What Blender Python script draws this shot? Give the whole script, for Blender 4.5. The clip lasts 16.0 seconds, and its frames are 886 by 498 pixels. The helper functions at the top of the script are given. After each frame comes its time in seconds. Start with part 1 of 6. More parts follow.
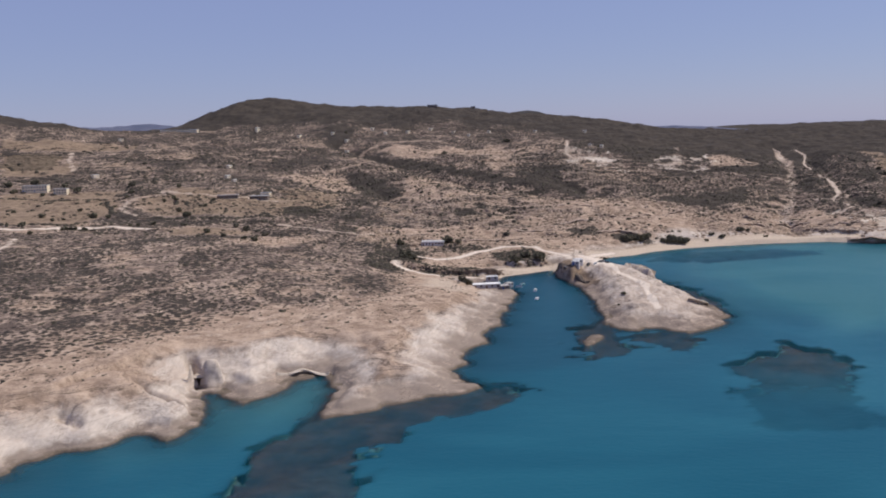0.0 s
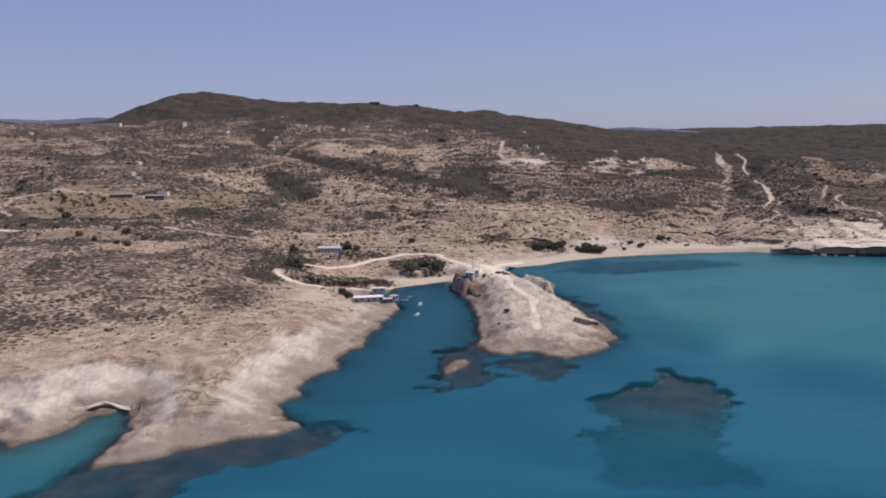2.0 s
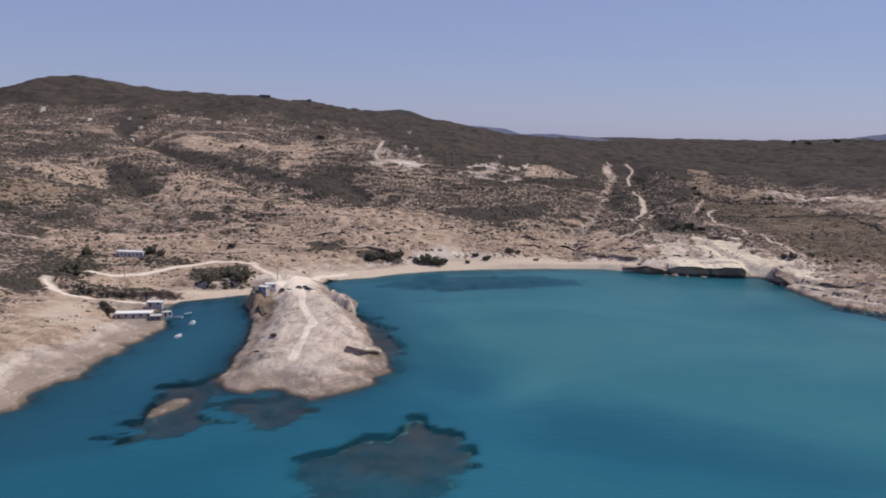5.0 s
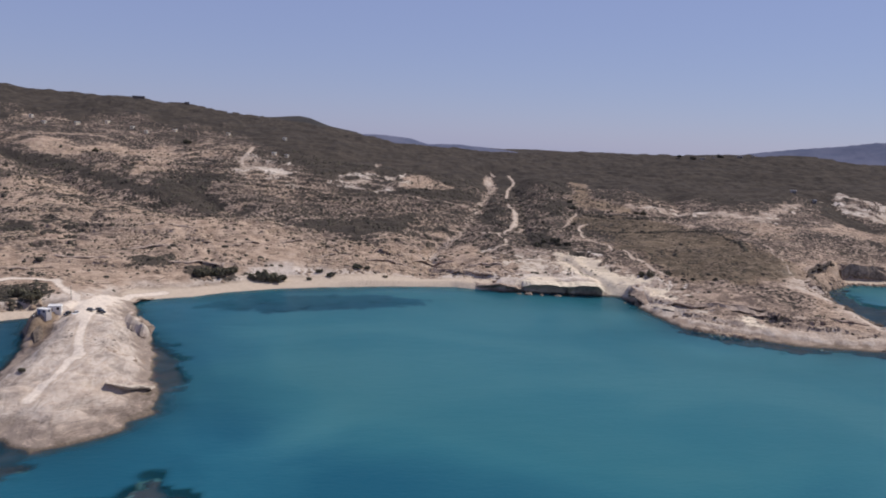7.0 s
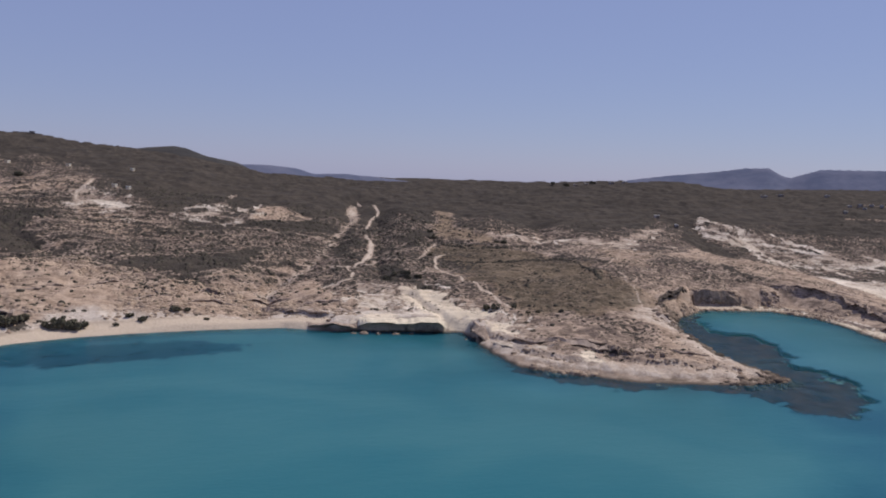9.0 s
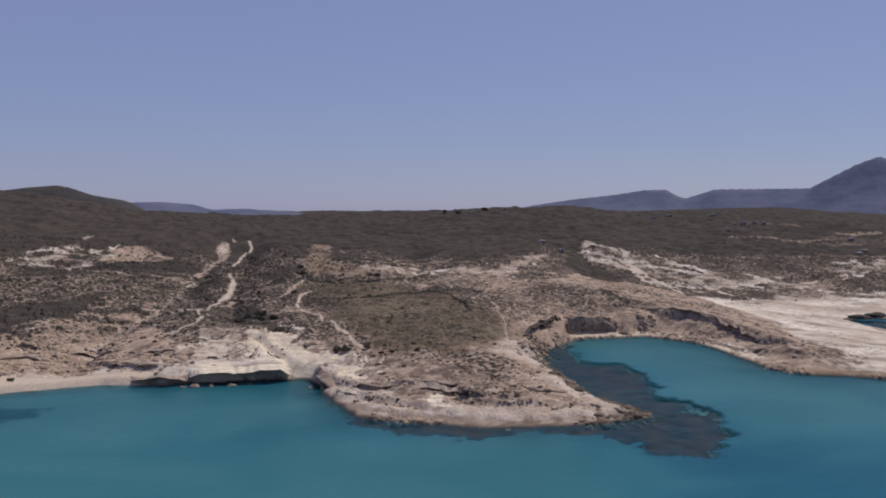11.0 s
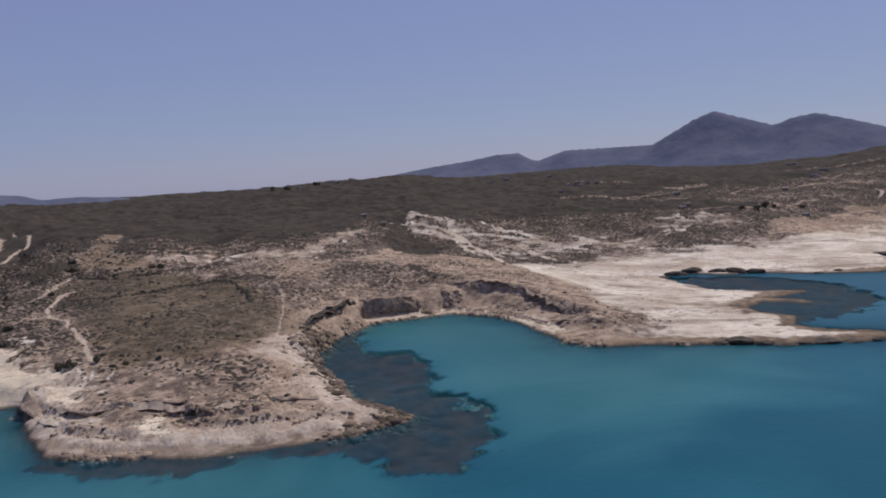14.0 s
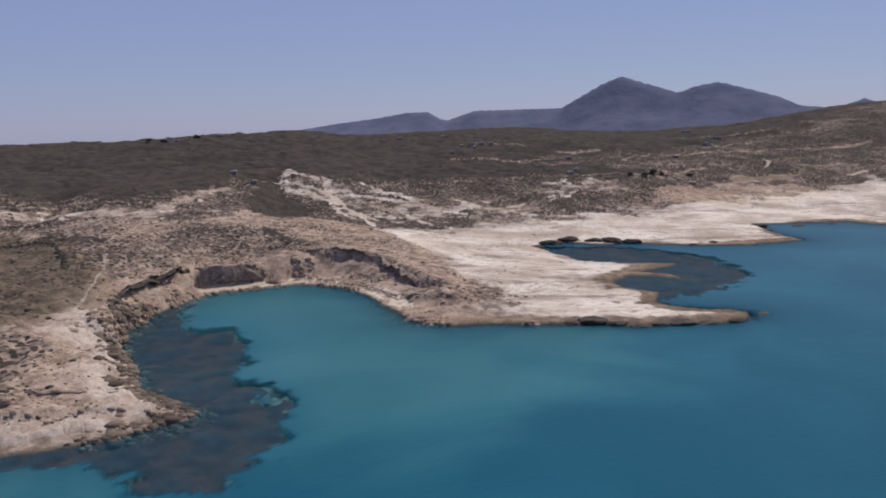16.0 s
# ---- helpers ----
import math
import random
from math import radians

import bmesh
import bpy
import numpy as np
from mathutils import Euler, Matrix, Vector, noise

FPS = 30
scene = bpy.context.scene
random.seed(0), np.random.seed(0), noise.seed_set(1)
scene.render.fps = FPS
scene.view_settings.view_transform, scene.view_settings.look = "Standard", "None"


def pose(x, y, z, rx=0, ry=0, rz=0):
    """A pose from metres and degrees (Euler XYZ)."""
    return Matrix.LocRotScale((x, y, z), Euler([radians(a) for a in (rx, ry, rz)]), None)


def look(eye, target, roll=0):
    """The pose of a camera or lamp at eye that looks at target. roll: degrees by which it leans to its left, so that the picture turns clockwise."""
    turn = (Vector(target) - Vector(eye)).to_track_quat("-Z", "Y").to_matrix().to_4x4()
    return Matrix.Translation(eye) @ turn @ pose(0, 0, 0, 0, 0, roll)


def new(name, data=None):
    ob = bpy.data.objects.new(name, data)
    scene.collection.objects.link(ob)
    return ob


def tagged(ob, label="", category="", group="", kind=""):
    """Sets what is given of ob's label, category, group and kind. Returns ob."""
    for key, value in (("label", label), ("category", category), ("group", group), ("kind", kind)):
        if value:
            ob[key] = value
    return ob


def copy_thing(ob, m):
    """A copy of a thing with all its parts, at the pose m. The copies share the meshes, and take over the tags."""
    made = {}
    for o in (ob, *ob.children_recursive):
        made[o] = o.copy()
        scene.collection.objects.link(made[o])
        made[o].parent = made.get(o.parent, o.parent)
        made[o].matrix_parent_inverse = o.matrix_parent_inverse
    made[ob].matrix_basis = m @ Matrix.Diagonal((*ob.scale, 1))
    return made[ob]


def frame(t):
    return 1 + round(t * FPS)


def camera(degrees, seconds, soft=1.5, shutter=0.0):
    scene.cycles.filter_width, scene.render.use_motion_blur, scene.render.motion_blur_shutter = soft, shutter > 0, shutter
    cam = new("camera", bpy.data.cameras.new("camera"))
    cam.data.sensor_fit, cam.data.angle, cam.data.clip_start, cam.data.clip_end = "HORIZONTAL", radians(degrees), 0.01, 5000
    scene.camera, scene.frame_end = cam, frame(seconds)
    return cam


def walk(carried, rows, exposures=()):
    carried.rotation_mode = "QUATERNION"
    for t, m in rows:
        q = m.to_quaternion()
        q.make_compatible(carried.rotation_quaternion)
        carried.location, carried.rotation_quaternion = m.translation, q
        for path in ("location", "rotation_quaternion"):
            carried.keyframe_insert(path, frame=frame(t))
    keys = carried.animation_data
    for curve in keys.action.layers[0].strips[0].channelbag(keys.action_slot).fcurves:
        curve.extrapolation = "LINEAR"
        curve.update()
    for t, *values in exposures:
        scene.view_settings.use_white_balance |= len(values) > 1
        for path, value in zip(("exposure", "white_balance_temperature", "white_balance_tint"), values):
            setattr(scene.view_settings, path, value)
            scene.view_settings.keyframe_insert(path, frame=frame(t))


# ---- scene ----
cam = camera(56.9, 16.0, soft=1.9)
PATH = [
    (0, (-2.503, -4.002, 105.447), (-2.612, -2.027, 105.154), -1.8),
    (0.5, (10.148, 8.29, 105.143), (10.055, 10.266, 104.847), -1.6),
    (1, (22.789, 20.607, 104.76), (22.715, 22.583, 104.463), -1.6),
    (1.5, (35.68, 32.581, 104.333), (35.623, 34.558, 104.036), -1.4),
    (2, (49.41, 44.384, 103.98), (49.376, 46.361, 103.682), -0.9),
    (2.5, (63.13, 55.426, 103.723), (63.117, 57.403, 103.424), -0.5),
    (3, (76.529, 65.806, 103.528), (76.542, 67.783, 103.228), -0.1),
    (5.3, (133.893, 108.866, 101.924), (134.046, 110.838, 101.63), 1.7),
    (5.5, (139.159, 112.786, 101.896), (139.328, 114.757, 101.603), 1.8),
    (6, (152.63, 122.693, 101.972), (152.851, 124.66, 101.684), 2.1),
    (6.5, (165.636, 131.902, 102.076), (165.912, 133.862, 101.795), 2.4),
    (7, (178.701, 140.38, 102.207), (179.041, 142.333, 101.942), 2.8),
    (7.5, (191.687, 148.516, 102.403), (192.087, 150.46, 102.156), 2.8),
    (8, (204.327, 156.487, 102.542), (204.788, 158.42, 102.313), 2.7),
    (8.5, (217.026, 164.153, 102.719), (217.545, 166.074, 102.511), 2.6),
    (9, (230.048, 171.305, 102.771), (230.627, 173.211, 102.587), 2.2),
    (11.3, (292.686, 202.297, 102.884), (293.491, 204.125, 102.782), -0.2),
    (11.5, (298.218, 204.859, 102.87), (299.046, 206.677, 102.769), -0.6),
    (12, (312.462, 210.959, 102.636), (313.347, 212.75, 102.532), -1.7),
    (12.5, (326.913, 216.819, 102.339), (327.842, 218.587, 102.224), -2.4),
    (13, (341.523, 222.273, 102.052), (342.497, 224.015, 101.919), -2.8),
    (13.5, (355.891, 227.078, 101.709), (356.902, 228.798, 101.555), -2.9),
    (14, (370.856, 231.398, 101.427), (371.903, 233.092, 101.245), -2.9),
    (14.5, (385.784, 235.669, 101.073), (386.873, 237.333, 100.856), -2.7),
    (15, (401.08, 240.23, 100.593), (402.212, 241.86, 100.343), -2.1),
    (15.5, (416.516, 243.911, 100.182), (417.687, 245.508, 99.907), -1.6),
    (16, (432.75, 247.258, 99.897), (433.957, 248.826, 99.608), -1.1),
]
walk(cam, [(t, look(eye, target, roll)) for t, eye, target, roll in PATH],
     [(0.0, -0.09), (6.0, -0.10), (9.0, -0.17), (12.5, -0.40), (14.5, -0.33), (16.0, -0.23)])

# ---- light ----
SUN_AZ, SUN_EL = 70.0, 56.0          # azimuth from +y towards +x, and height, in degrees
sun_way = Vector((math.sin(radians(SUN_AZ)) * math.cos(radians(SUN_EL)), math.cos(radians(SUN_AZ)) * math.cos(radians(SUN_EL)), math.sin(radians(SUN_EL))))
sun = new("sun", bpy.data.lights.new("sun", "SUN"))
sun.data.energy, sun.data.angle, sun.data.color = 4.1, radians(0.6), (1.0, 0.94, 0.86)
sun.matrix_world = look(tuple(sun_way * 2000), (0, 0, 0))

world = bpy.data.worlds.new("sky")
scene.world = world
world.use_nodes = True
wn, wl = world.node_tree.nodes, world.node_tree.links
sky = wn.new("ShaderNodeTexSky")
sky.sky_type, sky.sun_disc = "NISHITA", False
sky.sun_elevation, sky.sun_rotation = radians(SUN_EL), radians(SUN_AZ)
sky.altitude, sky.air_density, sky.dust_density, sky.ozone_density = 100, 1.0, 0.2, 3.0
tint = wn.new("ShaderNodeMix")
tint.data_type = "RGBA"
tint.inputs[0].default_value = 0.60
tint.inputs[7].default_value = (4.3, 4.9, 9.4, 1)      # even lilac-blue summer haze
wl.new(sky.outputs[0], tint.inputs[6])
wl.new(tint.outputs[2], wn["Background"].inputs[0])
wn["Background"].inputs[1].default_value = 0.074


# ---- plan ----
# The shore, from the west to the east, in metres.
SHORE_WEST = [(-4000, 300), (-1500, -60), (-700, -10), (-420, 60), (-330, 110), (-260, 150), (-200, 195), (-158, 234), (-155, 246), (-149, 253), (-138, 256),
              (-131, 268), (-126, 271), (-116, 262), (-109, 278), (-113, 290), (-124, 317), (-115, 317), (-100, 301), (-92, 312), (-87, 331), (-75, 339),
              (-66, 315), (-65, 284), (-51, 292), (-39, 301), (-20, 308), (-7, 318)]
SHORE_COVE = [(-17, 330), (-21, 343), (-14, 351), (-17, 362), (-12, 378), (-3, 389), (-6, 400), (-3, 413), (4, 428), (2, 440), (11, 461), (9, 472), (13, 490), (15, 505), (10, 522), (2, 540), (8, 567), (28, 578), (44, 589)]
SHORE_PROMONTORY = [(47, 560), (56, 532), (60, 497), (61, 467), (59, 437), (60, 421), (66, 409), (73, 407), (77, 412), (82, 412), (89, 406), (97, 402), (105, 406), (116, 415),
                    (128, 436), (125, 452), (124, 469), (118, 498), (110, 532), (104, 552), (97, 565), (88, 610), (83, 630)]
SHORE_BEACH = [(95, 640), (113, 648), (131, 663), (160, 678), (196, 688), (240, 695), (284, 697), (303, 688)]
SHORE_EAST = [(318, 681), (331, 684), (354, 681), (384, 674), (396, 670), (399, 650), (398, 636), (397, 600), (399, 578), (405, 569), (429, 549), (452, 532),
              (475, 527), (495, 522), (523, 523), (535, 527), (531, 550), (527, 570), (533, 600), (541, 645)]
SHORE_BAY = [(557, 678), (580, 705), (600, 722), (624, 738), (652, 734), (682, 730), (699, 698), (696, 655), (685, 626), (677, 592), (685, 572), (702, 561)]
SHORE_SHELF = [(718, 546), (733, 532), (746, 521), (753, 507), (774, 496), (792, 482), (811, 480), (824, 487), (822, 497), (812, 508), (804, 524), (806, 538), (830, 551), (826, 577), (841, 595), (864, 602),
               (880, 575), (886, 584), (880, 606), (905, 606), (928, 609), (905, 632), (884, 658), (896, 705), (915, 744), (942, 750), (961, 716),
               (988, 698), (1012, 659), (1045, 626), (1102, 611), (1129, 650), (1154, 680), (1174, 700)]
SHORE_FAR = [(1261, 650), (1256, 611), (1300, 560), (1400, 560), (1700, 620), (2300, 800), (4400, 1300)]
SHORE = np.array(SHORE_WEST + SHORE_COVE + SHORE_PROMONTORY + SHORE_BEACH + SHORE_EAST + SHORE_BAY + SHORE_SHELF + SHORE_FAR, float)

# Heights of the land: x, y, z of summits, spurs, terraces and valley floors.
HEIGHTS_WEST = [(-60, 330, 9), (-120, 345, 12), (-170, 300, 15), (-60, 420, 13), (-40, 490, 9), (-150, 450, 19), (-260, 450, 25), (-100, 560, 16), (-200, 600, 26),
                (-330, 600, 35), (-15, 555, 4), (-40, 660, 11), (-337, 741, 41), (-224, 808, 46), (-304, 1328, 104), (-197, 1082, 66), (-105, 897, 32), (-600, 800, 60)]
HEIGHTS_MIDDLE = [(95, 430, 6), (92, 500, 9), (78, 570, 11), (70, 615, 8), (30, 610, 6), (-3, 904, 40), (103, 868, 29), (164, 758, 19), (8, 1180, 71), (120, 808, 26),
                  (31, 734, 21), (222, 728, 6), (156, 682, 5), (120, 665, 4), (297, 830, 14), (382, 1042, 39), (290, 725, 5), (118, 1180, 79), (291, 1133, 56), (391, 938, 28)]
HEIGHTS_EAST = [(445, 1170, 50), (460, 955, 31), (562, 1022, 46), (513, 807, 21), (590, 813, 24), (616, 918, 34), (724, 980, 42), (489, 904, 24), (516, 1141, 50),
                (531, 1434, 67), (534, 689, 17), (708, 861, 30), (726, 736, 16), (573, 758, 20), (450, 570, 6), (505, 545, 5), (470, 625, 11), (420, 650, 9), (350, 690, 8), (400, 705, 14),
                (722, 634, 10), (650, 752, 13)]
HEIGHTS_SHELF = [(740, 590, 3), (800, 620, 3), (810, 560, 2), (850, 700, 5), (870, 800, 8), (842, 947, 15), (960, 790, 4), (1080, 680, 3), (1000, 870, 12), (1150, 800, 9), (1230, 700, 4),
                 (899, 1061, 43), (1161, 965, 41), (1193, 1100, 54), (1236, 1240, 68), (1326, 1368, 87), (1500, 900, 40), (1500, 640, 8)]
HEIGHTS_RIDGE = [(-95, 1539, 140), (-452, 1560, 167), (-287, 1567, 148), (-539, 1394, 116), (-612, 1560, 112), (-690, 1385, 104), (-28, 1542, 133), (82, 1740, 128), (318, 1765, 92), (475, 1820, 80), (660, 1690, 84),
                 (833, 1580, 84), (983, 1567, 94), (1090, 1567, 101), (1230, 1470, 80), (1390, 1460, 86), (1740, 1590, 96), (1815, 1520, 80), (1950, 1480, 86), (2050, 1424, 76), (2171, 1243, 114), (2255, 1078, 140),
                 (-790, 1275, 150), (-832, 1478, 106), (-700, 1900, 80), (0, 2100, 75), (600, 2200, 60), (1300, 2100, 60), (2300, 2000, 70)]
HEIGHTS_FAR = [(-2500, 1500, 80), (-2000, 3500, 60), (500, 4200, 50), (3000, 3500, 60), (4000, 2500, 60), (3800, 1200, 70), (-2500, 500, 40), (-1200, 400, 45)]
SPOTS = np.array(HEIGHTS_WEST + HEIGHTS_MIDDLE + HEIGHTS_EAST + HEIGHTS_SHELF + HEIGHTS_RIDGE + HEIGHTS_FAR, float)


def kernel(r2):
    return np.where(r2 > 1e-6, 0.5 * r2 * np.log(np.maximum(r2, 1e-6)), 0.0)


def spline_weights(spots):
    """Weights of a thin plate laid over the spot heights (kilometres inside)."""
    p = spots[:, :2] / 1000.0
    n = len(p)
    a = np.zeros((n + 3, n + 3))
    a[:n, :n] = kernel(((p[:, None] - p[None]) ** 2).sum(-1)) + 2e-5 * np.eye(n)
    a[:n, n], a[:n, n + 1:] = 1, p
    a[n:, :n] = a[:n, n:].T
    return np.linalg.solve(a, np.r_[spots[:, 2], 0, 0, 0])


WEIGHTS = spline_weights(SPOTS)


def chunked(f, x, y, size=16000):
    x, y = np.broadcast_arrays(np.asarray(x, float), np.asarray(y, float))
    flat = [f(x.ravel()[i:i + size], y.ravel()[i:i + size]) for i in range(0, x.size, size)]
    return np.concatenate(flat).reshape(x.shape)


def plate(x, y):
    def f(x, y):
        q = np.stack([x, y], -1) / 1000.0
        p = SPOTS[:, :2] / 1000.0
        k = kernel((q[:, None, 0] - p[None, :, 0]) ** 2 + (q[:, None, 1] - p[None, :, 1]) ** 2)
        return k @ WEIGHTS[:-3] + WEIGHTS[-3] + q @ WEIGHTS[-2:]
    return chunked(f, x, y)


def line_distance(x, y, pts, closed=False):
    """Distance to a line through pts."""
    pts = np.asarray(pts, float)
    a, b = (pts, np.roll(pts, -1, 0)) if closed else (pts[:-1], pts[1:])

    def f(x, y):
        best = np.full(x.shape, 1e18)
        for (ax, ay), (bx, by) in zip(a, b):
            ux, uy = bx - ax, by - ay
            t = np.clip(((x - ax) * ux + (y - ay) * uy) / max(ux * ux + uy * uy, 1e-9), 0, 1)
            best = np.minimum(best, (x - ax - t * ux) ** 2 + (y - ay - t * uy) ** 2)
        return np.sqrt(best)
    return chunked(f, x, y, 200000)


def inside(x, y, pts):
    pts = np.asarray(pts, float)
    odd = np.zeros(np.broadcast(x, y).shape, bool)
    for (ax, ay), (bx, by) in zip(pts, np.roll(pts, -1, 0)):
        if ay != by:
            odd ^= ((ay > y) != (by > y)) & (x < (bx - ax) * (y - ay) / (by - ay) + ax)
    return odd


def shore_distance(x, y):
    """Metres from the shore, positive on land."""
    d = line_distance(x, y, SHORE)
    ring = np.concatenate([SHORE, [(4400, 7000), (-4000, 7000)]])
    return np.where(inside(x, y, ring), d, -d)


_rng = np.random.RandomState(7)
_LATTICE = _rng.rand(256, 256)


def value_noise(x, y):
    """Smooth noise of unit size, -1 to 1."""
    xi, yi = np.floor(x).astype(int), np.floor(y).astype(int)
    u, v = x - xi, y - yi
    u, v = u * u * u * (u * (u * 6 - 15) + 10), v * v * v * (v * (v * 6 - 15) + 10)
    g = lambda i, j: _LATTICE[i % 256, j % 256]
    return 2 * ((g(xi, yi) * (1 - u) + g(xi + 1, yi) * u) * (1 - v) + (g(xi, yi + 1) * (1 - u) + g(xi + 1, yi + 1) * u) * v) - 1


def fractal(x, y, size, octaves=4, rough=0.5, shift=0.0):
    total, amp, norm = 0.0, 1.0, 0.0
    for k in range(octaves):
        c, s = math.cos(0.7 * k + shift), math.sin(0.7 * k + shift)
        f = 2.03 ** k / size
        total = total + amp * value_noise((c * x - s * y) * f + 17.3 * k + shift * 31, (s * x + c * y) * f + 9.1 * k - shift * 13)
        norm += amp
        amp *= rough
    return total / norm


def ridged(x, y, size, octaves=4, shift=0.0):
    return 1 - 2 * np.abs(fractal(x, y, size, octaves, 0.55, shift))


def facets(x, y, size, shift=0.0):
    """Broken planes of rock, meeting in sharp creases; about -1 to 1."""
    out = np.full(x.shape, -9.0)
    i0, j0 = np.floor(x / size), np.floor(y / size)
    def chance(i, j, k):
        v = np.sin(i * 127.1 + j * 311.7 + k * 74.7 + shift * 53.3) * 43758.5453
        return v - np.floor(v)
    for a in (-1, 0, 1):
        for b in (-1, 0, 1):
            i, j = i0 + a, j0 + b
            u, v = x / size - i - chance(i, j, 1), y / size - j - chance(i, j, 2)
            h = 1.3 * chance(i, j, 3) + (chance(i, j, 4) - 0.5) * 1.6 * u + (chance(i, j, 5) - 0.5) * 1.6 * v - 0.75 * (u * u + v * v)
            out = np.maximum(out, h)
    return out * 1.4 - 1.1


def smooth(a, b, v):
    t = np.clip((v - a) / (b - a), 0, 1)
    return t * t * (3 - 2 * t)


def blob(x, y, cx, cy, rx, ry, turn=0.0, ragged=0.35, size=0.5):
    """A soft patch with an uneven rim: 1 inside, 0 outside."""
    c, s = math.cos(radians(turn)), math.sin(radians(turn))
    u, v = (c * (x - cx) + s * (y - cy)) / rx, (-s * (x - cx) + c * (y - cy)) / ry
    r = np.sqrt(u * u + v * v) + ragged * fractal(x, y, max(6.0, size * min(rx, ry)), 4, 0.55, cx * 0.01 + cy * 0.013)
    return 1 - smooth(0.75, 1.1, r)


FEATURES = {}


def plan(kind, *pts, wide=0.0, drop=0.0, reach=0.0):
    """Notes a line or an outlined area of the plan, in metres."""
    FEATURES.setdefault(kind, []).append((np.array(pts, float), wide, drop, reach))


plan("road", (-68, 575), (-59, 561), (-48, 550), (-38, 551), (-20, 552), (-8, 552), wide=6)
plan("road", (-56, 603), (-41, 601), (-27, 609), (-12, 632), (10, 651), (35, 649), (55, 614), (64, 590), (74, 571), (79, 545), (82, 520), (87, 496), (91, 482), (89, 465), (88, 443), (88, 430), wide=5)
# west cliff above the cove, darkened in the ground colour for its shade
plan("crag", (44, 584), (54, 584), (60, 562), (64, 538), (67, 512), (60, 510), (54, 535), (47, 560))
plan("lot", (60, 590), (68, 622), (78, 626), (84, 570), (83, 535), (74, 540), (66, 560))
plan("sandy", (-47, 528), (-35, 539), (-20, 515), (-14, 481), (-25, 471), (-39, 491))
plan("road", (63, 572), (70, 603), (80, 638), (97, 650), wide=6)
plan("lane", (-181, 680), (-164, 679), (-144, 671), (-117, 665), (-98, 673), wide=2.4)
plan("road", (-393, 616), (-367, 620), (-346, 632), (-313, 641), (-272, 633), wide=6)
plan("lane", (-347, 789), (-347, 763), (-341, 733), (-323, 710), (-307, 690), wide=3.2)
plan("lane", (-339, 824), (-299, 805), (-260, 791), (-236, 785), (-204, 770), wide=4)
plan("lane", (-519, 1002), (-506, 969), (-477, 918), wide=4)
plan("road", (-332, 515), (-336, 542), (-349, 575), wide=2.5)
plan("path", (-114, 343), (-115, 359), (-104, 373), (-83, 397), (-74, 415), (-59, 441), (-45, 464), (-33, 500), wide=2.5)
plan("path", (-143, 353), (-126, 364), (-116, 379), (-105, 390), wide=2)
plan("wash", (435, 1281), (411, 1141), (364, 999), (330, 899), (302, 844), (281, 791), (268, 742), (264, 706), wide=10)
plan("wash", (529, 980), (558, 976), (590, 963), (623, 937), (658, 917), wide=20.4)
plan("wash", (652, 928), (705, 970), (766, 1043), wide=13.6)
plan("scrub", (67, 708), (92, 708), (90, 691), (68, 686))
plan("scrub", (-3, 630), (27, 644), (42, 626), (38, 601), (17, 591), (4, 604))
plan("scrub", (-67, 591), (-42, 574), (-18, 579), (7, 580), (8, 568), (-21, 556), (-45, 554))
plan("scrub", (-220, 543), (-193, 547), (-175, 503), (-197, 492))
plan("scrub", (-267, 499), (-247, 497), (-234, 469), (-252, 470))
plan("scrub", (-225, 385), (-197, 388), (-185, 361), (-206, 354))
plan("tan", (106, 789), (169, 802), (180, 774), (147, 739), (109, 746))
plan("tan", (11, 733), (48, 747), (114, 741), (118, 727), (40, 719))
plan("tan", (-107, 950), (-64, 909), (-21, 841), (-40, 826), (-84, 861))
plan("tan", (-339, 837), (-268, 807), (-247, 762), (-299, 758))
plan("tan", (-96, 697), (-42, 716), (14, 698), (7, 680), (-52, 675), (-85, 669))
plan("tan", (-35, 677), (41, 693), (59, 666), (2, 653))
plan("tan", (182, 753), (236, 777), (273, 766), (260, 721), (198, 705))
plan("yellow", (-93, 455), (-77, 457), (-73, 408), (-86, 405))
plan("yellow", (-38, 522), (-19, 508), (-20, 476), (-34, 478))
plan("yellow", (-126, 416), (-98, 415), (-99, 388), (-119, 388))
plan("yellow", (-206, 304), (-167, 311), (-150, 317), (-164, 291), (-188, 274))
plan("brown", (-487, 774), (-373, 774), (-333, 702), (-337, 643), (-413, 649))
plan("brown", (-224, 854), (-159, 853), (-151, 808), (-193, 771))
plan("field", (-611, 984), (-538, 997), (-498, 917), (-558, 895))
plan("scarp", (-60, 572), (-40, 562), (-22, 562), (-2, 568), (9, 573), drop=5, reach=12)
plan("scarp", (3, 596), (16, 593), (31, 599), (42, 602), drop=4, reach=10)
plan("scarp", (403, 644), (413, 614), (439, 599), (450, 583), (460, 569), (481, 563), drop=3, reach=6)
plan("scarp", (560, 702), (572, 716), (597, 738), (618, 755), drop=6, reach=8)
plan("scarp", (632, 751), (648, 750), (662, 747), drop=6, reach=9)
plan("scarp", (700, 764), (720, 746), (737, 719), (732, 693), (722, 650), (723, 618), drop=3, reach=9)
plan("scarp", (692, 744), (702, 707), (708, 674), (703, 627), (712, 606), drop=2, reach=9)
plan("scarp", (106, 447), (115, 449), (123, 464), drop=3.6, reach=5)
plan("scarp", (59, 454), (67, 439), (76, 433), drop=3.4, reach=5)
plan("scarp", (277, 755), (292, 719), (311, 707), drop=3, reach=8)
plan("scarp", (191, 746), (223, 766), (259, 771), drop=4, reach=8)
plan("scarp", (103, 704), (130, 709), (157, 713), drop=1.6, reach=8)
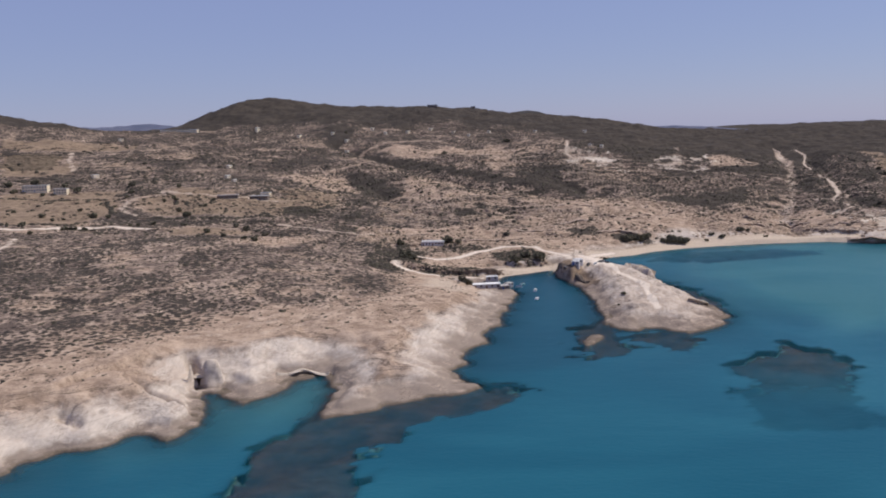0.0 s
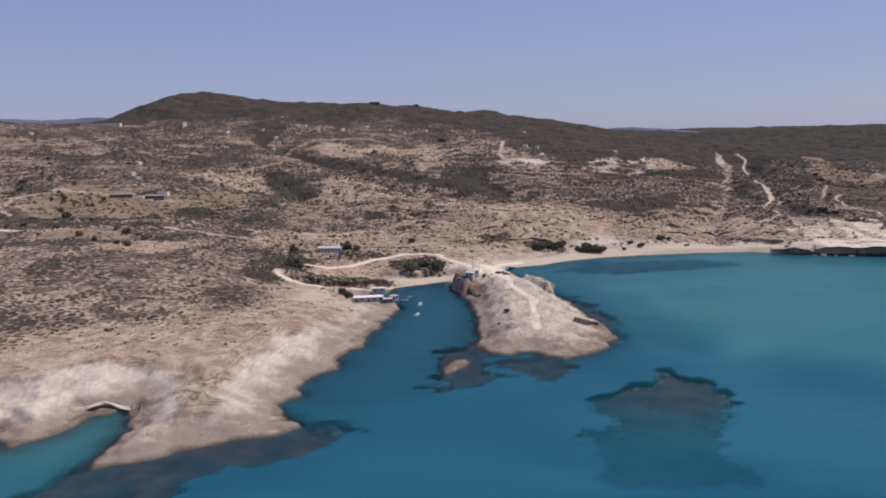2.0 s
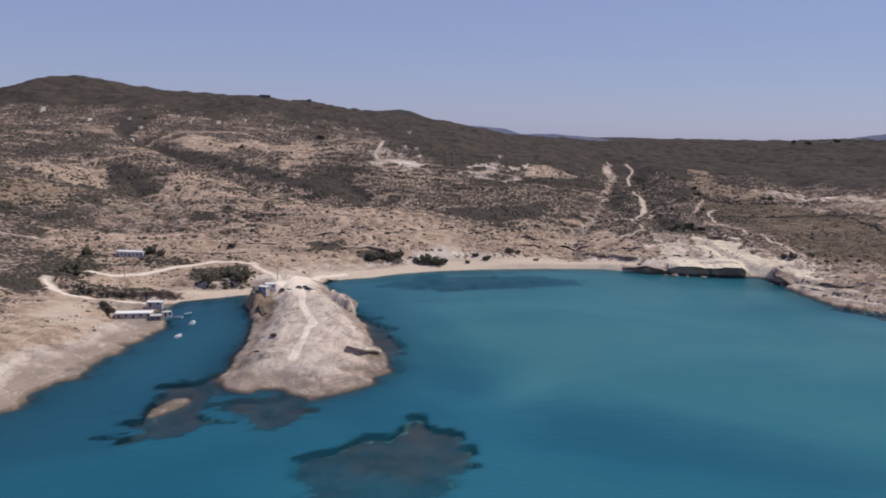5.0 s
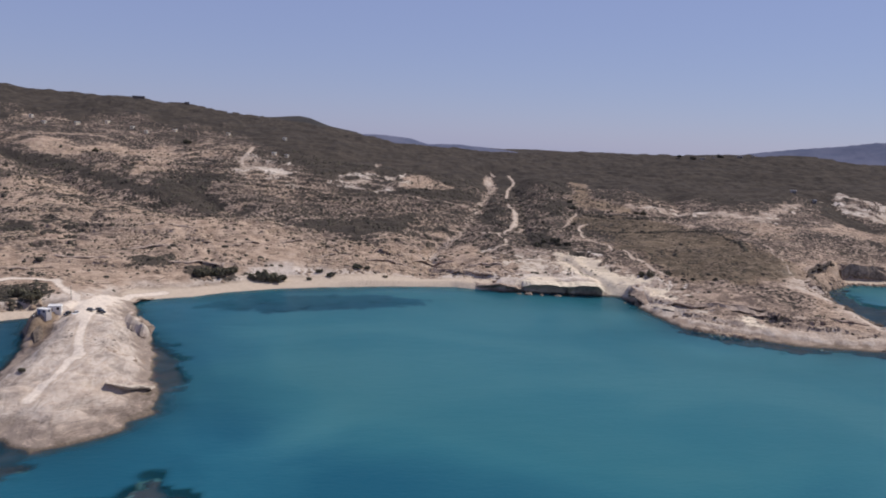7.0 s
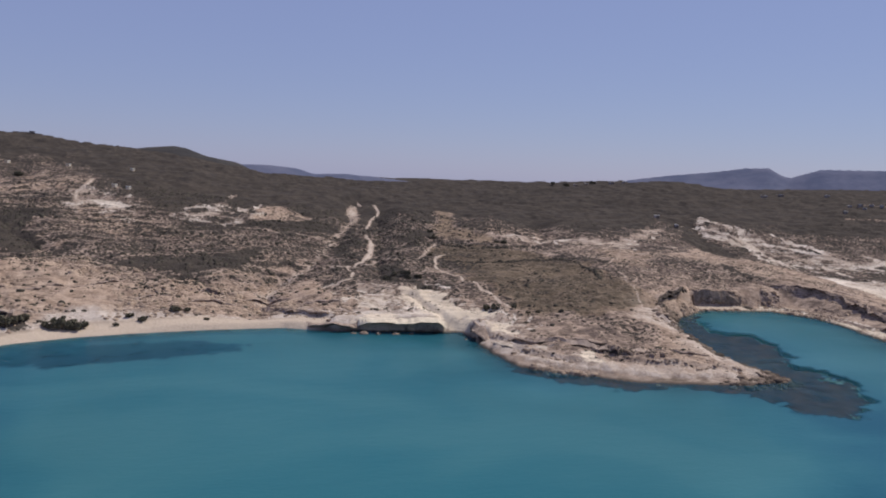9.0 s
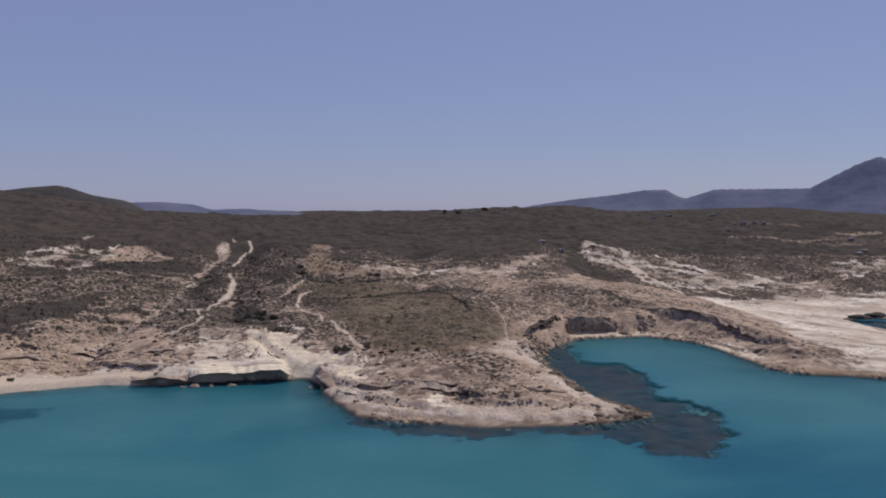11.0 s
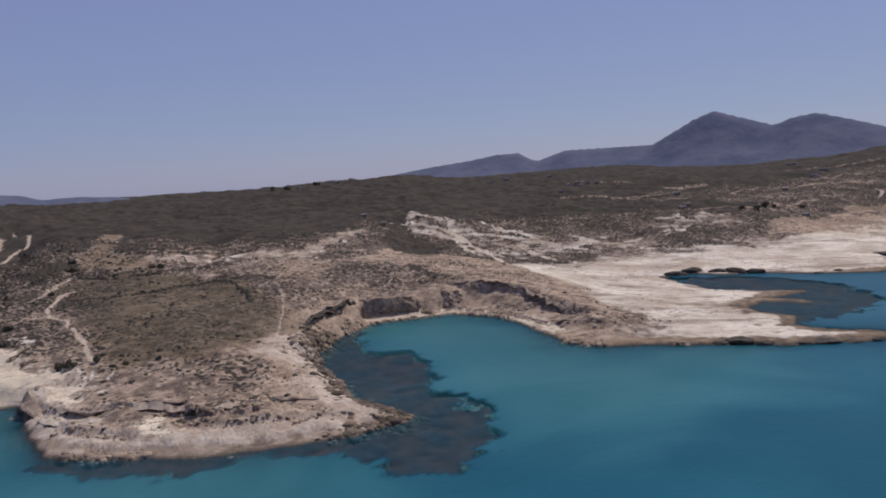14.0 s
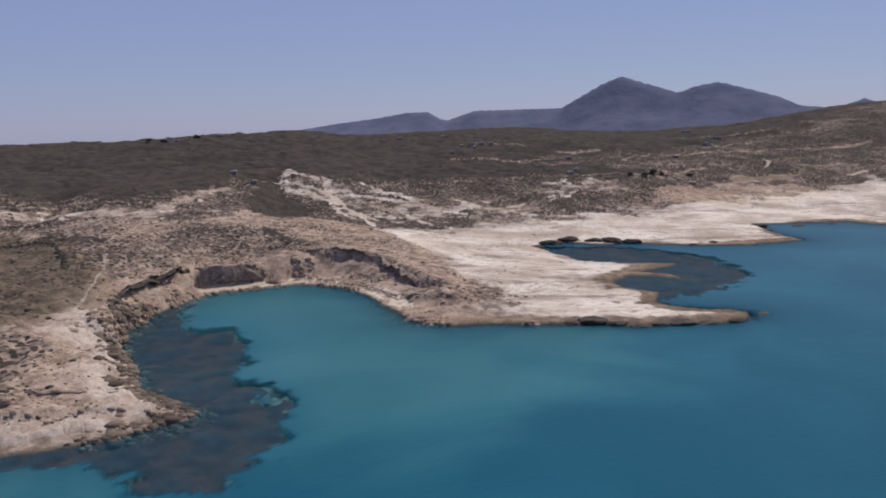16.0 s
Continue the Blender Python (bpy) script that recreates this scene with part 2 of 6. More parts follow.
plan("scarp", (34, 1085), (90, 1096), drop=3, reach=10)
plan("scarp", (-84, 1127), (-38, 1102), drop=3, reach=12)
plan("scarp", (-23, 1091), (34, 1090), drop=3, reach=12)
plan("scarp", (18, 761), (66, 756), (100, 761), drop=2.5, reach=10)
plan("scarp", (15, 691), (67, 686), (93, 683), drop=2.5, reach=10)
plan("scarp", (-198, 812), (-149, 821), drop=2.5, reach=12)
plan("crack", (-134, 338), (-130, 331), (-126, 324), (-121, 316), wide=3.4, drop=12)
plan("crack", (-140, 299), (-128, 293), (-119, 289), (-110, 287), wide=2.4, drop=6.5)
plan("crack", (-157, 269), (-148, 265), wide=2.2, drop=3.5)
plan("scarp", (-230, 228), (-195, 258), (-183, 266), (-173, 272), (-164, 280), (-161, 294), (-155, 308), (-150, 323), drop=3.4, reach=6)
plan("scarp", (-41, 338), (-27, 334), (-10, 346), drop=3.0, reach=5)
plan("scarp", (-95, 337), (-82, 341), (-70, 338), drop=3.0, reach=5)
plan("scarp", (-66, 325), (-48, 323), (-30, 324), drop=1.8, reach=4)
plan("scarp", (-118, 322), (-112, 326), (-100, 318), (-94, 326), drop=3.0, reach=4)
plan("scarp", (-70, 352), (-52, 350), (-40, 358), (-28, 372), drop=1.5, reach=5)
plan("scarp", (-22, 372), (-17, 395), (-12, 420), drop=2.0, reach=4)
plan("scarp", (62, 470), (70, 462), (80, 462), drop=1.6, reach=4)
plan("scarp", (74, 424), (84, 420), (96, 424), (104, 430), drop=1.8, reach=4)
plan("scarp", (112, 500), (104, 488), (98, 490), drop=1.6, reach=4)
plan("yellow", (-196, 262), (-183, 268), (-166, 284), (-158, 305), (-150, 324), (-158, 330), (-170, 310), (-182, 290))
plan("yard", (-18, 504), (-8, 500), (16, 500), (16, 524), (8, 546), (-11, 546), (-15, 522), drop=1.1)
plan("crack", (378, 744), (383, 705), (387, 674), (391, 670), wide=5, drop=3)
plan("reef", (99, 345), (109, 360), (126, 369), (140, 378), (148, 363), (154, 345), (143, 330), (136, 318), (137, 300), (134, 270), (91, 270), (92, 304), (100, 322))
plan("reef", (622, 751), (590, 700), (584, 650), (600, 646), (590, 611), (567, 560), (565, 521), (556, 505), (551, 488), (530, 472), (516, 458), (497, 472), (494, 500), (468, 520), (430, 521), (405, 540), (394, 568), (440, 560), (500, 535), (522, 545), (520, 590), (530, 650), (560, 705))
plan("reef", (67, 398), (83, 402), (99, 395), (97, 376), (84, 369), (73, 375))
plan("reef", (-80, 200), (-83, 259), (-72, 282), (-55, 290), (-44, 302), (-10, 322), (11, 315), (5, 298), (-21, 284), (-43, 258), (-45, 200))
plan("reef", (104, 546), (116, 535), (127, 502), (129, 465), (121, 472))
plan("reef", (120, 622), (160, 655), (202, 654), (229, 636), (252, 637), (234, 625), (162, 610))
plan("reef", (830, 559), (840, 532), (923, 544), (949, 578), (913, 624), (871, 615))
plan("reef", (918, 736), (967, 695), (979, 631), (951, 582), (887, 553), (820, 538), (819, 566), (842, 595), (904, 601), (879, 653), (896, 692))
plan("reef", (42, 402), (58, 410), (56, 392), (48, 372), (38, 362), (36, 380))
plan("hedge", (-480, 772), (-430, 775), (-374, 776), wide=3)
plan("hedge", (-410, 650), (-370, 646), (-338, 644), wide=3)
plan("hedge", (-372, 772), (-350, 735), (-334, 702), wide=3)
plan("hedge", (-224, 856), (-160, 855), wide=3)
plan("shoal", (140, 480), (200, 400), (310, 310), (470, 420), (520, 500), (400, 540), (390, 650), (250, 690), (130, 640))
plan("shoal", (550, 470), (610, 440), (700, 460), (735, 510), (690, 575), (683, 600), (690, 715), (615, 728), (597, 650))
plan("fleck", (874, 1178), (890, 1053), (926, 1011), (954, 964), (1017, 902), (1043, 859), (1018, 836), (956, 872), (917, 917), (857, 906), (850, 958), (858, 1003), (831, 1033))
plan("gully", (440, 1290), (411, 1141), (364, 999), (330, 899), (302, 844), (281, 791), (270, 750), wide=34, drop=9)
plan("gully", (-230, 1230), (-173, 1158), (-102, 1084), (-52, 1020), (-8, 943), (60, 880), (95, 850), wide=38, drop=11)
plan("gully", (450, 1180), (430, 1080), (410, 985), (385, 900), (372, 820), wide=26, drop=7)
plan("gully", (-190, 1000), (-140, 950), (-100, 870), (-70, 800), wide=26, drop=6)
plan("gully", (60, 1010), (75, 950), (120, 880), (180, 830), (240, 800), wide=24, drop=6)
plan("gully", (620, 1080), (590, 1000), (560, 940), wide=30, drop=7)
plan("gully", (850, 1100), (800, 1000), (780, 920), wide=32, drop=7)
plan("fleck", (92, 1150), (112, 1165), (150, 1120), (178, 1040), (172, 1010), (120, 1035), (96, 1075))
plan("fleck", (210, 1080), (250, 1130), (310, 1120), (300, 1060), (260, 1030), (200, 1030))
plan("terrace", (1334, 1130), (1410, 1118), wide=4.9)
plan("terrace", (1152, 1157), (1213, 1103), (1256, 1047), wide=4.2)
plan("terrace", (1158, 948), (1245, 941), (1291, 882), wide=4.9)
plan("terrace", (1346, 965), (1476, 923), wide=4.9)
plan("terrace", (1320, 840), (1403, 825), wide=11.2)
plan("terrace", (1739, 1200), (1843, 1087), wide=6.3)
plan("terrace", (1296, 1269), (1336, 1204), wide=4.2)
plan("terrace", (1512, 1019), (1628, 962), wide=5.6)
plan("terrace", (-183, 1179), (-132, 1236), wide=5.6)
plan("terrace", (-104, 1263), (-52, 1231), wide=5.6)
plan("terrace", (-34, 1209), (60, 1213), wide=5.6)
plan("terrace", (-409, 1291), (-378, 1298), wide=5.6)
plan("terrace", (-324, 1168), (-253, 1134), wide=9.8)
plan("terrace", (-352, 1057), (-285, 1058), wide=8.4)
plan("terrace", (-461, 1070), (-418, 1143), wide=5.6)
plan("terrace", (-147, 1232), (-73, 1275), wide=4.9)
plan("terrace", (-212, 996), (-167, 1047), (-157, 1094), wide=4.2)
plan("terrace", (-22, 851), (33, 838), (97, 825), wide=4.2)
plan("terrace", (-13, 775), (38, 742), wide=4.9)
plan("terrace", (-121, 855), (-66, 851), wide=4.9)
plan("weed", (-20, 330), (-5, 450), (10, 520), (4, 560), (12, 582), (46, 600), (54, 560), (62, 470), (62, 415), (40, 350))
plan("brown", (-339, 780), (-256, 794), (-196, 799), (-142, 811), (-162, 740), (-208, 701), (-293, 695))
plan("brown", (-263, 637), (-222, 651), (-193, 652), (-207, 620), (-248, 610))
plan("hedge", (-285, 679), (-238, 686), (-192, 706), wide=3)
plan("hedge", (-192, 718), (-162, 740), (-149, 779), wide=3)
plan("scrub", (-281, 671), (-224, 686), (-185, 700), (-175, 684), (-227, 662), (-271, 653))
plan("shoal", (-110, 300), (-86, 325), (-70, 320), (-70, 285), (-95, 270))
plan("scrub", (68, 703), (87, 708), (85, 688), (67, 686))
plan("tan", (-120, 700), (-28, 719), (44, 708), (114, 704), (48, 685), (-47, 679), (-102, 658))
plan("tan", (126, 801), (169, 775), (149, 742), (110, 752), (61, 774), (93, 794))
plan("tan", (-6, 762), (35, 758), (20, 733), (1, 734))
plan("tan", (-2, 906), (27, 877), (52, 864), (98, 841), (145, 796), (159, 769), (143, 739), (112, 749), (60, 757))
plan("tan", (211, 789), (274, 816), (320, 814), (319, 757), (266, 731), (215, 719))
plan("cream", (322, 680), (328, 686), (344, 692), (372, 676), (373, 728), (373, 759), (387, 765), (403, 719), (398, 685), (413, 685), (424, 684), (408, 657), (398, 664), (395, 669), (385, 667), (374, 672), (343, 678))
plan("fleck", (331, 721), (348, 780), (372, 829), (377, 762), (368, 678), (347, 693))
plan("fleck", (416, 796), (421, 708), (411, 689), (403, 714), (395, 801))
plan("cream", (410, 656), (421, 653), (422, 631), (412, 625), (405, 643))
plan("cream", (430, 575), (439, 578), (440, 564), (432, 568))
plan("scarp", (440, 603), (445, 592), (454, 588), (454, 577), (458, 572), drop=2.6, reach=5)
plan("scarp", (454, 567), (464, 552), (474, 550), (488, 546), (512, 540), drop=2.6, reach=5)
plan("scarp", (457, 598), (456, 575), (464, 567), (475, 575), drop=2.6, reach=5)
plan("scarp", (409, 601), (418, 583), (428, 569), drop=2.6, reach=5)
plan("tan", (570, 762), (559, 685), (516, 587), (524, 561), (522, 533), (477, 558), (509, 635))
plan("scarp", (702, 764), (724, 749), (735, 706), (726, 666), (723, 626), drop=2.6, reach=5)
plan("scrub", (710, 847), (789, 853), (762, 746), (730, 773), (690, 798))
plan("tan", (869, 885), (779, 693), (757, 653), (765, 709))

plan("lane", (116, 1192), (107, 1126), (110, 1098), (123, 1082), (144, 1066), (157, 1061), (170, 1050), wide=3.2)
plan("track", (221, 1049), (260, 1039), (281, 1024), (313, 998), (348, 1003), wide=2.4)
plan("lane", (447, 1310), (458, 1242), (453, 1195), (432, 1142), (412, 1067), wide=2.8)
plan("lane", (400, 1010), (399, 976), (389, 932), (376, 897), (354, 861), (342, 871), wide=3.2)
plan("lane", (399, 976), (389, 932), (378, 898), wide=4.8)
plan("track", (358, 858), (370, 875), (388, 900), (407, 885), (424, 884), (441, 920), (462, 961), wide=2.8)
plan("lane", (354, 858), (354, 830), (344, 786), (331, 778), (321, 788), wide=2.4)
plan("lane", (458, 913), (444, 900), (431, 852), (430, 825), (439, 810), (433, 775), (437, 740), (435, 712), (433, 683), (435, 675), wide=2.4)
plan("track", (581, 799), (568, 760), (553, 723), (532, 677), (510, 632), wide=2)
plan("track", (580, 828), (610, 857), (641, 906), wide=2)
plan("lane", (1571, 932), (1527, 895), (1512, 892), wide=4)
plan("lane", (1526, 781), (1571, 788), (1585, 783), wide=4.8)
plan("track", (1533, 865), (1576, 838), (1618, 811), wide=4.8)
plan("chalk", (274, 1131), (287, 1115), (303, 1157), (301, 1123), (286, 1102), (274, 1109))
plan("chalk", (232, 1069), (248, 1081), (254, 1072), (234, 1058))
plan("chalk", (114, 1099), (123, 1102), (156, 1078), (168, 1065), (157, 1063), (126, 1080))
plan("fleck", (120, 1136), (162, 1111), (173, 1063), (149, 1066), (119, 1092))
plan("fleck", (226, 1100), (264, 1170), (273, 1241), (279, 1235), (265, 1119), (232, 1056))
plan("thicket", (-267, 1346), (-234, 1392), (-213, 1338), (-210, 1249), (-220, 1236), (-180, 1184), (-142, 1150), (-78, 1117), (-12, 1020), (31, 954), (80, 929), (109, 905), (80, 895), (27, 924), (-37, 1013), (-87, 1083), (-150, 1114), (-200, 1146), (-253, 1253))
plan("thicket", (-174, 1003), (-153, 1010), (-129, 987), (-98, 925), (-92, 896), (-116, 900), (-133, 874), (-162, 949))
plan("thicket", (29, 986), (67, 1031), (94, 1028), (89, 952), (109, 908), (80, 902), (44, 925))
plan("thicket", (150, 871), (172, 859), (192, 870), (223, 887), (265, 901), (292, 947), (275, 876), (249, 831), (219, 831), (194, 836), (173, 800))
plan("thicket", (78, 906), (96, 946), (108, 907), (104, 879), (82, 886))
plan("thicket", (89, 1049), (106, 1070), (96, 1006), (64, 1000), (53, 1028))
plan("thicket", (358, 992), (398, 1022), (384, 951), (356, 912), (349, 951))
plan("thicket", (381, 866), (401, 859), (401, 815), (377, 779), (369, 812))
plan("thicket", (441, 1017), (474, 1050), (471, 1000), (430, 929), (420, 959))
plan("thicket", (123, 1277), (217, 1300), (282, 1292), (371, 1422), (395, 1340), (354, 1150), (312, 1204), (265, 1230), (200, 1182), (163, 1170))
plan("thicket", (414, 1485), (481, 1455), (528, 1418), (439, 1068), (456, 1243), (423, 1322))
plan("thicket", (504, 1352), (611, 1517), (761, 1533), (893, 1466), (939, 1356), (867, 1186), (741, 1088), (649, 1057), (574, 1048), (564, 1140), (522, 1200), (465, 1153))
plan("thicket", (797, 1054), (837, 1096), (840, 1035), (835, 978), (754, 871), (726, 876), (741, 955))
plan("thicket", (627, 1424), (698, 1298), (789, 1266), (849, 1198), (775, 1060), (712, 1004), (640, 988), (612, 1064), (559, 1027))
plan("thicket", (380, 883), (396, 880), (405, 841), (401, 808), (385, 832), (376, 855))
plan("thicket", (377, 785), (396, 800), (410, 772), (408, 742), (387, 755))
plan("thicket", (69, 704), (90, 718), (96, 699), (76, 686))
plan("thicket", (-35, 768), (-12, 795), (21, 771), (13, 744), (-23, 736))
plan("thicket", (105, 697), (124, 708), (134, 698), (131, 682), (109, 677))
plan("thicket", (-154, 754), (-162, 722), (-177, 720), (-197, 744), (-180, 761))
plan("thicket", (-149, 824), (-128, 835), (-101, 789), (-121, 791))
plan("bare", (-250, 972), (-222, 983), (-178, 1005), (-147, 896), (-175, 906), (-216, 927))
plan("bare", (-157, 1186), (-116, 1216), (-86, 1177), (-61, 1215), (-12, 1199), (18, 1213), (36, 1146), (-7, 1131), (-54, 1161), (-79, 1126), (-125, 1138))
plan("bare", (-4, 1094), (29, 1145), (37, 1042), (8, 1016))
plan("bare", (-46, 892), (3, 858), (37, 835), (5, 832), (-52, 857))
plan("bare", (-103, 984), (-72, 986), (-31, 961), (-56, 885), (-94, 937))
plan("bare", (114, 789), (140, 790), (170, 791), (179, 767), (150, 748), (122, 749), (89, 754))
plan("bare", (102, 788), (134, 810), (156, 785), (164, 763), (144, 743), (111, 747))
plan("bare", (294, 1136), (322, 1158), (347, 1093), (317, 1046), (289, 1060))
plan("bare", (-109, 680), (-68, 707), (-17, 694), (44, 690), (45, 678), (-15, 674), (-66, 676))
plan("bare", (-209, 595), (-184, 637), (-145, 639), (-147, 624), (-180, 580))
plan("bare", (249, 771), (284, 837), (320, 804), (331, 760), (328, 718), (307, 710), (281, 746), (257, 734))
plan("bare", (201, 774), (224, 771), (251, 772), (250, 744), (224, 736), (203, 741))
plan("brown", (529, 1205), (546, 1193), (506, 1030), (530, 977), (526, 944), (494, 956), (473, 1002), (486, 1052))
plan("field", (466, 953), (521, 926), (562, 878), (562, 815), (567, 761), (536, 694), (498, 648), (471, 649), (451, 668), (441, 689), (446, 787), (455, 869))
plan("brown", (481, 830), (505, 822), (523, 812), (506, 773), (485, 784))
plan("hedge", (450, 885), (475, 879), (506, 871), (531, 877), (559, 871), (558, 817), (549, 773), wide=3)
plan("hedge", (468, 953), (493, 933), (521, 923), (555, 950), wide=2.5)
plan("veined", (528, 979), (568, 992), (599, 981), (621, 947), (653, 937), (691, 933), (637, 904), (603, 929), (573, 972), (531, 960))
plan("veined", (553, 994), (592, 1001), (626, 938), (663, 927), (704, 970), (766, 1053), (747, 1001), (695, 933), (658, 899), (635, 898), (603, 938), (550, 976))
plan("streak", (836, 1097), (856, 1094), (865, 1049), (876, 1027), wide=4)
plan("streak", (882, 1129), (882, 1081), (895, 1052), (882, 1025), (869, 980), (861, 935), (846, 891), wide=6)
plan("streak", (905, 1050), (899, 1017), (917, 999), (940, 968), (965, 937), wide=5)
plan("streak", (853, 1060), (861, 1025), (861, 1000), (852, 963), (848, 929), wide=5)
plan("streak", (916, 966), (918, 938), (909, 896), (907, 849), wide=5)
plan("streak", (930, 1044), (939, 988), (961, 966), wide=4)
plan("streak", (850, 1078), (848, 1033), (859, 1020), wide=5)
plan("streak", (888, 1050), (874, 1014), (862, 976), (870, 951), (874, 928), wide=7)
plan("streak", (926, 1017), (945, 984), (953, 946), (964, 899), wide=6)
plan("slope", (648, 872), (687, 855), (717, 820), (724, 747), (732, 687), (725, 627), (733, 598), (753, 642), (776, 723), (813, 814), (798, 853), (795, 973), (698, 881))
plan("slope", (636, 748), (678, 745), (685, 749), (641, 751), (618, 758), (565, 721), (545, 673), (575, 704), (599, 736))
plan("crumble", (321, 797), (347, 780), (372, 765), (408, 738), (416, 711), (428, 675), (441, 642), (438, 621), (420, 642), (403, 660), (372, 682), (348, 706), (327, 719))
plan("reef", (43, 413), (55, 422), (62, 405), (64, 375), (50, 359), (43, 351), (41, 365))
plan("reef", (183, 657), (225, 660), (260, 645), (226, 624), (191, 632))
plan("reef", (135, 629), (159, 664), (172, 651), (153, 614), (139, 610))

plan("brown", (-490, 793), (-377, 826), (-336, 725), (-359, 653), (-409, 656))
plan("brown", (-352, 784), (-265, 809), (-228, 707), (-308, 720))
plan("brown", (-229, 895), (-146, 852), (-173, 809), (-198, 806))
plan("brown", (-567, 925), (-496, 958), (-469, 901), (-533, 866))
plan("brown", (-639, 1049), (-571, 1094), (-471, 1117), (-466, 1068), (-551, 1025), (-610, 999))
plan("brown", (-343, 855), (-260, 825), (-243, 773), (-299, 769))
plan("thicket", (-604, 988), (-598, 1017), (-564, 975), (-580, 959))
plan("thicket", (-89, 547), (-71, 596), (-52, 569), (-65, 535))
plan("bare", (1224, 869), (1346, 834), (1439, 773), (1420, 728), (1311, 739), (1205, 777), (1197, 839))
plan("brown", (1407, 873), (1490, 825), (1439, 812), (1349, 844))
plan("thicket", (977, 1118), (1142, 1144), (1260, 1042), (1300, 929), (1257, 912), (1142, 967), (1047, 1024), (957, 1037))
plan("thicket", (1136, 1403), (1299, 1405), (1622, 1555), (1522, 1308), (1365, 1192), (1173, 1183), (1041, 1219))
plan("terrace", (1345, 1123), (1404, 1109), wide=5.6)
plan("terrace", (1578, 1046), (1711, 1039), wide=5.6)
plan("terrace", (1198, 1113), (1271, 1075), wide=4.9)
plan("terrace", (1355, 1022), (1493, 1027), wide=5.6)
plan("terrace", (1841, 1063), (1903, 1022), wide=5.6)
plan("terrace", (1687, 925), (1810, 886), wide=6.3)
plan("terrace", (1284, 916), (1398, 911), wide=5.6)
plan("terrace", (-489, 1338), (-433, 1372), wide=5.6)
plan("terrace", (-210, 1363), (-145, 1344), wide=4.9)
plan("terrace", (-184, 1279), (-103, 1291), wide=4.9)
plan("terrace", (-450, 1117), (-431, 1203), wide=5.6)
plan("terrace", (-327, 1092), (-253, 1079), wide=4.9)
plan("terrace", (-376, 942), (-324, 959), wide=4.9)
plan("veined", (995, 960), (1094, 918), (1117, 895), (1053, 843), (999, 871), (960, 916))
plan("fleck", (1139, 964), (1224, 911), (1216, 862), (1120, 890), (1083, 915))


for k in range(11):
    cx, cy, run = 772 + 17 * k, 575 + 25 * k, 44 + 11 * (k % 4)
    plan("scarp", (cx - 0.74 * run, cy + 0.60 * run), (cx - 0.2 * run, cy + 0.24 * run), (cx + 0.3 * run, cy - 0.24 * run), (cx + 0.8 * run, cy - 0.55 * run), drop=1.3 + 0.3 * (k % 3), reach=6)


def close_to(x, y, pts, pad):
    (ax, ay), (bx, by) = pts.min(0) - pad, pts.max(0) + pad
    return (x > ax) & (x < bx) & (y > ay) & (y < by)


def areas(kind, x, y, soft=5.0, ragged=8.0, size=16.0):
    """1 inside the areas of a kind, with uneven rims."""
    total = np.zeros(x.shape)
    for pts, *_ in FEATURES.get(kind, []):
        m = close_to(x, y, pts, 25)
        if m.any():
            u, v = x[m], y[m]
            d = line_distance(u, v, np.concatenate([pts, pts[:1]]))
            d = np.where(inside(u, v, pts), d, -d) + ragged * fractal(u, v, size, 4, 0.6, pts[0, 0] * 0.01)
            total[m] = np.maximum(total[m], smooth(-soft, soft, d))
    return total


def strips(kind, x, y, ragged=0.6):
    """1 along the lines of a kind."""
    total = np.zeros(x.shape)
    for pts, wide, *_ in FEATURES.get(kind, []):
        m = close_to(x, y, pts, 2 * wide + 4)
        if m.any():
            u, v = x[m], y[m]
            d = line_distance(u, v, pts) * (1 + ragged * fractal(u, v, wide * 1.5 + 2, 3, 0.6, pts[0, 1] * 0.01))
            total[m] = np.maximum(total[m], 1 - smooth(wide * 0.25, wide * 0.85, d))
    return total


def side(x, y, pts):
    """Signed distance to a line: positive to the left of its way."""
    best, sign = np.full(x.shape, 1e18), np.ones(x.shape)
    for (ax, ay), (bx, by) in zip(pts[:-1], pts[1:]):
        ux, uy = bx - ax, by - ay
        t = np.clip(((x - ax) * ux + (y - ay) * uy) / (ux * ux + uy * uy), 0, 1)
        d = (x - ax - t * ux) ** 2 + (y - ay - t * uy) ** 2
        c = ux * (y - ay) - uy * (x - ax)
        sign = np.where(d < best, np.sign(c), sign)
        best = np.minimum(best, d)
    return np.sqrt(best) * sign


def scarps(x, y):
    """Steps in the ground along banks, ledges and terraces; cracks cut into it."""
    total = np.zeros(x.shape)
    for pts, _, drop, reach in FEATURES.get("scarp", []):
        m = close_to(x, y, pts, 4 * reach)
        if m.any():
            u, v = x[m], y[m]
            s = side(u + 2.5 * fractal(u, v, 14, 3, 0.6, 1.0), v + 2.5 * fractal(u, v, 14, 3, 0.6, 2.0), pts)
            total[m] += 0.5 * drop * np.tanh(s / 0.9) * np.exp(-np.abs(s) / reach)
    for pts, wide, drop, _ in FEATURES.get("gully", []):
        m = close_to(x, y, pts, 4 * wide)
        if m.any():
            u, v = x[m], y[m]
            e = line_distance(u + 12 * fractal(u, v, 60, 3, 0.55, 4.1), v + 12 * fractal(u, v, 60, 3, 0.55, 5.9), pts)
            total[m] += drop * (0.35 * np.exp(-((e - 1.6 * wide) / wide) ** 2) - np.exp(-e / (0.6 * wide)))
    for pts, wide, drop, _ in FEATURES.get("crack", []):
        m = close_to(x, y, pts, 4 * wide)
        if m.any():
            total[m] -= drop * np.exp(-(line_distance(x[m], y[m], pts) / (0.55 * wide)) ** 2)
    return total


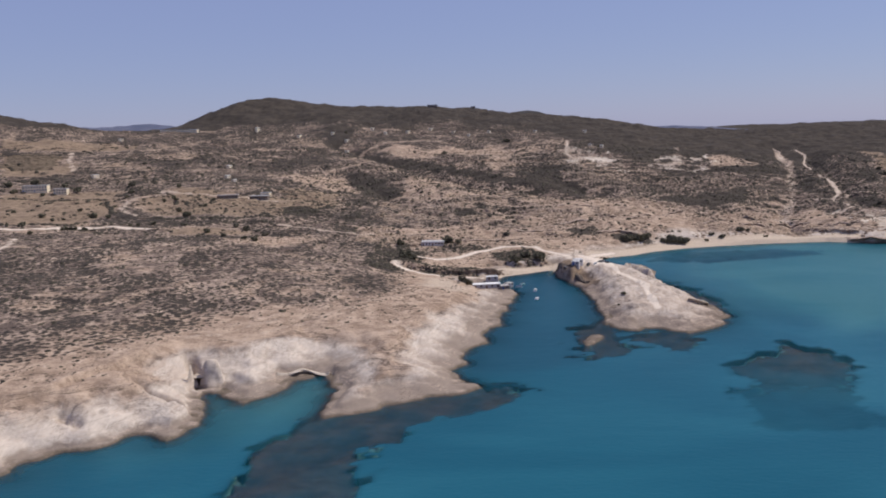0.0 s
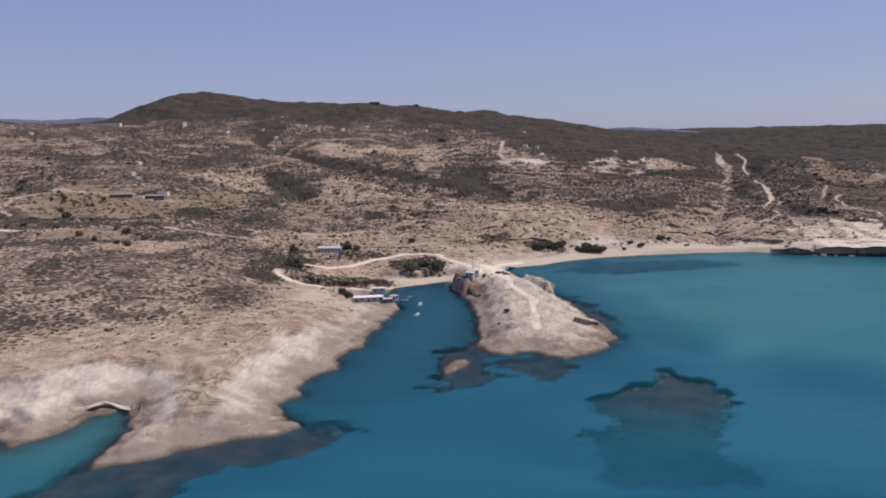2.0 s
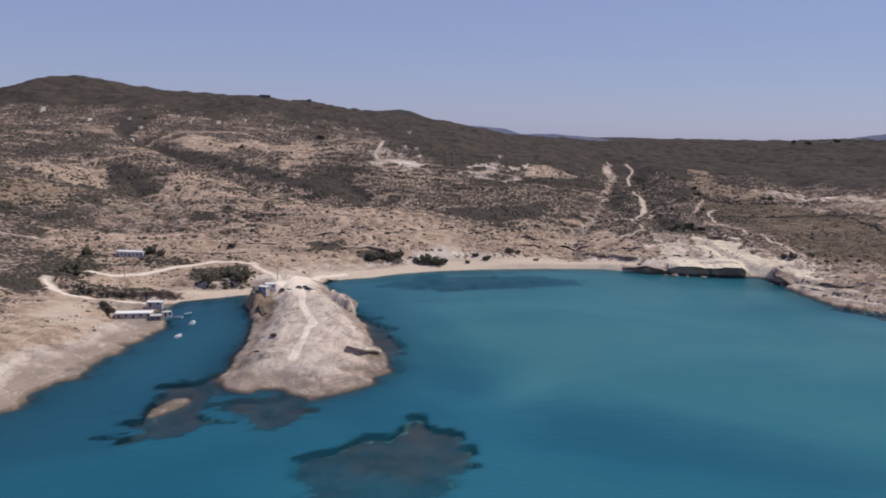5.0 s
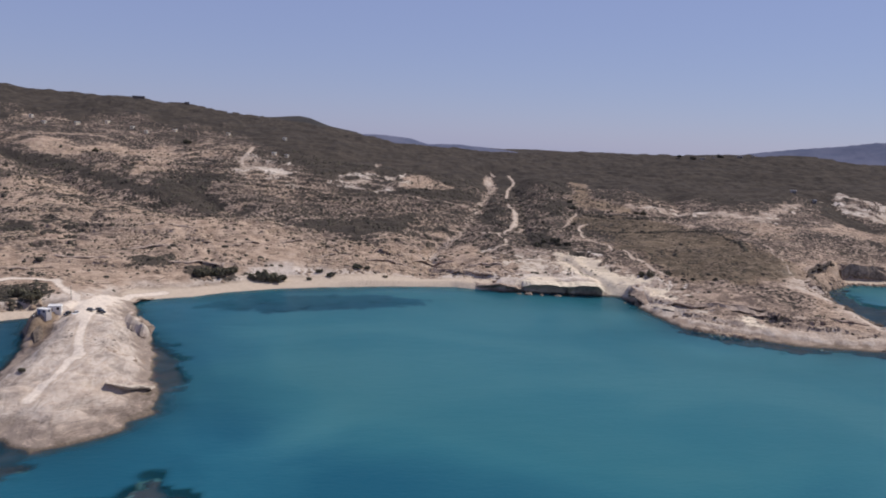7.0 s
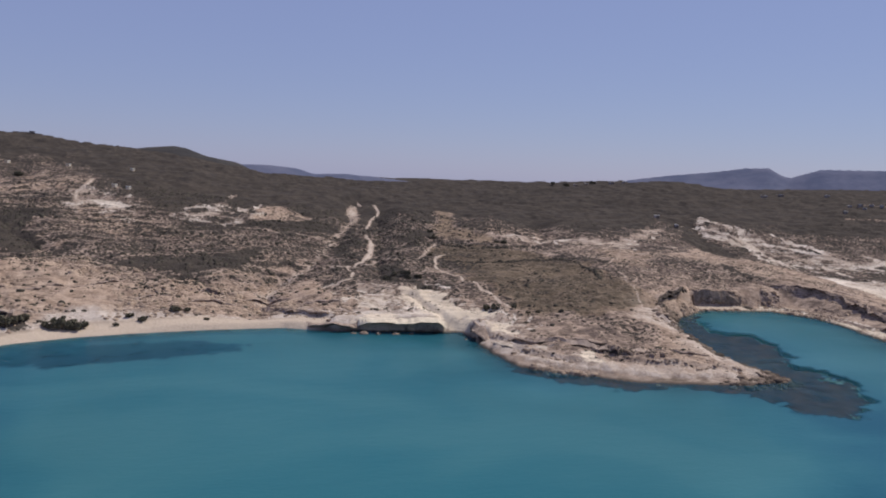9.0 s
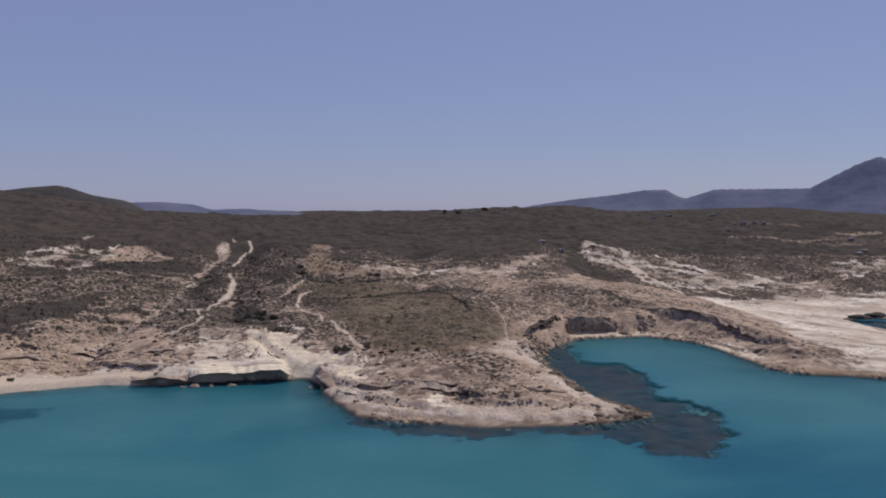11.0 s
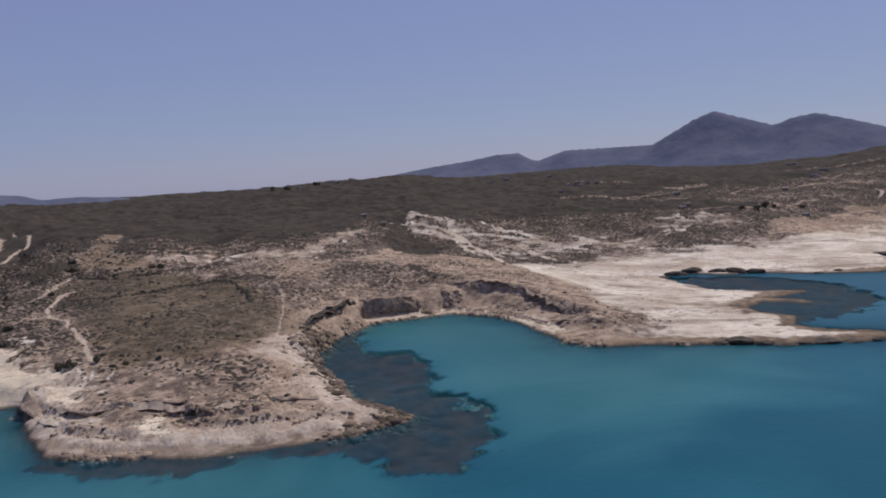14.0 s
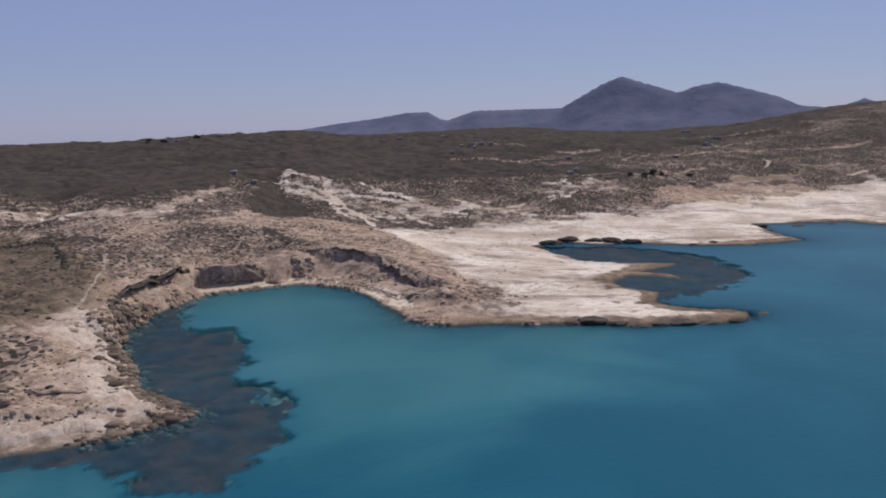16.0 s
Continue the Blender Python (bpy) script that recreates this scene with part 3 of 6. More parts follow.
BEACH_W = [(0, 568), (45, 592)]
BEACH_E = [(86, 640), (113, 652), (160, 684), (240, 702), (300, 698)]
BEACH_BAY = [(622, 743), (656, 740), (690, 733)]
ISLET = (48.5, 391.0)


def cliffs(x, y):
    """How steeply the land meets the water: metres over which it rises."""
    w = 14.0 - 5.0 * smooth(300, 420, np.asarray(x, float) + 0 * y)
    for cx, cy, rx, ry, turn, metres in ((50, 565, 14, 34, -10, 2.0), (350, 688, 52, 16, -4, 1.6), (104, 556, 10, 26, 18, 3.0), (400, 655, 14, 14, 0, 2.5), (553, 668, 16, 34, -32, 4.0),
                                         (-121, 319, 8, 8, 0, 0.9), (-112, 288, 6, 10, 0, 4.0), (940, 752, 30, 12, 0, 3.0), (450, 545, 60, 16, -28, 8.0), (-110, 275, 20, 26, 0, 6.0), (620, 748, 40, 9, 0, 4.0), (90, 637, 14, 8, 0, 2.0)):
        m = blob(x, y, cx, cy, rx, ry, turn, 0.1)
        w = w * (1 - m) + metres * m
    for pts, wide in ((BEACH_W, 13), (BEACH_E, 16), (BEACH_BAY, 7)):
        m = 1 - smooth(wide * 0.6, wide * 1.2, line_distance(x, y, pts))
        w = w * (1 - m) + 26.0 * m
    shelf = smooth(690, 740, x) * (1 - smooth(760, 820, y))
    return w * (1 - shelf) + 12 * shelf


def height(x, y):
    """Height of the ground and of the sea bed."""
    d0 = shore_distance(x, y)
    jag = 3.2 * fractal(x, y, 17, 4, 0.55, 0.3) + 1.6 * ridged(x, y, 12, 3, 0.8) + 0.9 * fractal(x, y, 4.5, 2, 0.5, 1.3) - 0.5
    soft = np.ones_like(d0)
    for pts in (BEACH_W, BEACH_E, BEACH_BAY):
        soft = soft * (0.15 + 0.85 * smooth(10, 30, line_distance(x, y, pts)))
    shore = (d0 > -14) & (d0 < 70)
    crag, chip = np.zeros_like(d0), np.zeros_like(d0)
    crag[shore] = facets(x[shore], y[shore], 24.0, 0.4)
    chip[shore] = facets(x[shore], y[shore] * 1.4, 8.5, 2.2)
    slab = (1 - smooth(10, 40, x)) * (1 - smooth(470, 510, y))
    tip = smooth(52, 64, x) * (1 - smooth(132, 150, x)) * (1 - smooth(540, 570, y))
    bare = np.maximum(slab, tip)
    d = d0 + (jag * (1 - 0.45 * bare) + bare * (1.8 * crag + 2.0 * chip)) * soft
    b = np.maximum(plate(x, y), 1.5)
    inland = smooth(25, 90, d)
    far = smooth(700, 1500, np.hypot(x - 300, y - 100))
    b = b + inland * (2.6 * fractal(x, y, 70, 4, 0.5, 0.9) + 1.3 * ridged(x, y, 38, 3, 2.1) - 0.6) * (1 + 1.2 * far) + far * inland * (4.0 * fractal(x, y, 190, 3, 0.5, 1.7) + 3.5 * (ridged(x, y, 120, 4, 3.7) - 0.4))
    rough = smooth(14, 34, d) * (1 - smooth(110, 180, d)) * smooth(40, 100, x) * (1 - smooth(700, 760, x))
    b = b + rough * (2.3 * (ridged(x, y, 24, 4, 8.4) - 0.25) + 1.0 * facets(x, y, 13.0, 5.1))
    near = smooth(2, 12, d) * (1 - inland)
    b = b + near * 0.9 * fractal(x, y, 26, 4, 0.55, 4.0)
    w = cliffs(x, y)
    rise = 1 - np.exp(-np.maximum(d, 0) / w)
    ramp = np.clip((d - 4.0 - 2.5 * crag) / (26.0 - 12.0 * tip), 0.0, 1.0) ** 0.85
    plane = (0.16 * smooth(0, 1.4, d) + 0.84 * ramp) * np.minimum(1.0, 0.4 + d / 12.0)
    sheer = smooth(3.5, 7.0, w)
    rise = rise * (1 - bare * sheer) + plane * bare * sheer
    # ledges of tuff near the water
    ledge = 1.6
    land = 0.25 * smooth(0, 1.5, d) + b * rise
    lift = 0.9 * fractal(x, y, 30, 3, 0.6, 7.1) + 0.35 * fractal(x, y, 6, 2, 0.6, 3.9)
    g = (land + lift) / ledge
    step = (np.floor(g) + smooth(0.45, 0.95, g - np.floor(g))) * ledge - lift
    k = (0.8 - 0.35 * slab) * (1 - smooth(22, 60, d)) * smooth(0.4, 0.8, soft) * smooth(0.5, 2.0, land)
    land = land * (1 - k) + step * k
    # old terraces and banks on the slopes behind the shore
    wander = 6.5 * fractal(x, y, 130, 4, 0.6, 6.1) + 1.0 * fractal(x, y, 14, 2, 0.6, 2.7)
    tier = 3.2
    q = (land + wander) / tier
    f = q - np.floor(q)
    zone = smooth(45, 95, d) * smooth(0.25, 0.6, 0.62 + 0.9 * fractal(x, y, 160, 3, 0.5, 5.3)) * (1 - smooth(430, 520, x) * (1 - smooth(880, 960, y)))
    zone = zone * (0.35 + 0.65 * smooth(560, 700, y + 0.4 * np.minimum(x, 0)))
    riser = smooth(0.60, 0.72, f) * (1 - smooth(0.93, 1.0, f)) * zone
    tiered = (np.floor(q) + 0.25 * f + 0.75 * smooth(0.66, 0.96, f)) * tier - wander
    land = land * (1 - zone) + tiered * zone
    land = land + (0.16 * fractal(x, y, 5.0, 3, 0.6, 5.0) + (0.7 - 0.5 * bare) * (1 - smooth(25, 50, d)) * (ridged(x, y, 13, 4, 5.5) - 0.3)) * smooth(1, 6, d) * soft
    land = land + (1 - smooth(32, 62, d)) * smooth(0.5, 7, d) * soft * ((0.5 + 0.7 * bare) * (1 - 0.5 * tip) * crag + (0.35 + 0.15 * bare) * (1 - 0.6 * tip) * chip)
    low = (1 - smooth(535, 545, x)) * smooth(404, 414, x) * (1 - smooth(590, 600, y)) + smooth(640, 655, x) * (1 - smooth(735, 745, x)) * (1 - smooth(742, 752, y))
    low = np.maximum(np.clip(low, 0, 1), 0.9 * slab)
    broad = 10.0 - 4.5 * slab + 6.0 * smooth(640, 660, x) + 4.0 * fractal(x, y, 28, 3, 0.6, 9.2) + 2.0 * chip
    k = low * (1 - smooth(broad - 1.6, broad + 0.2, d)) * np.maximum(smooth(0.4, 0.8, soft), smooth(662, 672, x))
    land = land * (1 - k) + np.minimum(land, 0.45 + 0.10 * np.maximum(d, 0) + 0.35 * chip + 0.2 * fractal(x, y, 5, 3, 0.6, 1.1)) * k
    ease = smooth(662, 674, x) * (1 - smooth(738, 752, x)) * (1 - smooth(738, 756, y)) * (1 - smooth(34, 48, d)) * (d > 0)
    cap = 1.3 + 0.05 * np.maximum(d, 0) + 0.42 * np.maximum(d - broad, 0) + 0.5 * chip * smooth(2, 6, d) + 0.8 * crag * smooth(14, 22, d)
    land = land * (1 - ease) + np.minimum(np.maximum(land, np.minimum(cap, 1.6)), np.maximum(cap, 0.3)) * ease
    for pts, _, level, _ in FEATURES["yard"]:
        m = close_to(x, y, pts, 8)
        if not m.any():
            continue
        u, v = x[m], y[m]
        e = np.where(inside(u, v, pts), 1, -1) * line_distance(u, v, np.concatenate([pts, pts[:1]]))
        k = smooth(-3.0, 0.5, e)
        land[m] = land[m] * (1 - k) + np.minimum(land[m], level + 0.2 * chip[m]) * k
    land = np.maximum(land + scarps(x, y) * smooth(1.0, 5.0, d), 0.12)
    # sandy floors slope gently, rocky shores drop at once into weed
    e = np.minimum(d, 0)
    rocky = np.maximum(smooth(0.3, 0.8, soft), 0.5)
    bed = -(0.5 + (1.9 + 1.9 * rocky) * (1 - np.exp(e / 3.5)) + (3.5 + 3.0 * rocky) * (1 - np.exp(e / 30)) + 8 * (1 - np.exp(e / 110)))
    shoal = areas("shoal", x, y, 45, 24, 90)
    bed = bed * (1 - 0.5 * shoal)
    patches = areas("reef", x, y, 4.0, 12.0, 12.0)
    band = rocky * (1 - smooth(7, 17, -d + 8 * fractal(x, y, 20, 3, 0.6, 6.0))) * (d < 1.5)
    band = np.maximum(band, 0.85 * areas("weed", x, y, 8, 14, 25) * (d < 1))
    reef = np.maximum(smooth(0.5, 0.95, patches), 0.85 * band)
    reef = np.maximum(reef, smooth(-4.2, -2.4, bed) * smooth(0.3, 0.8, soft))
    top = -1.9 + 0.1 * smooth(470, 490, x) - 2.8 * smooth(585, 615, y) * (1 - smooth(260, 300, x)) - 1.2 * fractal(x, y, 9, 3, 0.6, 8.0) - 4.5 * smooth(0, 75, 352 - y + 8 * fractal(x, y, 25, 3, 0.6, 4.4)) * smooth(60, 80, x) * (1 - smooth(180, 220, x))
    lifted = smooth(0.0, 0.55, patches)
    bed = np.where(patches > 0, bed * (1 - lifted) + np.maximum(bed, top) * lifted, bed)
    islet = blob(x, y, ISLET[0], ISLET[1], 4.6, 13, -24, 0.3)
    bed = np.where(islet > 0.02, np.maximum(bed, -3.5 + islet * (4.05 + 0.6 * fractal(x, y, 6, 3))), bed)
    dull = areas("weed", x, y, 12, 14, 25)
    return np.where(d > 0, land, bed), d, reef, np.where(d > 0, riser, shoal * (1 - np.minimum(1, 2 * patches)) - 0.9 * dull)


# ---- end of the plan ----


# ---- node helpers ----
def material(name):
    m = bpy.data.materials.new(name)
    m.use_nodes = True
    return m, m.node_tree


class Nodes:
    """Short names for building node trees."""

    def __init__(self, name):
        self.mat, self.tree = material(name)
        self.bsdf = self.tree.nodes["Principled BSDF"]
        self.out = self.tree.nodes["Material Output"]

    def put(self, socket, value):
        if isinstance(value, bpy.types.NodeSocket):
            self.tree.links.new(value, socket)
        else:
            socket.default_value = value

    def node(self, kind, **inputs):
        n = self.tree.nodes.new(kind)
        for k, v in inputs.items():
            self.put(n.inputs[k.replace("_", " ")], v)
        return n

    def place(self):
        return self.tree.nodes.new("ShaderNodeNewGeometry").outputs["Position"]

    def local(self):
        return self.tree.nodes.new("ShaderNodeTexCoord").outputs["Object"]

    def stretch(self, vec, scale):
        n = self.node("ShaderNodeVectorMath", Vector=vec)
        n.operation = "MULTIPLY"
        n.inputs[1].default_value = scale
        return n.outputs[0]

    def noise(self, vec, scale, detail=4.0, rough=0.55, distort=0.0):
        return self.node("ShaderNodeTexNoise", Vector=vec, Scale=scale, Detail=detail, Roughness=rough, Distortion=distort).outputs["Fac"]

    def cells(self, vec, scale, feature="F1", rand=1.0):
        n = self.tree.nodes.new("ShaderNodeTexVoronoi")
        n.feature = feature
        self.put(n.inputs["Vector"], vec)
        n.inputs["Scale"].default_value, n.inputs["Randomness"].default_value = scale, rand
        return n.outputs["Distance"]

    def math(self, op, a, b=0.0, clamp=False):
        n = self.tree.nodes.new("ShaderNodeMath")
        n.operation, n.use_clamp = op, clamp
        self.put(n.inputs[0], a)
        self.put(n.inputs[1], b)
        return n.outputs[0]

    def ramp(self, v, lo, hi, a=0.0, b=1.0):
        n = self.tree.nodes.new("ShaderNodeMapRange")
        n.interpolation_type = "SMOOTHSTEP"
        self.put(n.inputs[0], v)
        for i, k in enumerate((lo, hi, a, b)):
            self.put(n.inputs[i + 1], k)
        return n.outputs[0]

    def mix(self, fac, a, b, blend="MIX"):
        n = self.tree.nodes.new("ShaderNodeMix")
        n.data_type, n.blend_type = "RGBA", blend
        self.put(n.inputs[0], fac)
        for i, v in ((6, a), (7, b)):
            self.put(n.inputs[i], (*v, 1) if isinstance(v, tuple) and len(v) == 3 else v)
        return n.outputs[2]

    def attribute(self, name):
        n = self.tree.nodes.new("ShaderNodeAttribute")
        n.attribute_name = name
        return n

    def split(self, name):
        a = self.attribute(name)
        n = self.tree.nodes.new("ShaderNodeSeparateColor")
        self.tree.links.new(a.outputs["Color"], n.inputs[0])
        return n.outputs[0], n.outputs[1], n.outputs[2], a.outputs["Alpha"]

    def split_xyz(self, vec):
        n = self.tree.nodes.new("ShaderNodeSeparateXYZ")
        self.tree.links.new(vec, n.inputs[0])
        return n.outputs

    def bump(self, h, strength, distance):
        return self.node("ShaderNodeBump", Height=h, Strength=strength, Distance=distance).outputs[0]

    def done(self, colour, rough=0.9, normal=None, spec=0.2, metal=0.0):
        self.put(self.bsdf.inputs["Base Color"], (*colour, 1) if isinstance(colour, tuple) else colour)
        self.put(self.bsdf.inputs["Roughness"], rough)
        self.put(self.bsdf.inputs["Specular IOR Level"], spec)
        self.put(self.bsdf.inputs["Metallic"], metal)
        if normal is not None:
            self.put(self.bsdf.inputs["Normal"], normal)
        return self.mat


def ground_material():
    n = Nodes("ground")
    p = n.place()
    rock, ochre, scrub, road = n.split("cover_a")
    white, field, reef, sand = n.split("cover_b")
    x, y, z = n.split_xyz(p)
    fine, mid, broad = n.noise(p, 0.8, 5, 0.68), n.noise(p, 0.13, 6, 0.62), n.noise(p, 0.02, 5, 0.6)
    bands = n.noise(n.stretch(p, (0.010, 0.010, 0.26)), 1.0, 6, 0.66, 0.5)
    centre = lambda v, k: n.math("MULTIPLY", n.math("SUBTRACT", v, 0.5), k)
    # stony soil, tan soil, yellow earth
    soil = n.mix(n.ramp(mid, 0.38, 0.62), (0.125, 0.098, 0.084), (0.31, 0.245, 0.197))
    soil = n.mix(n.ramp(n.math("ADD", bands, centre(mid, 0.3)), 0.50, 0.64), soil, (0.41, 0.325, 0.258))
    tan = n.mix(n.ramp(n.math("ADD", mid, centre(fine, 0.6)), 0.34, 0.68), (0.26, 0.195, 0.148), (0.44, 0.345, 0.265))
    colour = n.mix(n.ramp(n.math("ADD", ochre, centre(mid, 0.7)), 0.2, 0.75), soil, tan)
    # pale tuff, smooth and streaked, with few cracks
    strata = n.noise(n.stretch(p, (0.05, 0.05, 0.9)), 1.0, 5, 0.62, 0.6)
    streaks = n.noise(n.stretch(p, (0.30, 0.10, 0.25)), 1.0, 5, 0.65, 1.2)
    tuff = n.mix(n.ramp(streaks, 0.35, 0.65), (0.46, 0.405, 0.35), (0.57, 0.515, 0.45))
    tuff = n.mix(n.ramp(broad, 0.50, 0.62, 0.0, 0.3), tuff, (0.36, 0.285, 0.225))
    tuff = n.mix(n.ramp(strata, 0.62, 0.72, 0.0, 0.35), tuff, (0.22, 0.175, 0.145))
    tuff = n.mix(n.ramp(n.math("ADD", z, n.math("ADD", centre(mid, 5.0), centre(broad, 7.0))), n.math("SUBTRACT", n.ramp(x, -125, -90, 1.0, 2.4), n.ramp(x, 0, 300, 0.0, 1.6)), n.math("SUBTRACT", n.ramp(x, -125, -90, 3.2, 6.6), n.ramp(x, 0, 300, 0.0, 3.8)), 0.85, 0.0), tuff, (0.225, 0.182, 0.150))
    lines_ = n.noise(n.stretch(p, (0.03, 0.03, 2.6)), 1.0, 3, 0.6, 0.8)
    tuff = n.mix(n.ramp(lines_, 0.60, 0.65, 0.0, 0.22), tuff, (0.15, 0.118, 0.095))
    tuff = n.mix(n.ramp(n.math("ADD", fine, centre(mid, 0.5)), 0.62, 0.74, 0.0, 0.3), tuff, (0.20, 0.16, 0.13))
    edge = n.ramp(n.math("ADD", rock, n.math("ADD", centre(mid, 0.5), centre(streaks, 0.5))), 0.15, 0.8)
    colour = n.mix(edge, colour, tuff)
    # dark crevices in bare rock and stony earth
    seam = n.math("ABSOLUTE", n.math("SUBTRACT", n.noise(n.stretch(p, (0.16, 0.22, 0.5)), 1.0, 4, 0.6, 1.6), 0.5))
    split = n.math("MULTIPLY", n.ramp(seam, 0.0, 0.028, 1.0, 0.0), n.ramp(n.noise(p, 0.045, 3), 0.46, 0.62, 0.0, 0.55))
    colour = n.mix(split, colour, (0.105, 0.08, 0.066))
    # dark contour lines: shadow under low ledges, painted into the ground colour
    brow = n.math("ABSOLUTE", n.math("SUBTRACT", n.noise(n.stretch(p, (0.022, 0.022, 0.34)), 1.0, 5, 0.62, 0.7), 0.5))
    ledge_shade = n.math("MULTIPLY", n.ramp(brow, 0.0, 0.022, 1.0, 0.0), n.ramp(n.math("ADD", n.noise(p, 0.03, 4), centre(fine, 0.5)), 0.42, 0.58, 0.0, 0.85))
    ledge_shade = n.math("MULTIPLY", ledge_shade, n.ramp(edge, 0.1, 0.9, 1.0, 0.25))
    colour = n.mix(ledge_shade, colour, (0.085, 0.066, 0.055))
    pale = n.math("MULTIPLY", n.ramp(n.math("ABSOLUTE", n.math("SUBTRACT", brow, 0.05)), 0.0, 0.018, 0.6, 0.0), n.ramp(mid, 0.45, 0.6))
    colour = n.mix(pale, colour, (0.50, 0.405, 0.33))
    # white chalky rock in beds
    chalk = n.mix(n.ramp(n.math("ADD", broad, centre(mid, 0.25)), 0.36, 0.62), (0.42, 0.355, 0.29), (0.67, 0.61, 0.53))
    turned = n.node("ShaderNodeVectorRotate", Vector=p, Angle=radians(36)).outputs[0]
    beds = n.noise(n.stretch(turned, (0.0045, 0.060, 0.25)), 1.0, 6, 0.66, 0.2)
    chalk = n.mix(n.ramp(beds, 0.54, 0.62, 0.0, 0.8), chalk, (0.27, 0.215, 0.175))
    chalk = n.mix(n.ramp(beds, 0.36, 0.44, 0.5, 0.0), chalk, (0.40, 0.33, 0.27))
    chalk = n.mix(n.ramp(n.math("ADD", z, centre(mid, 1.2)), 0.4, 1.15, 0.85, 0.0), chalk, (0.25, 0.205, 0.168))
    chalk = n.mix(n.ramp(ochre, 0.5, 1.0, 0.0, 0.7), chalk, (0.66, 0.575, 0.44))
    joint = n.math("ABSOLUTE", n.math("SUBTRACT", n.noise(n.stretch(turned, (0.016, 0.11, 0.4)), 1.0, 4, 0.6, 0.5), 0.5))
    chalk = n.mix(n.math("MULTIPLY", n.ramp(joint, 0.0, 0.020, 1.0, 0.0), n.ramp(mid, 0.40, 0.56, 0.0, 0.85)), chalk, (0.17, 0.135, 0.108))
    wedge = n.ramp(n.math("ADD", n.math("ADD", white, centre(n.noise(p, 0.42, 5, 0.66, 0.6), 1.5)), n.math("ADD", centre(mid, 1.0), centre(bands, 0.9))), 0.42, 0.68)
    colour = n.mix(wedge, colour, chalk)
    # dry grass of the fields
    grass = n.mix(n.ramp(n.math("ADD", mid, centre(broad, 0.8)), 0.3, 0.7), (0.058, 0.050, 0.034), (0.115, 0.090, 0.061))
    ploughed = n.mix(n.ramp(n.math("ADD", mid, centre(fine, 0.5)), 0.3, 0.7), (0.150, 0.112, 0.078), (0.235, 0.180, 0.125))
    grass = n.mix(n.ramp(n.math("ADD", field, centre(mid, 0.2)), 0.38, 0.54), ploughed, grass)
    colour = n.mix(n.math("MULTIPLY", n.ramp(n.math("ADD", field, centre(mid, 0.6)), 0.10, 0.42), 0.75), colour, grass)
    # low thorny scrub
    clump = n.cells(p, 0.34)
    tuft = n.math("ADD", n.ramp(clump, 0.1, 0.8, 1.0, 0.0), centre(n.noise(p, 0.30, 5, 0.7), 1.8))
    patch = n.math("ADD", n.math("ADD", centre(broad, 2.8), centre(mid, 1.9)), centre(bands, 2.0))
    want = n.math("ADD", n.math("ADD", n.math("MULTIPLY", scrub, 1.75), n.math("SUBTRACT", tuft, 1.45)), n.math("MULTIPLY", patch, n.ramp(scrub, 0.97, 0.6, 0.35, 1.0)))
    want = n.math("ADD", want, n.ramp(scrub, 0.94, 0.98, 0.0, 0.3))
    green = n.mix(n.ramp(n.noise(p, 0.05, 4), 0.35, 0.65), (0.036, 0.033, 0.030), (0.059, 0.052, 0.045))
    green = n.mix(n.ramp(fine, 0.58, 0.78, 0.0, 0.4), green, (0.12, 0.105, 0.085))
    cover = n.math("MULTIPLY", n.ramp(want, -0.05, 0.40), n.ramp(scrub, 0.02, 0.2))
    colour = n.mix(n.math("MULTIPLY", cover, 0.95), colour, green)
    beach = n.mix(n.ramp(fine, 0.3, 0.7), (0.43, 0.36, 0.285), (0.52, 0.445, 0.36))
    colour = n.mix(sand, colour, beach)
    dust = n.mix(n.ramp(fine, 0.3, 0.7), (0.58, 0.515, 0.435), (0.72, 0.65, 0.56))
    dust = n.mix(n.ramp(road, 0.72, 0.95, 1.0, 0.0), dust, n.mix(n.ramp(fine, 0.3, 0.7), (0.39, 0.325, 0.265), (0.50, 0.425, 0.35)))
    colour = n.mix(n.math("MULTIPLY", n.ramp(n.math("ADD", road, centre(n.noise(p, 0.35, 4, 0.65), 0.7)), 0.3, 0.62), 0.92), colour, dust)
    colour = n.mix(1.0, colour, (1.03, 0.985, 0.955), "MULTIPLY")
    # weed and damp along the waterline, weedy reefs and sand below it
    damp = n.math("MULTIPLY", n.ramp(n.math("ADD", z, centre(mid, 1.6)), 0.25, 1.1, 1.0, 0.0), n.math("SUBTRACT", 1.0, sand))
    colour = n.mix(n.math("MULTIPLY", damp, 0.80), colour, n.mix(n.ramp(fine, 0.4, 0.65), (0.085, 0.068, 0.052), (0.165, 0.125, 0.092)))
    under = n.mix(n.ramp(broad, 0.35, 0.65), (0.16, 0.22, 0.20), (0.24, 0.32, 0.28))
    weed = n.mix(n.ramp(n.math("ADD", mid, centre(fine, 0.5)), 0.35, 0.68), (0.050, 0.028, 0.034), (0.135, 0.068, 0.066))
    weed = n.mix(n.ramp(z, -2.2, -0.5), weed, (0.085, 0.056, 0.052))
    under = n.mix(n.math("MULTIPLY", n.ramp(n.math("ADD", reef, centre(mid, 0.8)), 0.12, 0.7), 0.94), under, weed)
    colour = n.mix(n.ramp(z, -0.35, 0.1, 1.0, 0.0), colour, under)
    relief = n.math("ADD", n.math("MULTIPLY", fine, 0.5), n.math("ADD", n.math("MULTIPLY", mid, n.ramp(n.math("MAXIMUM", edge, wedge), 0.0, 1.0, 2.0, 0.6)), n.math("MULTIPLY", cover, 0.8)))
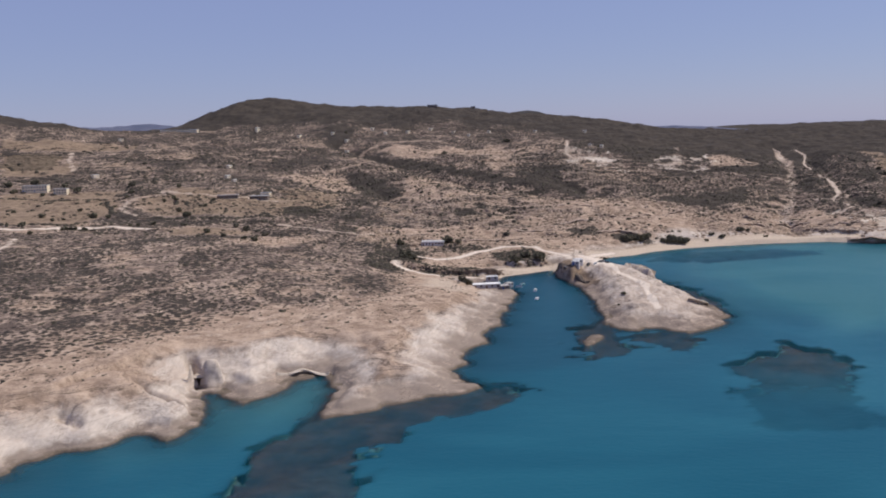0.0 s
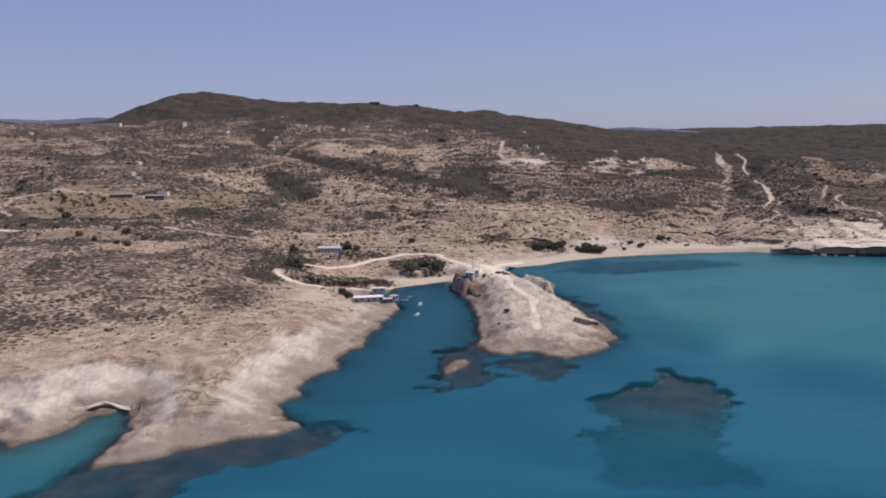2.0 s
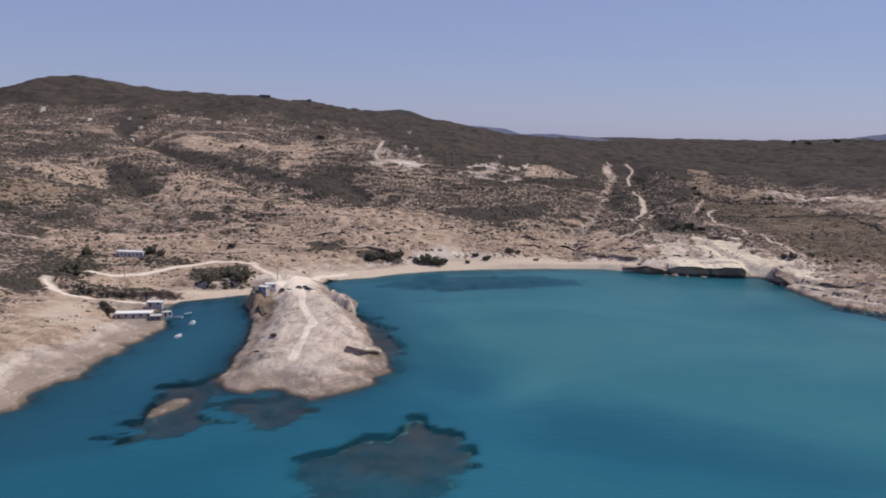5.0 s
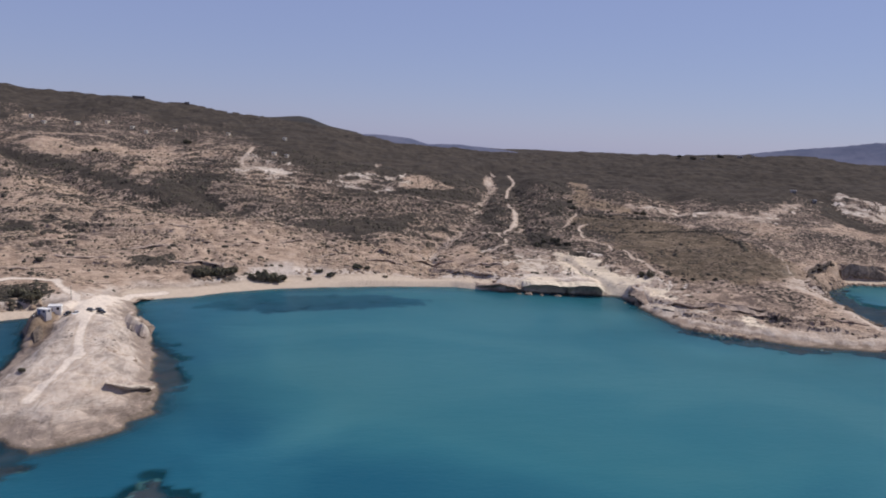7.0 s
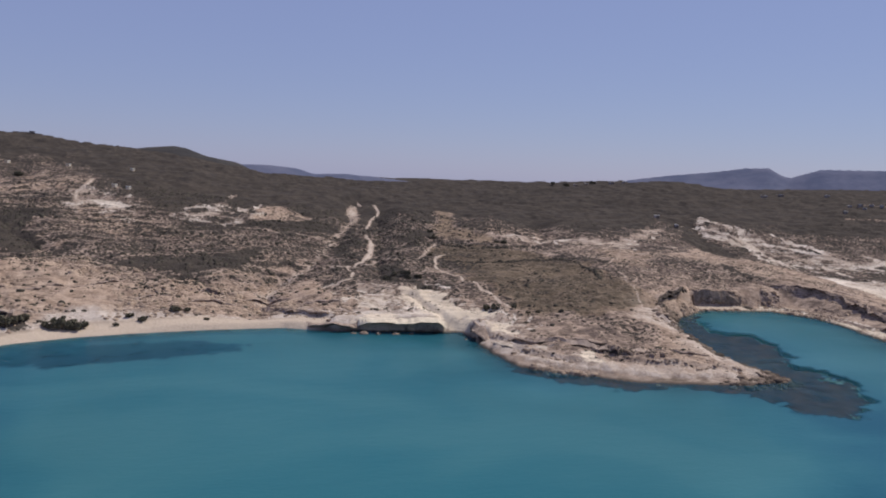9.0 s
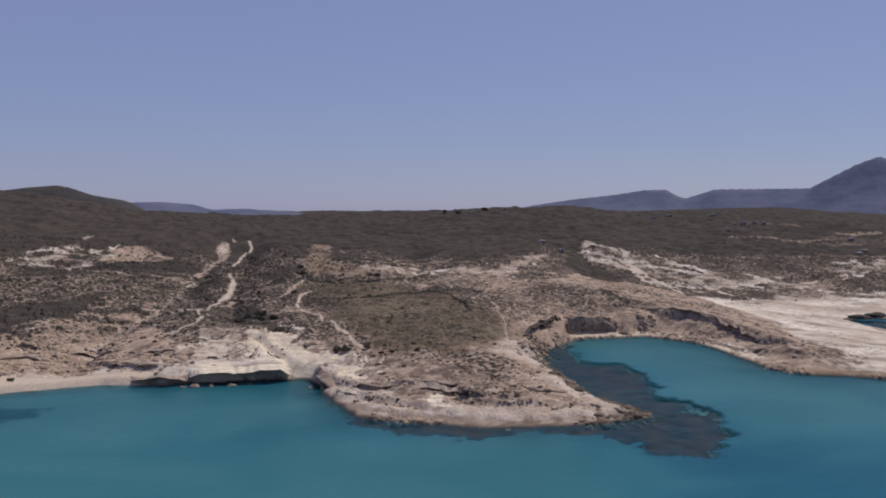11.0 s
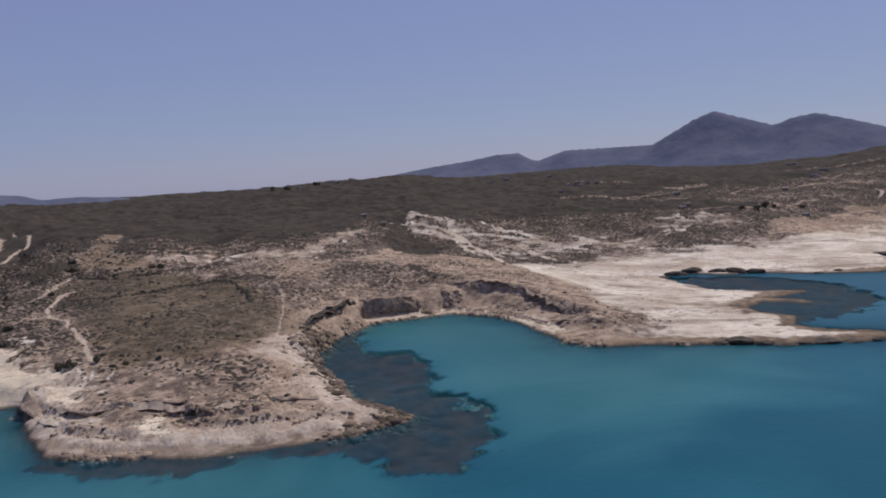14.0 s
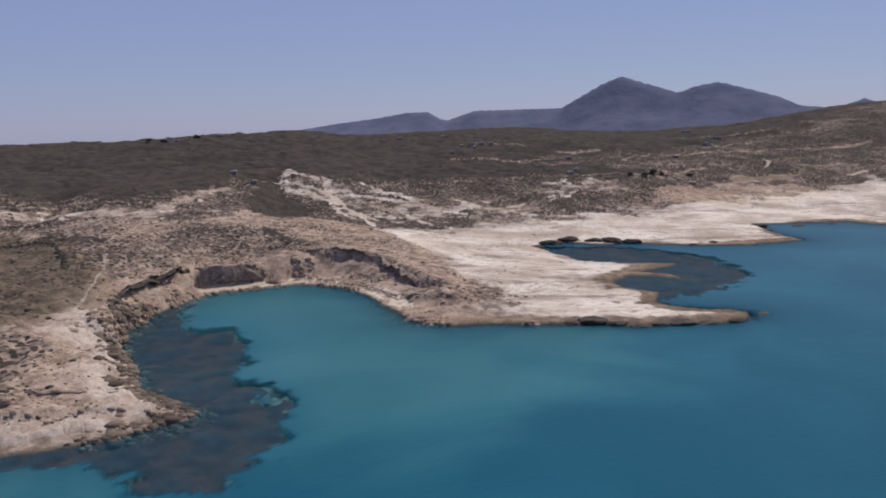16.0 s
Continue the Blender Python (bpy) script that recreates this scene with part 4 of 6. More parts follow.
    return n.done(colour, 0.95, n.bump(relief, 0.8, 0.8), 0.05)


def water_material():
    n = Nodes("sea_water")
    p = n.place()
    depth = n.attribute("depth").outputs["Fac"]
    drift = n.noise(n.stretch(p, (1.0, 1.1, 1)), 0.009, 3, 0.5, 0.9)
    swell = n.noise(n.stretch(p, (0.5, 1, 1)), 0.12, 4, 0.6)
    deep = n.mix(n.ramp(drift, 0.35, 0.68), (0.009, 0.082, 0.126), (0.014, 0.104, 0.152))
    mid = n.mix(n.ramp(drift, 0.33, 0.66), (0.027, 0.140, 0.174), (0.046, 0.167, 0.193))
    sandy = n.attribute("sandy").outputs["Fac"]
    deep = n.mix(n.ramp(sandy, -0.9, 0.0, 0.45, 0.0), deep, (0.006, 0.046, 0.078))
    body = n.mix(n.ramp(n.math("ADD", sandy, n.math("MULTIPLY", n.math("SUBTRACT", drift, 0.5), 0.9)), -0.05, 0.95), deep, mid)
    veil = n.math("SUBTRACT", 1.0, n.math("EXPONENT", n.math("MULTIPLY", n.math("MAXIMUM", depth, 0.0), -0.17)))
    ripple = n.math("ADD", n.noise(n.stretch(p, (0.7, 1.2, 1)), 0.55, 4, 0.6), n.math("MULTIPLY", swell, 1.5))
    n.done(body, 0.3, n.bump(ripple, 0.2, 0.5), 0.10)
    n.put(n.bsdf.inputs["IOR"], 1.33)
    lose = [n.math("EXPONENT", n.math("MULTIPLY", n.math("MAXIMUM", depth, 0.0), -k)) for k in (0.20, 0.085, 0.062)]
    c = n.tree.nodes.new("ShaderNodeCombineColor")
    for i in range(3):
        n.put(c.inputs[i], lose[i])
    clear = n.node("ShaderNodeBsdfTransparent", Color=c.outputs[0])
    both = n.tree.nodes.new("ShaderNodeMixShader")
    n.put(both.inputs[0], n.ramp(veil, 0.0, 1.0, 0.06, 1.0))
    n.put(both.inputs[1], clear.outputs[0])
    n.put(both.inputs[2], n.bsdf.outputs[0])
    n.put(n.out.inputs["Surface"], both.outputs[0])
    return n.mat


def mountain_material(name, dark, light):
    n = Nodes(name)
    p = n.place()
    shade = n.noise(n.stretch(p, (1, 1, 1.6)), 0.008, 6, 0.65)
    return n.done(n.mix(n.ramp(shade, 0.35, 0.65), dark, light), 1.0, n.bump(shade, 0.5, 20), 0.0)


GROUND, WATER = ground_material(), water_material()
# FAR carries the haze of distance, painted into its blue-grey base colour
FAR = mountain_material("hazed_mountain", (0.102, 0.114, 0.166), (0.136, 0.143, 0.196))
DARK_HILL = mountain_material("far_scrub", (0.060, 0.058, 0.058), (0.085, 0.078, 0.072))


# ---- ground, sea ----
def lines(*spans):
    """Grid lines: spans of (from, to, step at from, step at to)."""
    out = [spans[0][0]]
    for a, b, s0, s1 in spans:
        v = a
        while v < b - 1e-6:
            v += s0 + (s1 - s0) * (v - a) / (b - a)
            out.append(min(v, b))
    return np.array(sorted(set(np.round(out, 3))))


def sheet(name, xs, ys, z):
    """One mesh over the grid lines xs, ys with heights z[y, x]."""
    nx, ny = len(xs), len(ys)
    gx, gy = np.meshgrid(xs, ys)
    co = np.stack([gx, gy, z], -1).reshape(-1, 3).astype(np.float32)
    i = np.arange(nx * ny).reshape(ny, nx)
    quads = np.stack([i[:-1, :-1], i[:-1, 1:], i[1:, 1:], i[1:, :-1]], -1).reshape(-1, 4).astype(np.int32)
    me = bpy.data.meshes.new(name)
    me.vertices.add(len(co))
    me.vertices.foreach_set("co", co.ravel())
    me.loops.add(quads.size)
    me.loops.foreach_set("vertex_index", quads.ravel())
    me.polygons.add(len(quads))
    me.polygons.foreach_set("loop_start", np.arange(0, quads.size, 4, dtype=np.int32))
    me.polygons.foreach_set("use_smooth", np.ones(len(quads), bool))
    me.update()
    return me


def colour_layer(me, name, r, g, b, a):
    layer = me.attributes.new(name, "FLOAT_COLOR", "POINT")
    layer.data.foreach_set("color", np.stack([np.clip(v, 0, 1) for v in (r, g, b, a)], -1).astype(np.float32).ravel())


def cover(x, y, z, d, reef, riser):
    """Shares of the ground's kinds: tuff, tan soil, scrub, road; chalk, field, reef, sand."""
    soft = fractal(x, y, 40, 4, 0.55, 3.3)
    edge = d + 16 * soft
    east = smooth(280, 420, x)
    bay = smooth(520, 560, x) * (1 - smooth(690, 740, x - 0.2 * (y - 620)))
    tip = smooth(60, 75, x) * (1 - smooth(140, 150, x)) * (1 - smooth(600, 640, y))
    tip = np.maximum(tip, smooth(40, 60, x) * (1 - smooth(140, 150, x)) * (1 - smooth(575, 610, y)))
    rock = (1 - smooth(8, 46 - 14 * (1 - smooth(0, 40, x)), edge)) * (1 - 0.85 * bay) * (1 - 0.45 * east * (1 - bay) * (1 - smooth(690, 740, x)))
    rock = rock * (1 - tip) + tip * (0.56 + 0.16 * (1 - smooth(1, 12, edge)))
    shelf = smooth(722, 756, x - 0.30 * (y - 600) + 14 * soft) * (1 - smooth(-30, 60, y - 850 + 0.18 * (x - 850) + 50 * soft))
    shelf = np.maximum(shelf, 0.5 * shelf + 0.7 * smooth(640, 660, x) * (1 - smooth(13, 18, d + 4 * soft)))
    tan = np.maximum(0.78 * areas("tan", x, y, 6, 10, 24), 0.85 * smooth(12, 30, edge) * (1 - smooth(55, 105, edge)) * (1 - 0.5 * east))
    tan = np.maximum(tan, 0.9 * east * (1 - smooth(690, 740, x)) * (1 - smooth(16, 40, edge)))
    yellow = areas("yellow", x, y, 8, 10, 20)
    west = 1 - smooth(-170, -90, x)
    open_land = smooth(38 - 20 * np.maximum(east, west), 95 - 45 * np.maximum(east, west), edge + 25 * fractal(x, y, 110, 3, 0.5, 7.7))
    scrub = (0.74 + 0.03 * east * (1 - bay)) * open_land
    hill = smooth(1130, 1300, y - 230 * (1 - smooth(-80, 160, x)) * smooth(-900, -500, x) + 0.28 * np.abs(x - 250) + 150 * smooth(60, 260, x) + 190 * fractal(x, y, 210, 4, 0.6, 8.2))
    scrub = scrub * (1 - 0.45 * smooth(400, 440, x) * (1 - smooth(660, 690, y)) * (1 - smooth(540, 560, x)))
    scrub = np.maximum(scrub, 0.86 * smooth(800, 870, y + 30 * soft) * smooth(310, 360, x) * (1 - smooth(520, 620, x)))
    scrub = np.maximum(scrub, 0.98 * hill)
    scrub = np.maximum(scrub, 0.92 * smooth(900, 990, y - 0.10 * (x - 600) + 90 * fractal(x, y, 120, 4, 0.6, 2.6)) * smooth(420, 520, x) * (1 - smooth(720, 900, x) * (1 - smooth(980, 1060, y))))
    scrub = np.maximum(scrub, 0.66 * smooth(820, 900, y + 40 * soft) * smooth(700, 900, x))
    mixed = smooth(670, 720, x) * (1 - smooth(1020, 1120, y + 60 * soft))
    scrub = scrub * (1 - mixed) + np.minimum(scrub, 0.80) * mixed
    scrub = scrub + 0.13 * smooth(760, 900, y) * (1 - smooth(100, 260, x)) * smooth(0.3, 0.6, scrub) * (scrub < 0.84)
    # brown rock of the cove cliff, its shade put into the colour too
    crag = areas("crag", x, y, 2, 5, 8)
    rock = rock * (1 - 0.85 * crag)
    brown = np.maximum(areas("brown", x, y, 6, 10, 24), crag)
    scrub = scrub * (1 - 0.92 * brown)
    tan = np.maximum(tan, 0.45 * brown)
    dark = areas("scrub", x, y, 6, 9, 22)
    field = 0.62 * areas("field", x, y, 16, 30, 40)
    tread = (1 - smooth(0.05, 0.3, riser)) * smooth(60, 110, d) * (1 - hill)
    loose = fractal(x, y, 55, 4, 0.6, 1.9)
    scrub = np.where(d > 0, scrub * (1 - 0.30 * tread * smooth(-0.2, 0.2, loose)), scrub)
    scrub = np.maximum(scrub, np.where(d > 0, 0.95 * riser * smooth(-0.15, 0.25, fractal(x, y, 34, 3, 0.6, 3.1)), 0))
    tan = np.maximum(tan, np.where(d > 0, 0.75 * tread * smooth(0.0, 0.35, loose), 0))
    field = np.maximum(field, 0.36 * brown * (field < 0.3))
    scrub = scrub * (1 - 0.35 * smooth(0.3, 0.62, field)) * (1 - 0.62 * areas("tan", x, y, 6, 10, 24)) * (1 - 0.5 * yellow)
    scrub = np.maximum(scrub, np.maximum(0.92 * dark, strips("hedge", x, y)))
    cream = areas("cream", x, y, 6, 18, 13) * np.clip(1.2 + 0.8 * fractal(x, y, 9, 4, 0.65, 4.9), 0, 1.1)
    streak = strips("streak", x, y, 0.8) * (1.0 + 1.2 * fractal(x, y, 11, 4, 0.65, 9.9))
    crumble = areas("crumble", x, y, 5, 8, 12) * smooth(0.0, 0.16, fractal(x, y, 8, 3, 0.65, 3.7) + 0.05)
    veined = areas("veined", x, y, 6, 10, 14) * (0.16 + 0.75 * smooth(0.45, 0.85, ridged(0.45 * x, y, 22, 3, 4.2)) * smooth(-0.2, 0.25, fractal(x, y, 13, 3, 0.6, 6.4)))
    washed = (1 - smooth(8, 17, d + 7 * soft)) * (1 - smooth(575, 640, y - 0.15 * (x - 700))) * smooth(655, 675, x)
    shelf = shelf * (1 - areas("slope", x, y, 4, 9, 14)) * (1 - 0.9 * washed)
    rock, field = rock * (1 - 0.8 * washed), np.maximum(field, 0.34 * washed * (d > 0))
    white = np.maximum(np.maximum(0.92 * shelf, areas("chalk", x, y, 4, 6, 10) * (0.9 + 1.2 * fractal(x, y, 9, 3, 0.6, 2.2))), np.maximum(np.maximum(cream, streak), areas("fleck", x, y, 10, 14, 14) * np.clip(0.46 + 0.5 * fractal(x, y, 14, 3, 0.6, 7.2), 0, 0.65)))
    white = np.maximum(white, np.maximum(0.8 * crumble, np.clip(veined, 0, 0.85)))
    road = np.maximum(strips("road", x, y), areas("lot", x, y, 3, 7, 9))
    road = np.maximum(road, np.maximum(0.80 * strips("lane", x, y, 0.35), np.maximum(0.52 * strips("track", x, y, 0.8), 0.42 * strips("path", x, y, 1.2))))
    thicket, barren, slope = areas("thicket", x, y, 4, 11, 16), areas("bare", x, y, 7, 20, 20), areas("slope", x, y, 4, 9, 14)
    barren = barren * (1 - thicket)
    tan = np.maximum(tan, np.maximum(0.8 * barren, 0.55 * slope))
    scrub = np.maximum(scrub * (1 - 0.62 * barren) * (1 - 0.6 * slope), 0.97 * thicket)
    terrace = strips("terrace", x, y, 0.9)
    tan = np.maximum(tan, 0.55 * terrace)
    scrub = scrub * (1 - 0.6 * terrace)
    wash = strips("wash", x, y, 1.2) * (0.75 + 0.5 * fractal(x, y, 16, 3, 0.6, 5.5))
    rock, tan = np.maximum(rock, 0.5 * wash), np.maximum(tan, 0.7 * wash)
    scrub = scrub * (1 - 0.6 * smooth(0.1, 0.6, wash))
    hollow = fractal(x, y, 210, 4, 0.55, 11.3)
    back = smooth(110, 220, d) * smooth(640, 740, y) * (1 - field) * (1 - smooth(0.2, 0.5, white))
    scrub = np.maximum(scrub, (0.72 + 0.2 * smooth(560, 700, x)) * smooth(0.03, 0.15, hollow + 0.10 * fractal(x, y, 40, 3, 0.6, 1.3)) * back * (1 - terrace))
    knoll = smooth(0.02, 0.22, -hollow + 0.12 * fractal(x, y, 36, 3, 0.6, 6.3)) * back * (1 - hill)
    tan, scrub = np.maximum(tan, 0.25 * knoll * smooth(-150, 0, x)), scrub * (1 - 0.1 * knoll * (1 - thicket))
    tan = np.maximum(tan, smooth(0.1, 0.5, cream))
    sand = 0.75 * areas("sandy", x, y, 6, 12, 14)
    for pts, wide in ((BEACH_W, 11), (BEACH_E, 15), (BEACH_BAY, 4)):
        sand = np.maximum(sand, (1 - smooth(wide * 0.7, wide * 1.1, line_distance(x, y, pts) + 3 * soft)) * (z < 6))
    scrub = scrub * (1 - sand) * (1 - smooth(0.3, 0.8, white)) * (1 - road)
    rock = np.maximum(rock, 0.55 * smooth(0.1, 0.5, cream)) * (1 - sand)
    return rock, np.maximum(tan, yellow), scrub, road, white, np.where(field > yellow, field, 0), reef, sand


xs = lines((-4200, -1000, 220, 26), (-1000, -260, 9, 3), (-260, -180, 2.2, 1.4), (-180, -90, 1.1, 1.1), (-90, 140, 1.5, 1.5), (140, 330, 2.0, 2.0), (330, 560, 1.7, 1.7), (560, 940, 2.0, 2.2), (940, 1400, 2.2, 4.0), (1400, 2500, 5, 16), (2500, 4500, 30, 200))
ys = lines((-1500, 0, 250, 60), (0, 215, 30, 4), (215, 255, 1.6, 1.3), (255, 345, 1.15, 1.15), (345, 620, 1.6, 1.6), (620, 780, 1.8, 2.0), (780, 1250, 2.2, 5), (1250, 2000, 5, 10), (2000, 4900, 25, 220))
gx, gy = np.meshgrid(xs, ys)
gz, gd, greef, griser = height(gx, gy)
ground_mesh = sheet("ground", xs, ys, gz)
kinds = cover(gx, gy, gz, gd, greef, griser)
colour_layer(ground_mesh, "cover_a", *[k.ravel() for k in kinds[:4]])
colour_layer(ground_mesh, "cover_b", *[k.ravel() for k in kinds[4:]])
ground_mesh.materials.append(GROUND)
ground = tagged(new("ground", ground_mesh), "dry rocky coast with pale tuff shores, scrub and tan soil", "ground", kind="structure")

wx = lines((-4200, -400, 300, 20), (-400, -160, 5, 3), (-160, 1000, 3.0, 3.0), (1000, 1300, 3, 6), (1300, 4500, 20, 300))
wy = lines((-3500, -100, 300, 20), (-100, 200, 12, 5), (200, 780, 2.4, 2.6), (780, 1600, 30, 200))
qx, qy = np.meshgrid(wx, wy)
bed, _, _, bright = height(qx, qy)
water_mesh = sheet("sea", wx, wy, np.zeros_like(qx))
layer = water_mesh.attributes.new("depth", "FLOAT", "POINT")
layer.data.foreach_set("value", np.maximum(-bed, -1).astype(np.float32).ravel())
layer = water_mesh.attributes.new("sandy", "FLOAT", "POINT")
layer.data.foreach_set("value", np.where(bed < 0, bright, 0).astype(np.float32).ravel())
water_mesh.materials.append(WATER)
sea = tagged(new("water", water_mesh), "clear turquoise sea over sand and dark reefs", "sea", kind="structure")


def mountain(name, label, ridge, spread, step=45, mat=FAR):
    """A far range: a ridge line of x, y, z with flanks that fall off to both sides."""
    r = np.array(ridge, float)
    (ax, ay), (bx, by) = r[:, :2].min(0) - 2.2 * spread, r[:, :2].max(0) + 2.2 * spread
    mx, my = np.arange(ax, bx, step), np.arange(ay, by, step)
    x, y = np.meshgrid(mx, my)
    best, top = np.full(x.shape, 1e18), np.zeros(x.shape)
    for a, b in zip(r[:-1], r[1:]):
        u = b - a
        t = np.clip(((x - a[0]) * u[0] + (y - a[1]) * u[1]) / (u[0] ** 2 + u[1] ** 2), 0, 1)
        d = np.hypot(x - a[0] - t * u[0], y - a[1] - t * u[1])
        top = np.where(d < best, a[2] + t * u[2], top)
        best = np.minimum(best, d)
    fall = np.exp(-(best / spread) ** 1.3)
    z = top * fall + 22 * ridged(x, y, 240, 4, 1.1) * fall * (1 - fall) * 2 - 30 * (1 - fall)
    me = sheet(name, mx, my, z)
    me.materials.append(mat)
    return tagged(new(name, me), label, "mountain", kind="structure")


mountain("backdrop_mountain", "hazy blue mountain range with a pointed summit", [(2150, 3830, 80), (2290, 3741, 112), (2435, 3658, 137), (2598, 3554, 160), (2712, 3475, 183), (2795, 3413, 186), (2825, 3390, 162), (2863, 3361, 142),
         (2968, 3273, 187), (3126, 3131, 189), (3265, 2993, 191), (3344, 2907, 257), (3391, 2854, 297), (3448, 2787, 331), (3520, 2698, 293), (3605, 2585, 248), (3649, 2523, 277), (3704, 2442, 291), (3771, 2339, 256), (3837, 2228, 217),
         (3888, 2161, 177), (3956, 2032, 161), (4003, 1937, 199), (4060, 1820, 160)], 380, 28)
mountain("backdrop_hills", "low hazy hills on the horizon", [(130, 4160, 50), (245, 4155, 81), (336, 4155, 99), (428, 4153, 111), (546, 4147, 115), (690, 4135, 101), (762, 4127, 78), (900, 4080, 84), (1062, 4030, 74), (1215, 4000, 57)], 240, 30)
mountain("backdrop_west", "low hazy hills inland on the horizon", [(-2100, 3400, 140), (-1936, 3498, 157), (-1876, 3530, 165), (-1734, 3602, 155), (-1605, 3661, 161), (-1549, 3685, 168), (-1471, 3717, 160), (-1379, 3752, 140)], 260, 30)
mountain("backdrop_knoll", "dark scrubby knoll behind the ridge", [(-250, 3060, 110), (-47, 3070, 134), (71, 3070, 152), (160, 3065, 163), (195, 3062, 158), (262, 3060, 132), (354, 3060, 116)], 150, 18, DARK_HILL)


# ---- materials of the things ----
def plain(name, a, b, scale=1.5, rough=0.8, spec=0.2, relief=0.05, metal=0.0):
    """Two tones of one stuff, mottled at two sizes."""
    n = Nodes(name)
    p = n.local()
    v = n.math("ADD", n.math("MULTIPLY", n.noise(p, scale, 5, 0.6), 0.6), n.math("MULTIPLY", n.noise(p, scale * 7, 4, 0.6), 0.4))
    rnd = n.tree.nodes.new("ShaderNodeObjectInfo").outputs["Random"]
    c = n.mix(n.ramp(n.math("ADD", v, n.math("MULTIPLY", n.math("SUBTRACT", rnd, 0.5), 0.12)), 0.35, 0.65), a, b)
    return n.done(c, rough, n.bump(v, 0.4, relief), spec, metal)


def island_mottle(name, a, b, rough=0.9):
    n = Nodes(name)
    g = n.tree.nodes.new("ShaderNodeNewGeometry")
    v = n.math("ADD", n.math("MULTIPLY", g.outputs["Random Per Island"], 0.7), n.math("MULTIPLY", n.noise(g.outputs["Position"], 1.2, 3, 0.6), 0.3))
    return n.done(n.mix(v, a, b), rough, None, 0.05)


LIME = plain("whitewash", (0.74, 0.70, 0.64), (0.86, 0.82, 0.75), 0.6)
# whitewash warmed in colour to offset blue skylight on shaded walls
WARM_LIME = plain("warm_whitewash", (0.74, 0.62, 0.44), (0.84, 0.72, 0.53), 0.6)
PINK_WASH = plain("pale_plaster", (0.55, 0.50, 0.48), (0.66, 0.61, 0.58), 0.6)
PLASTER = plain("grey_plaster", (0.40, 0.37, 0.37), (0.52, 0.49, 0.48), 0.6)
STONE = plain("rubble_stone", (0.16, 0.13, 0.11), (0.30, 0.25, 0.21), 1.6, relief=0.2)
PALE_ROOF = plain("pale_roof", (0.40, 0.37, 0.34), (0.54, 0.51, 0.47), 0.5)
CONCRETE = plain("roof_concrete", (0.62, 0.60, 0.57), (0.78, 0.76, 0.73), 0.5)
BLUE = plain("blue_paint", (0.05, 0.09, 0.22), (0.07, 0.13, 0.30), 1.0, 0.5)
TEAL = plain("teal_paint", (0.04, 0.20, 0.24), (0.06, 0.27, 0.31), 1.0, 0.45)
BROWN = plain("brown_paint", (0.10, 0.055, 0.03), (0.16, 0.09, 0.05), 2.0, 0.6)
DARK_GLASS = plain("dark_glass", (0.015, 0.018, 0.022), (0.03, 0.034, 0.04), 1.0, 0.12, 0.5, 0.0)
HULL_WHITE = plain("white_boat_paint", (0.84, 0.83, 0.80), (0.90, 0.89, 0.86), 1.0, 0.35, 0.4, 0.01)
DECK_WOOD = plain("deck_wood", (0.22, 0.14, 0.08), (0.34, 0.23, 0.14), 3.0, 0.6)
BLACK_PAINT = plain("black_car_paint", (0.010, 0.010, 0.012), (0.018, 0.018, 0.020), 1.0, 0.25, 0.5, 0.0)
WHITE_PAINT = plain("white_car_paint", (0.72, 0.72, 0.72), (0.80, 0.80, 0.80), 1.0, 0.25, 0.5, 0.0)
GREY_PAINT = plain("grey_car_paint", (0.09, 0.095, 0.10), (0.13, 0.135, 0.14), 1.0, 0.3, 0.5, 0.0)
RUBBER = plain("tyre_rubber", (0.012, 0.012, 0.012), (0.022, 0.022, 0.022), 3.0, 0.85)
STEEL = plain("wheel_steel", (0.35, 0.35, 0.36), (0.5, 0.5, 0.51), 3.0, 0.4, 0.5, 0.0, 0.8)
POLE_WOOD = plain("pole_wood", (0.10, 0.075, 0.055), (0.18, 0.14, 0.10), 2.0, 0.9)
BARK = plain("bark", (0.09, 0.065, 0.045), (0.16, 0.12, 0.085), 3.0, 0.95)
LEAF = island_mottle("tamarisk_leaves", (0.085, 0.080, 0.058), (0.185, 0.165, 0.112))
DARK_RUBBLE = island_mottle("dark_rubble", (0.045, 0.036, 0.029), (0.25, 0.19, 0.145))
SHRUB = island_mottle("scrub_leaves", (0.040, 0.036, 0.030), (0.092, 0.080, 0.061))
CHALK_RUBBLE = island_mottle("pale_rubble", (0.20, 0.16, 0.13), (0.64, 0.57, 0.48))
BLUFF = island_mottle("tan_rubble", (0.16, 0.112, 0.083), (0.43, 0.33, 0.245))
ROCK = plain("brown_rock", (0.12, 0.090, 0.068), (0.34, 0.262, 0.20), 0.35, 0.95, 0.05, 0.25)
TAN_ROCK = plain("tan_rock", (0.20, 0.148, 0.115), (0.46, 0.36, 0.285), 0.4, 0.95, 0.05, 0.25)
CREAM_ROCK = plain("cream_rock", (0.50, 0.42, 0.31), (0.70, 0.61, 0.48), 0.3, 0.95, 0.05, 0.2)
# grey-brown rock with the shade of the cliffs put into its colour
SHADE_ROCK = plain("shaded_brown_rock", (0.045, 0.037, 0.031), (0.17, 0.135, 0.11), 0.5, 0.95, 0.05, 0.3)
PALE_ROCK = plain("pale_rock", (0.38, 0.31, 0.245), (0.58, 0.50, 0.41), 0.3, 0.95, 0.05, 0.2)
WET_ROCK = plain("dark_wet_rock", (0.035, 0.030, 0.026), (0.10, 0.078, 0.060), 0.4, 0.8, 0.15, 0.2)


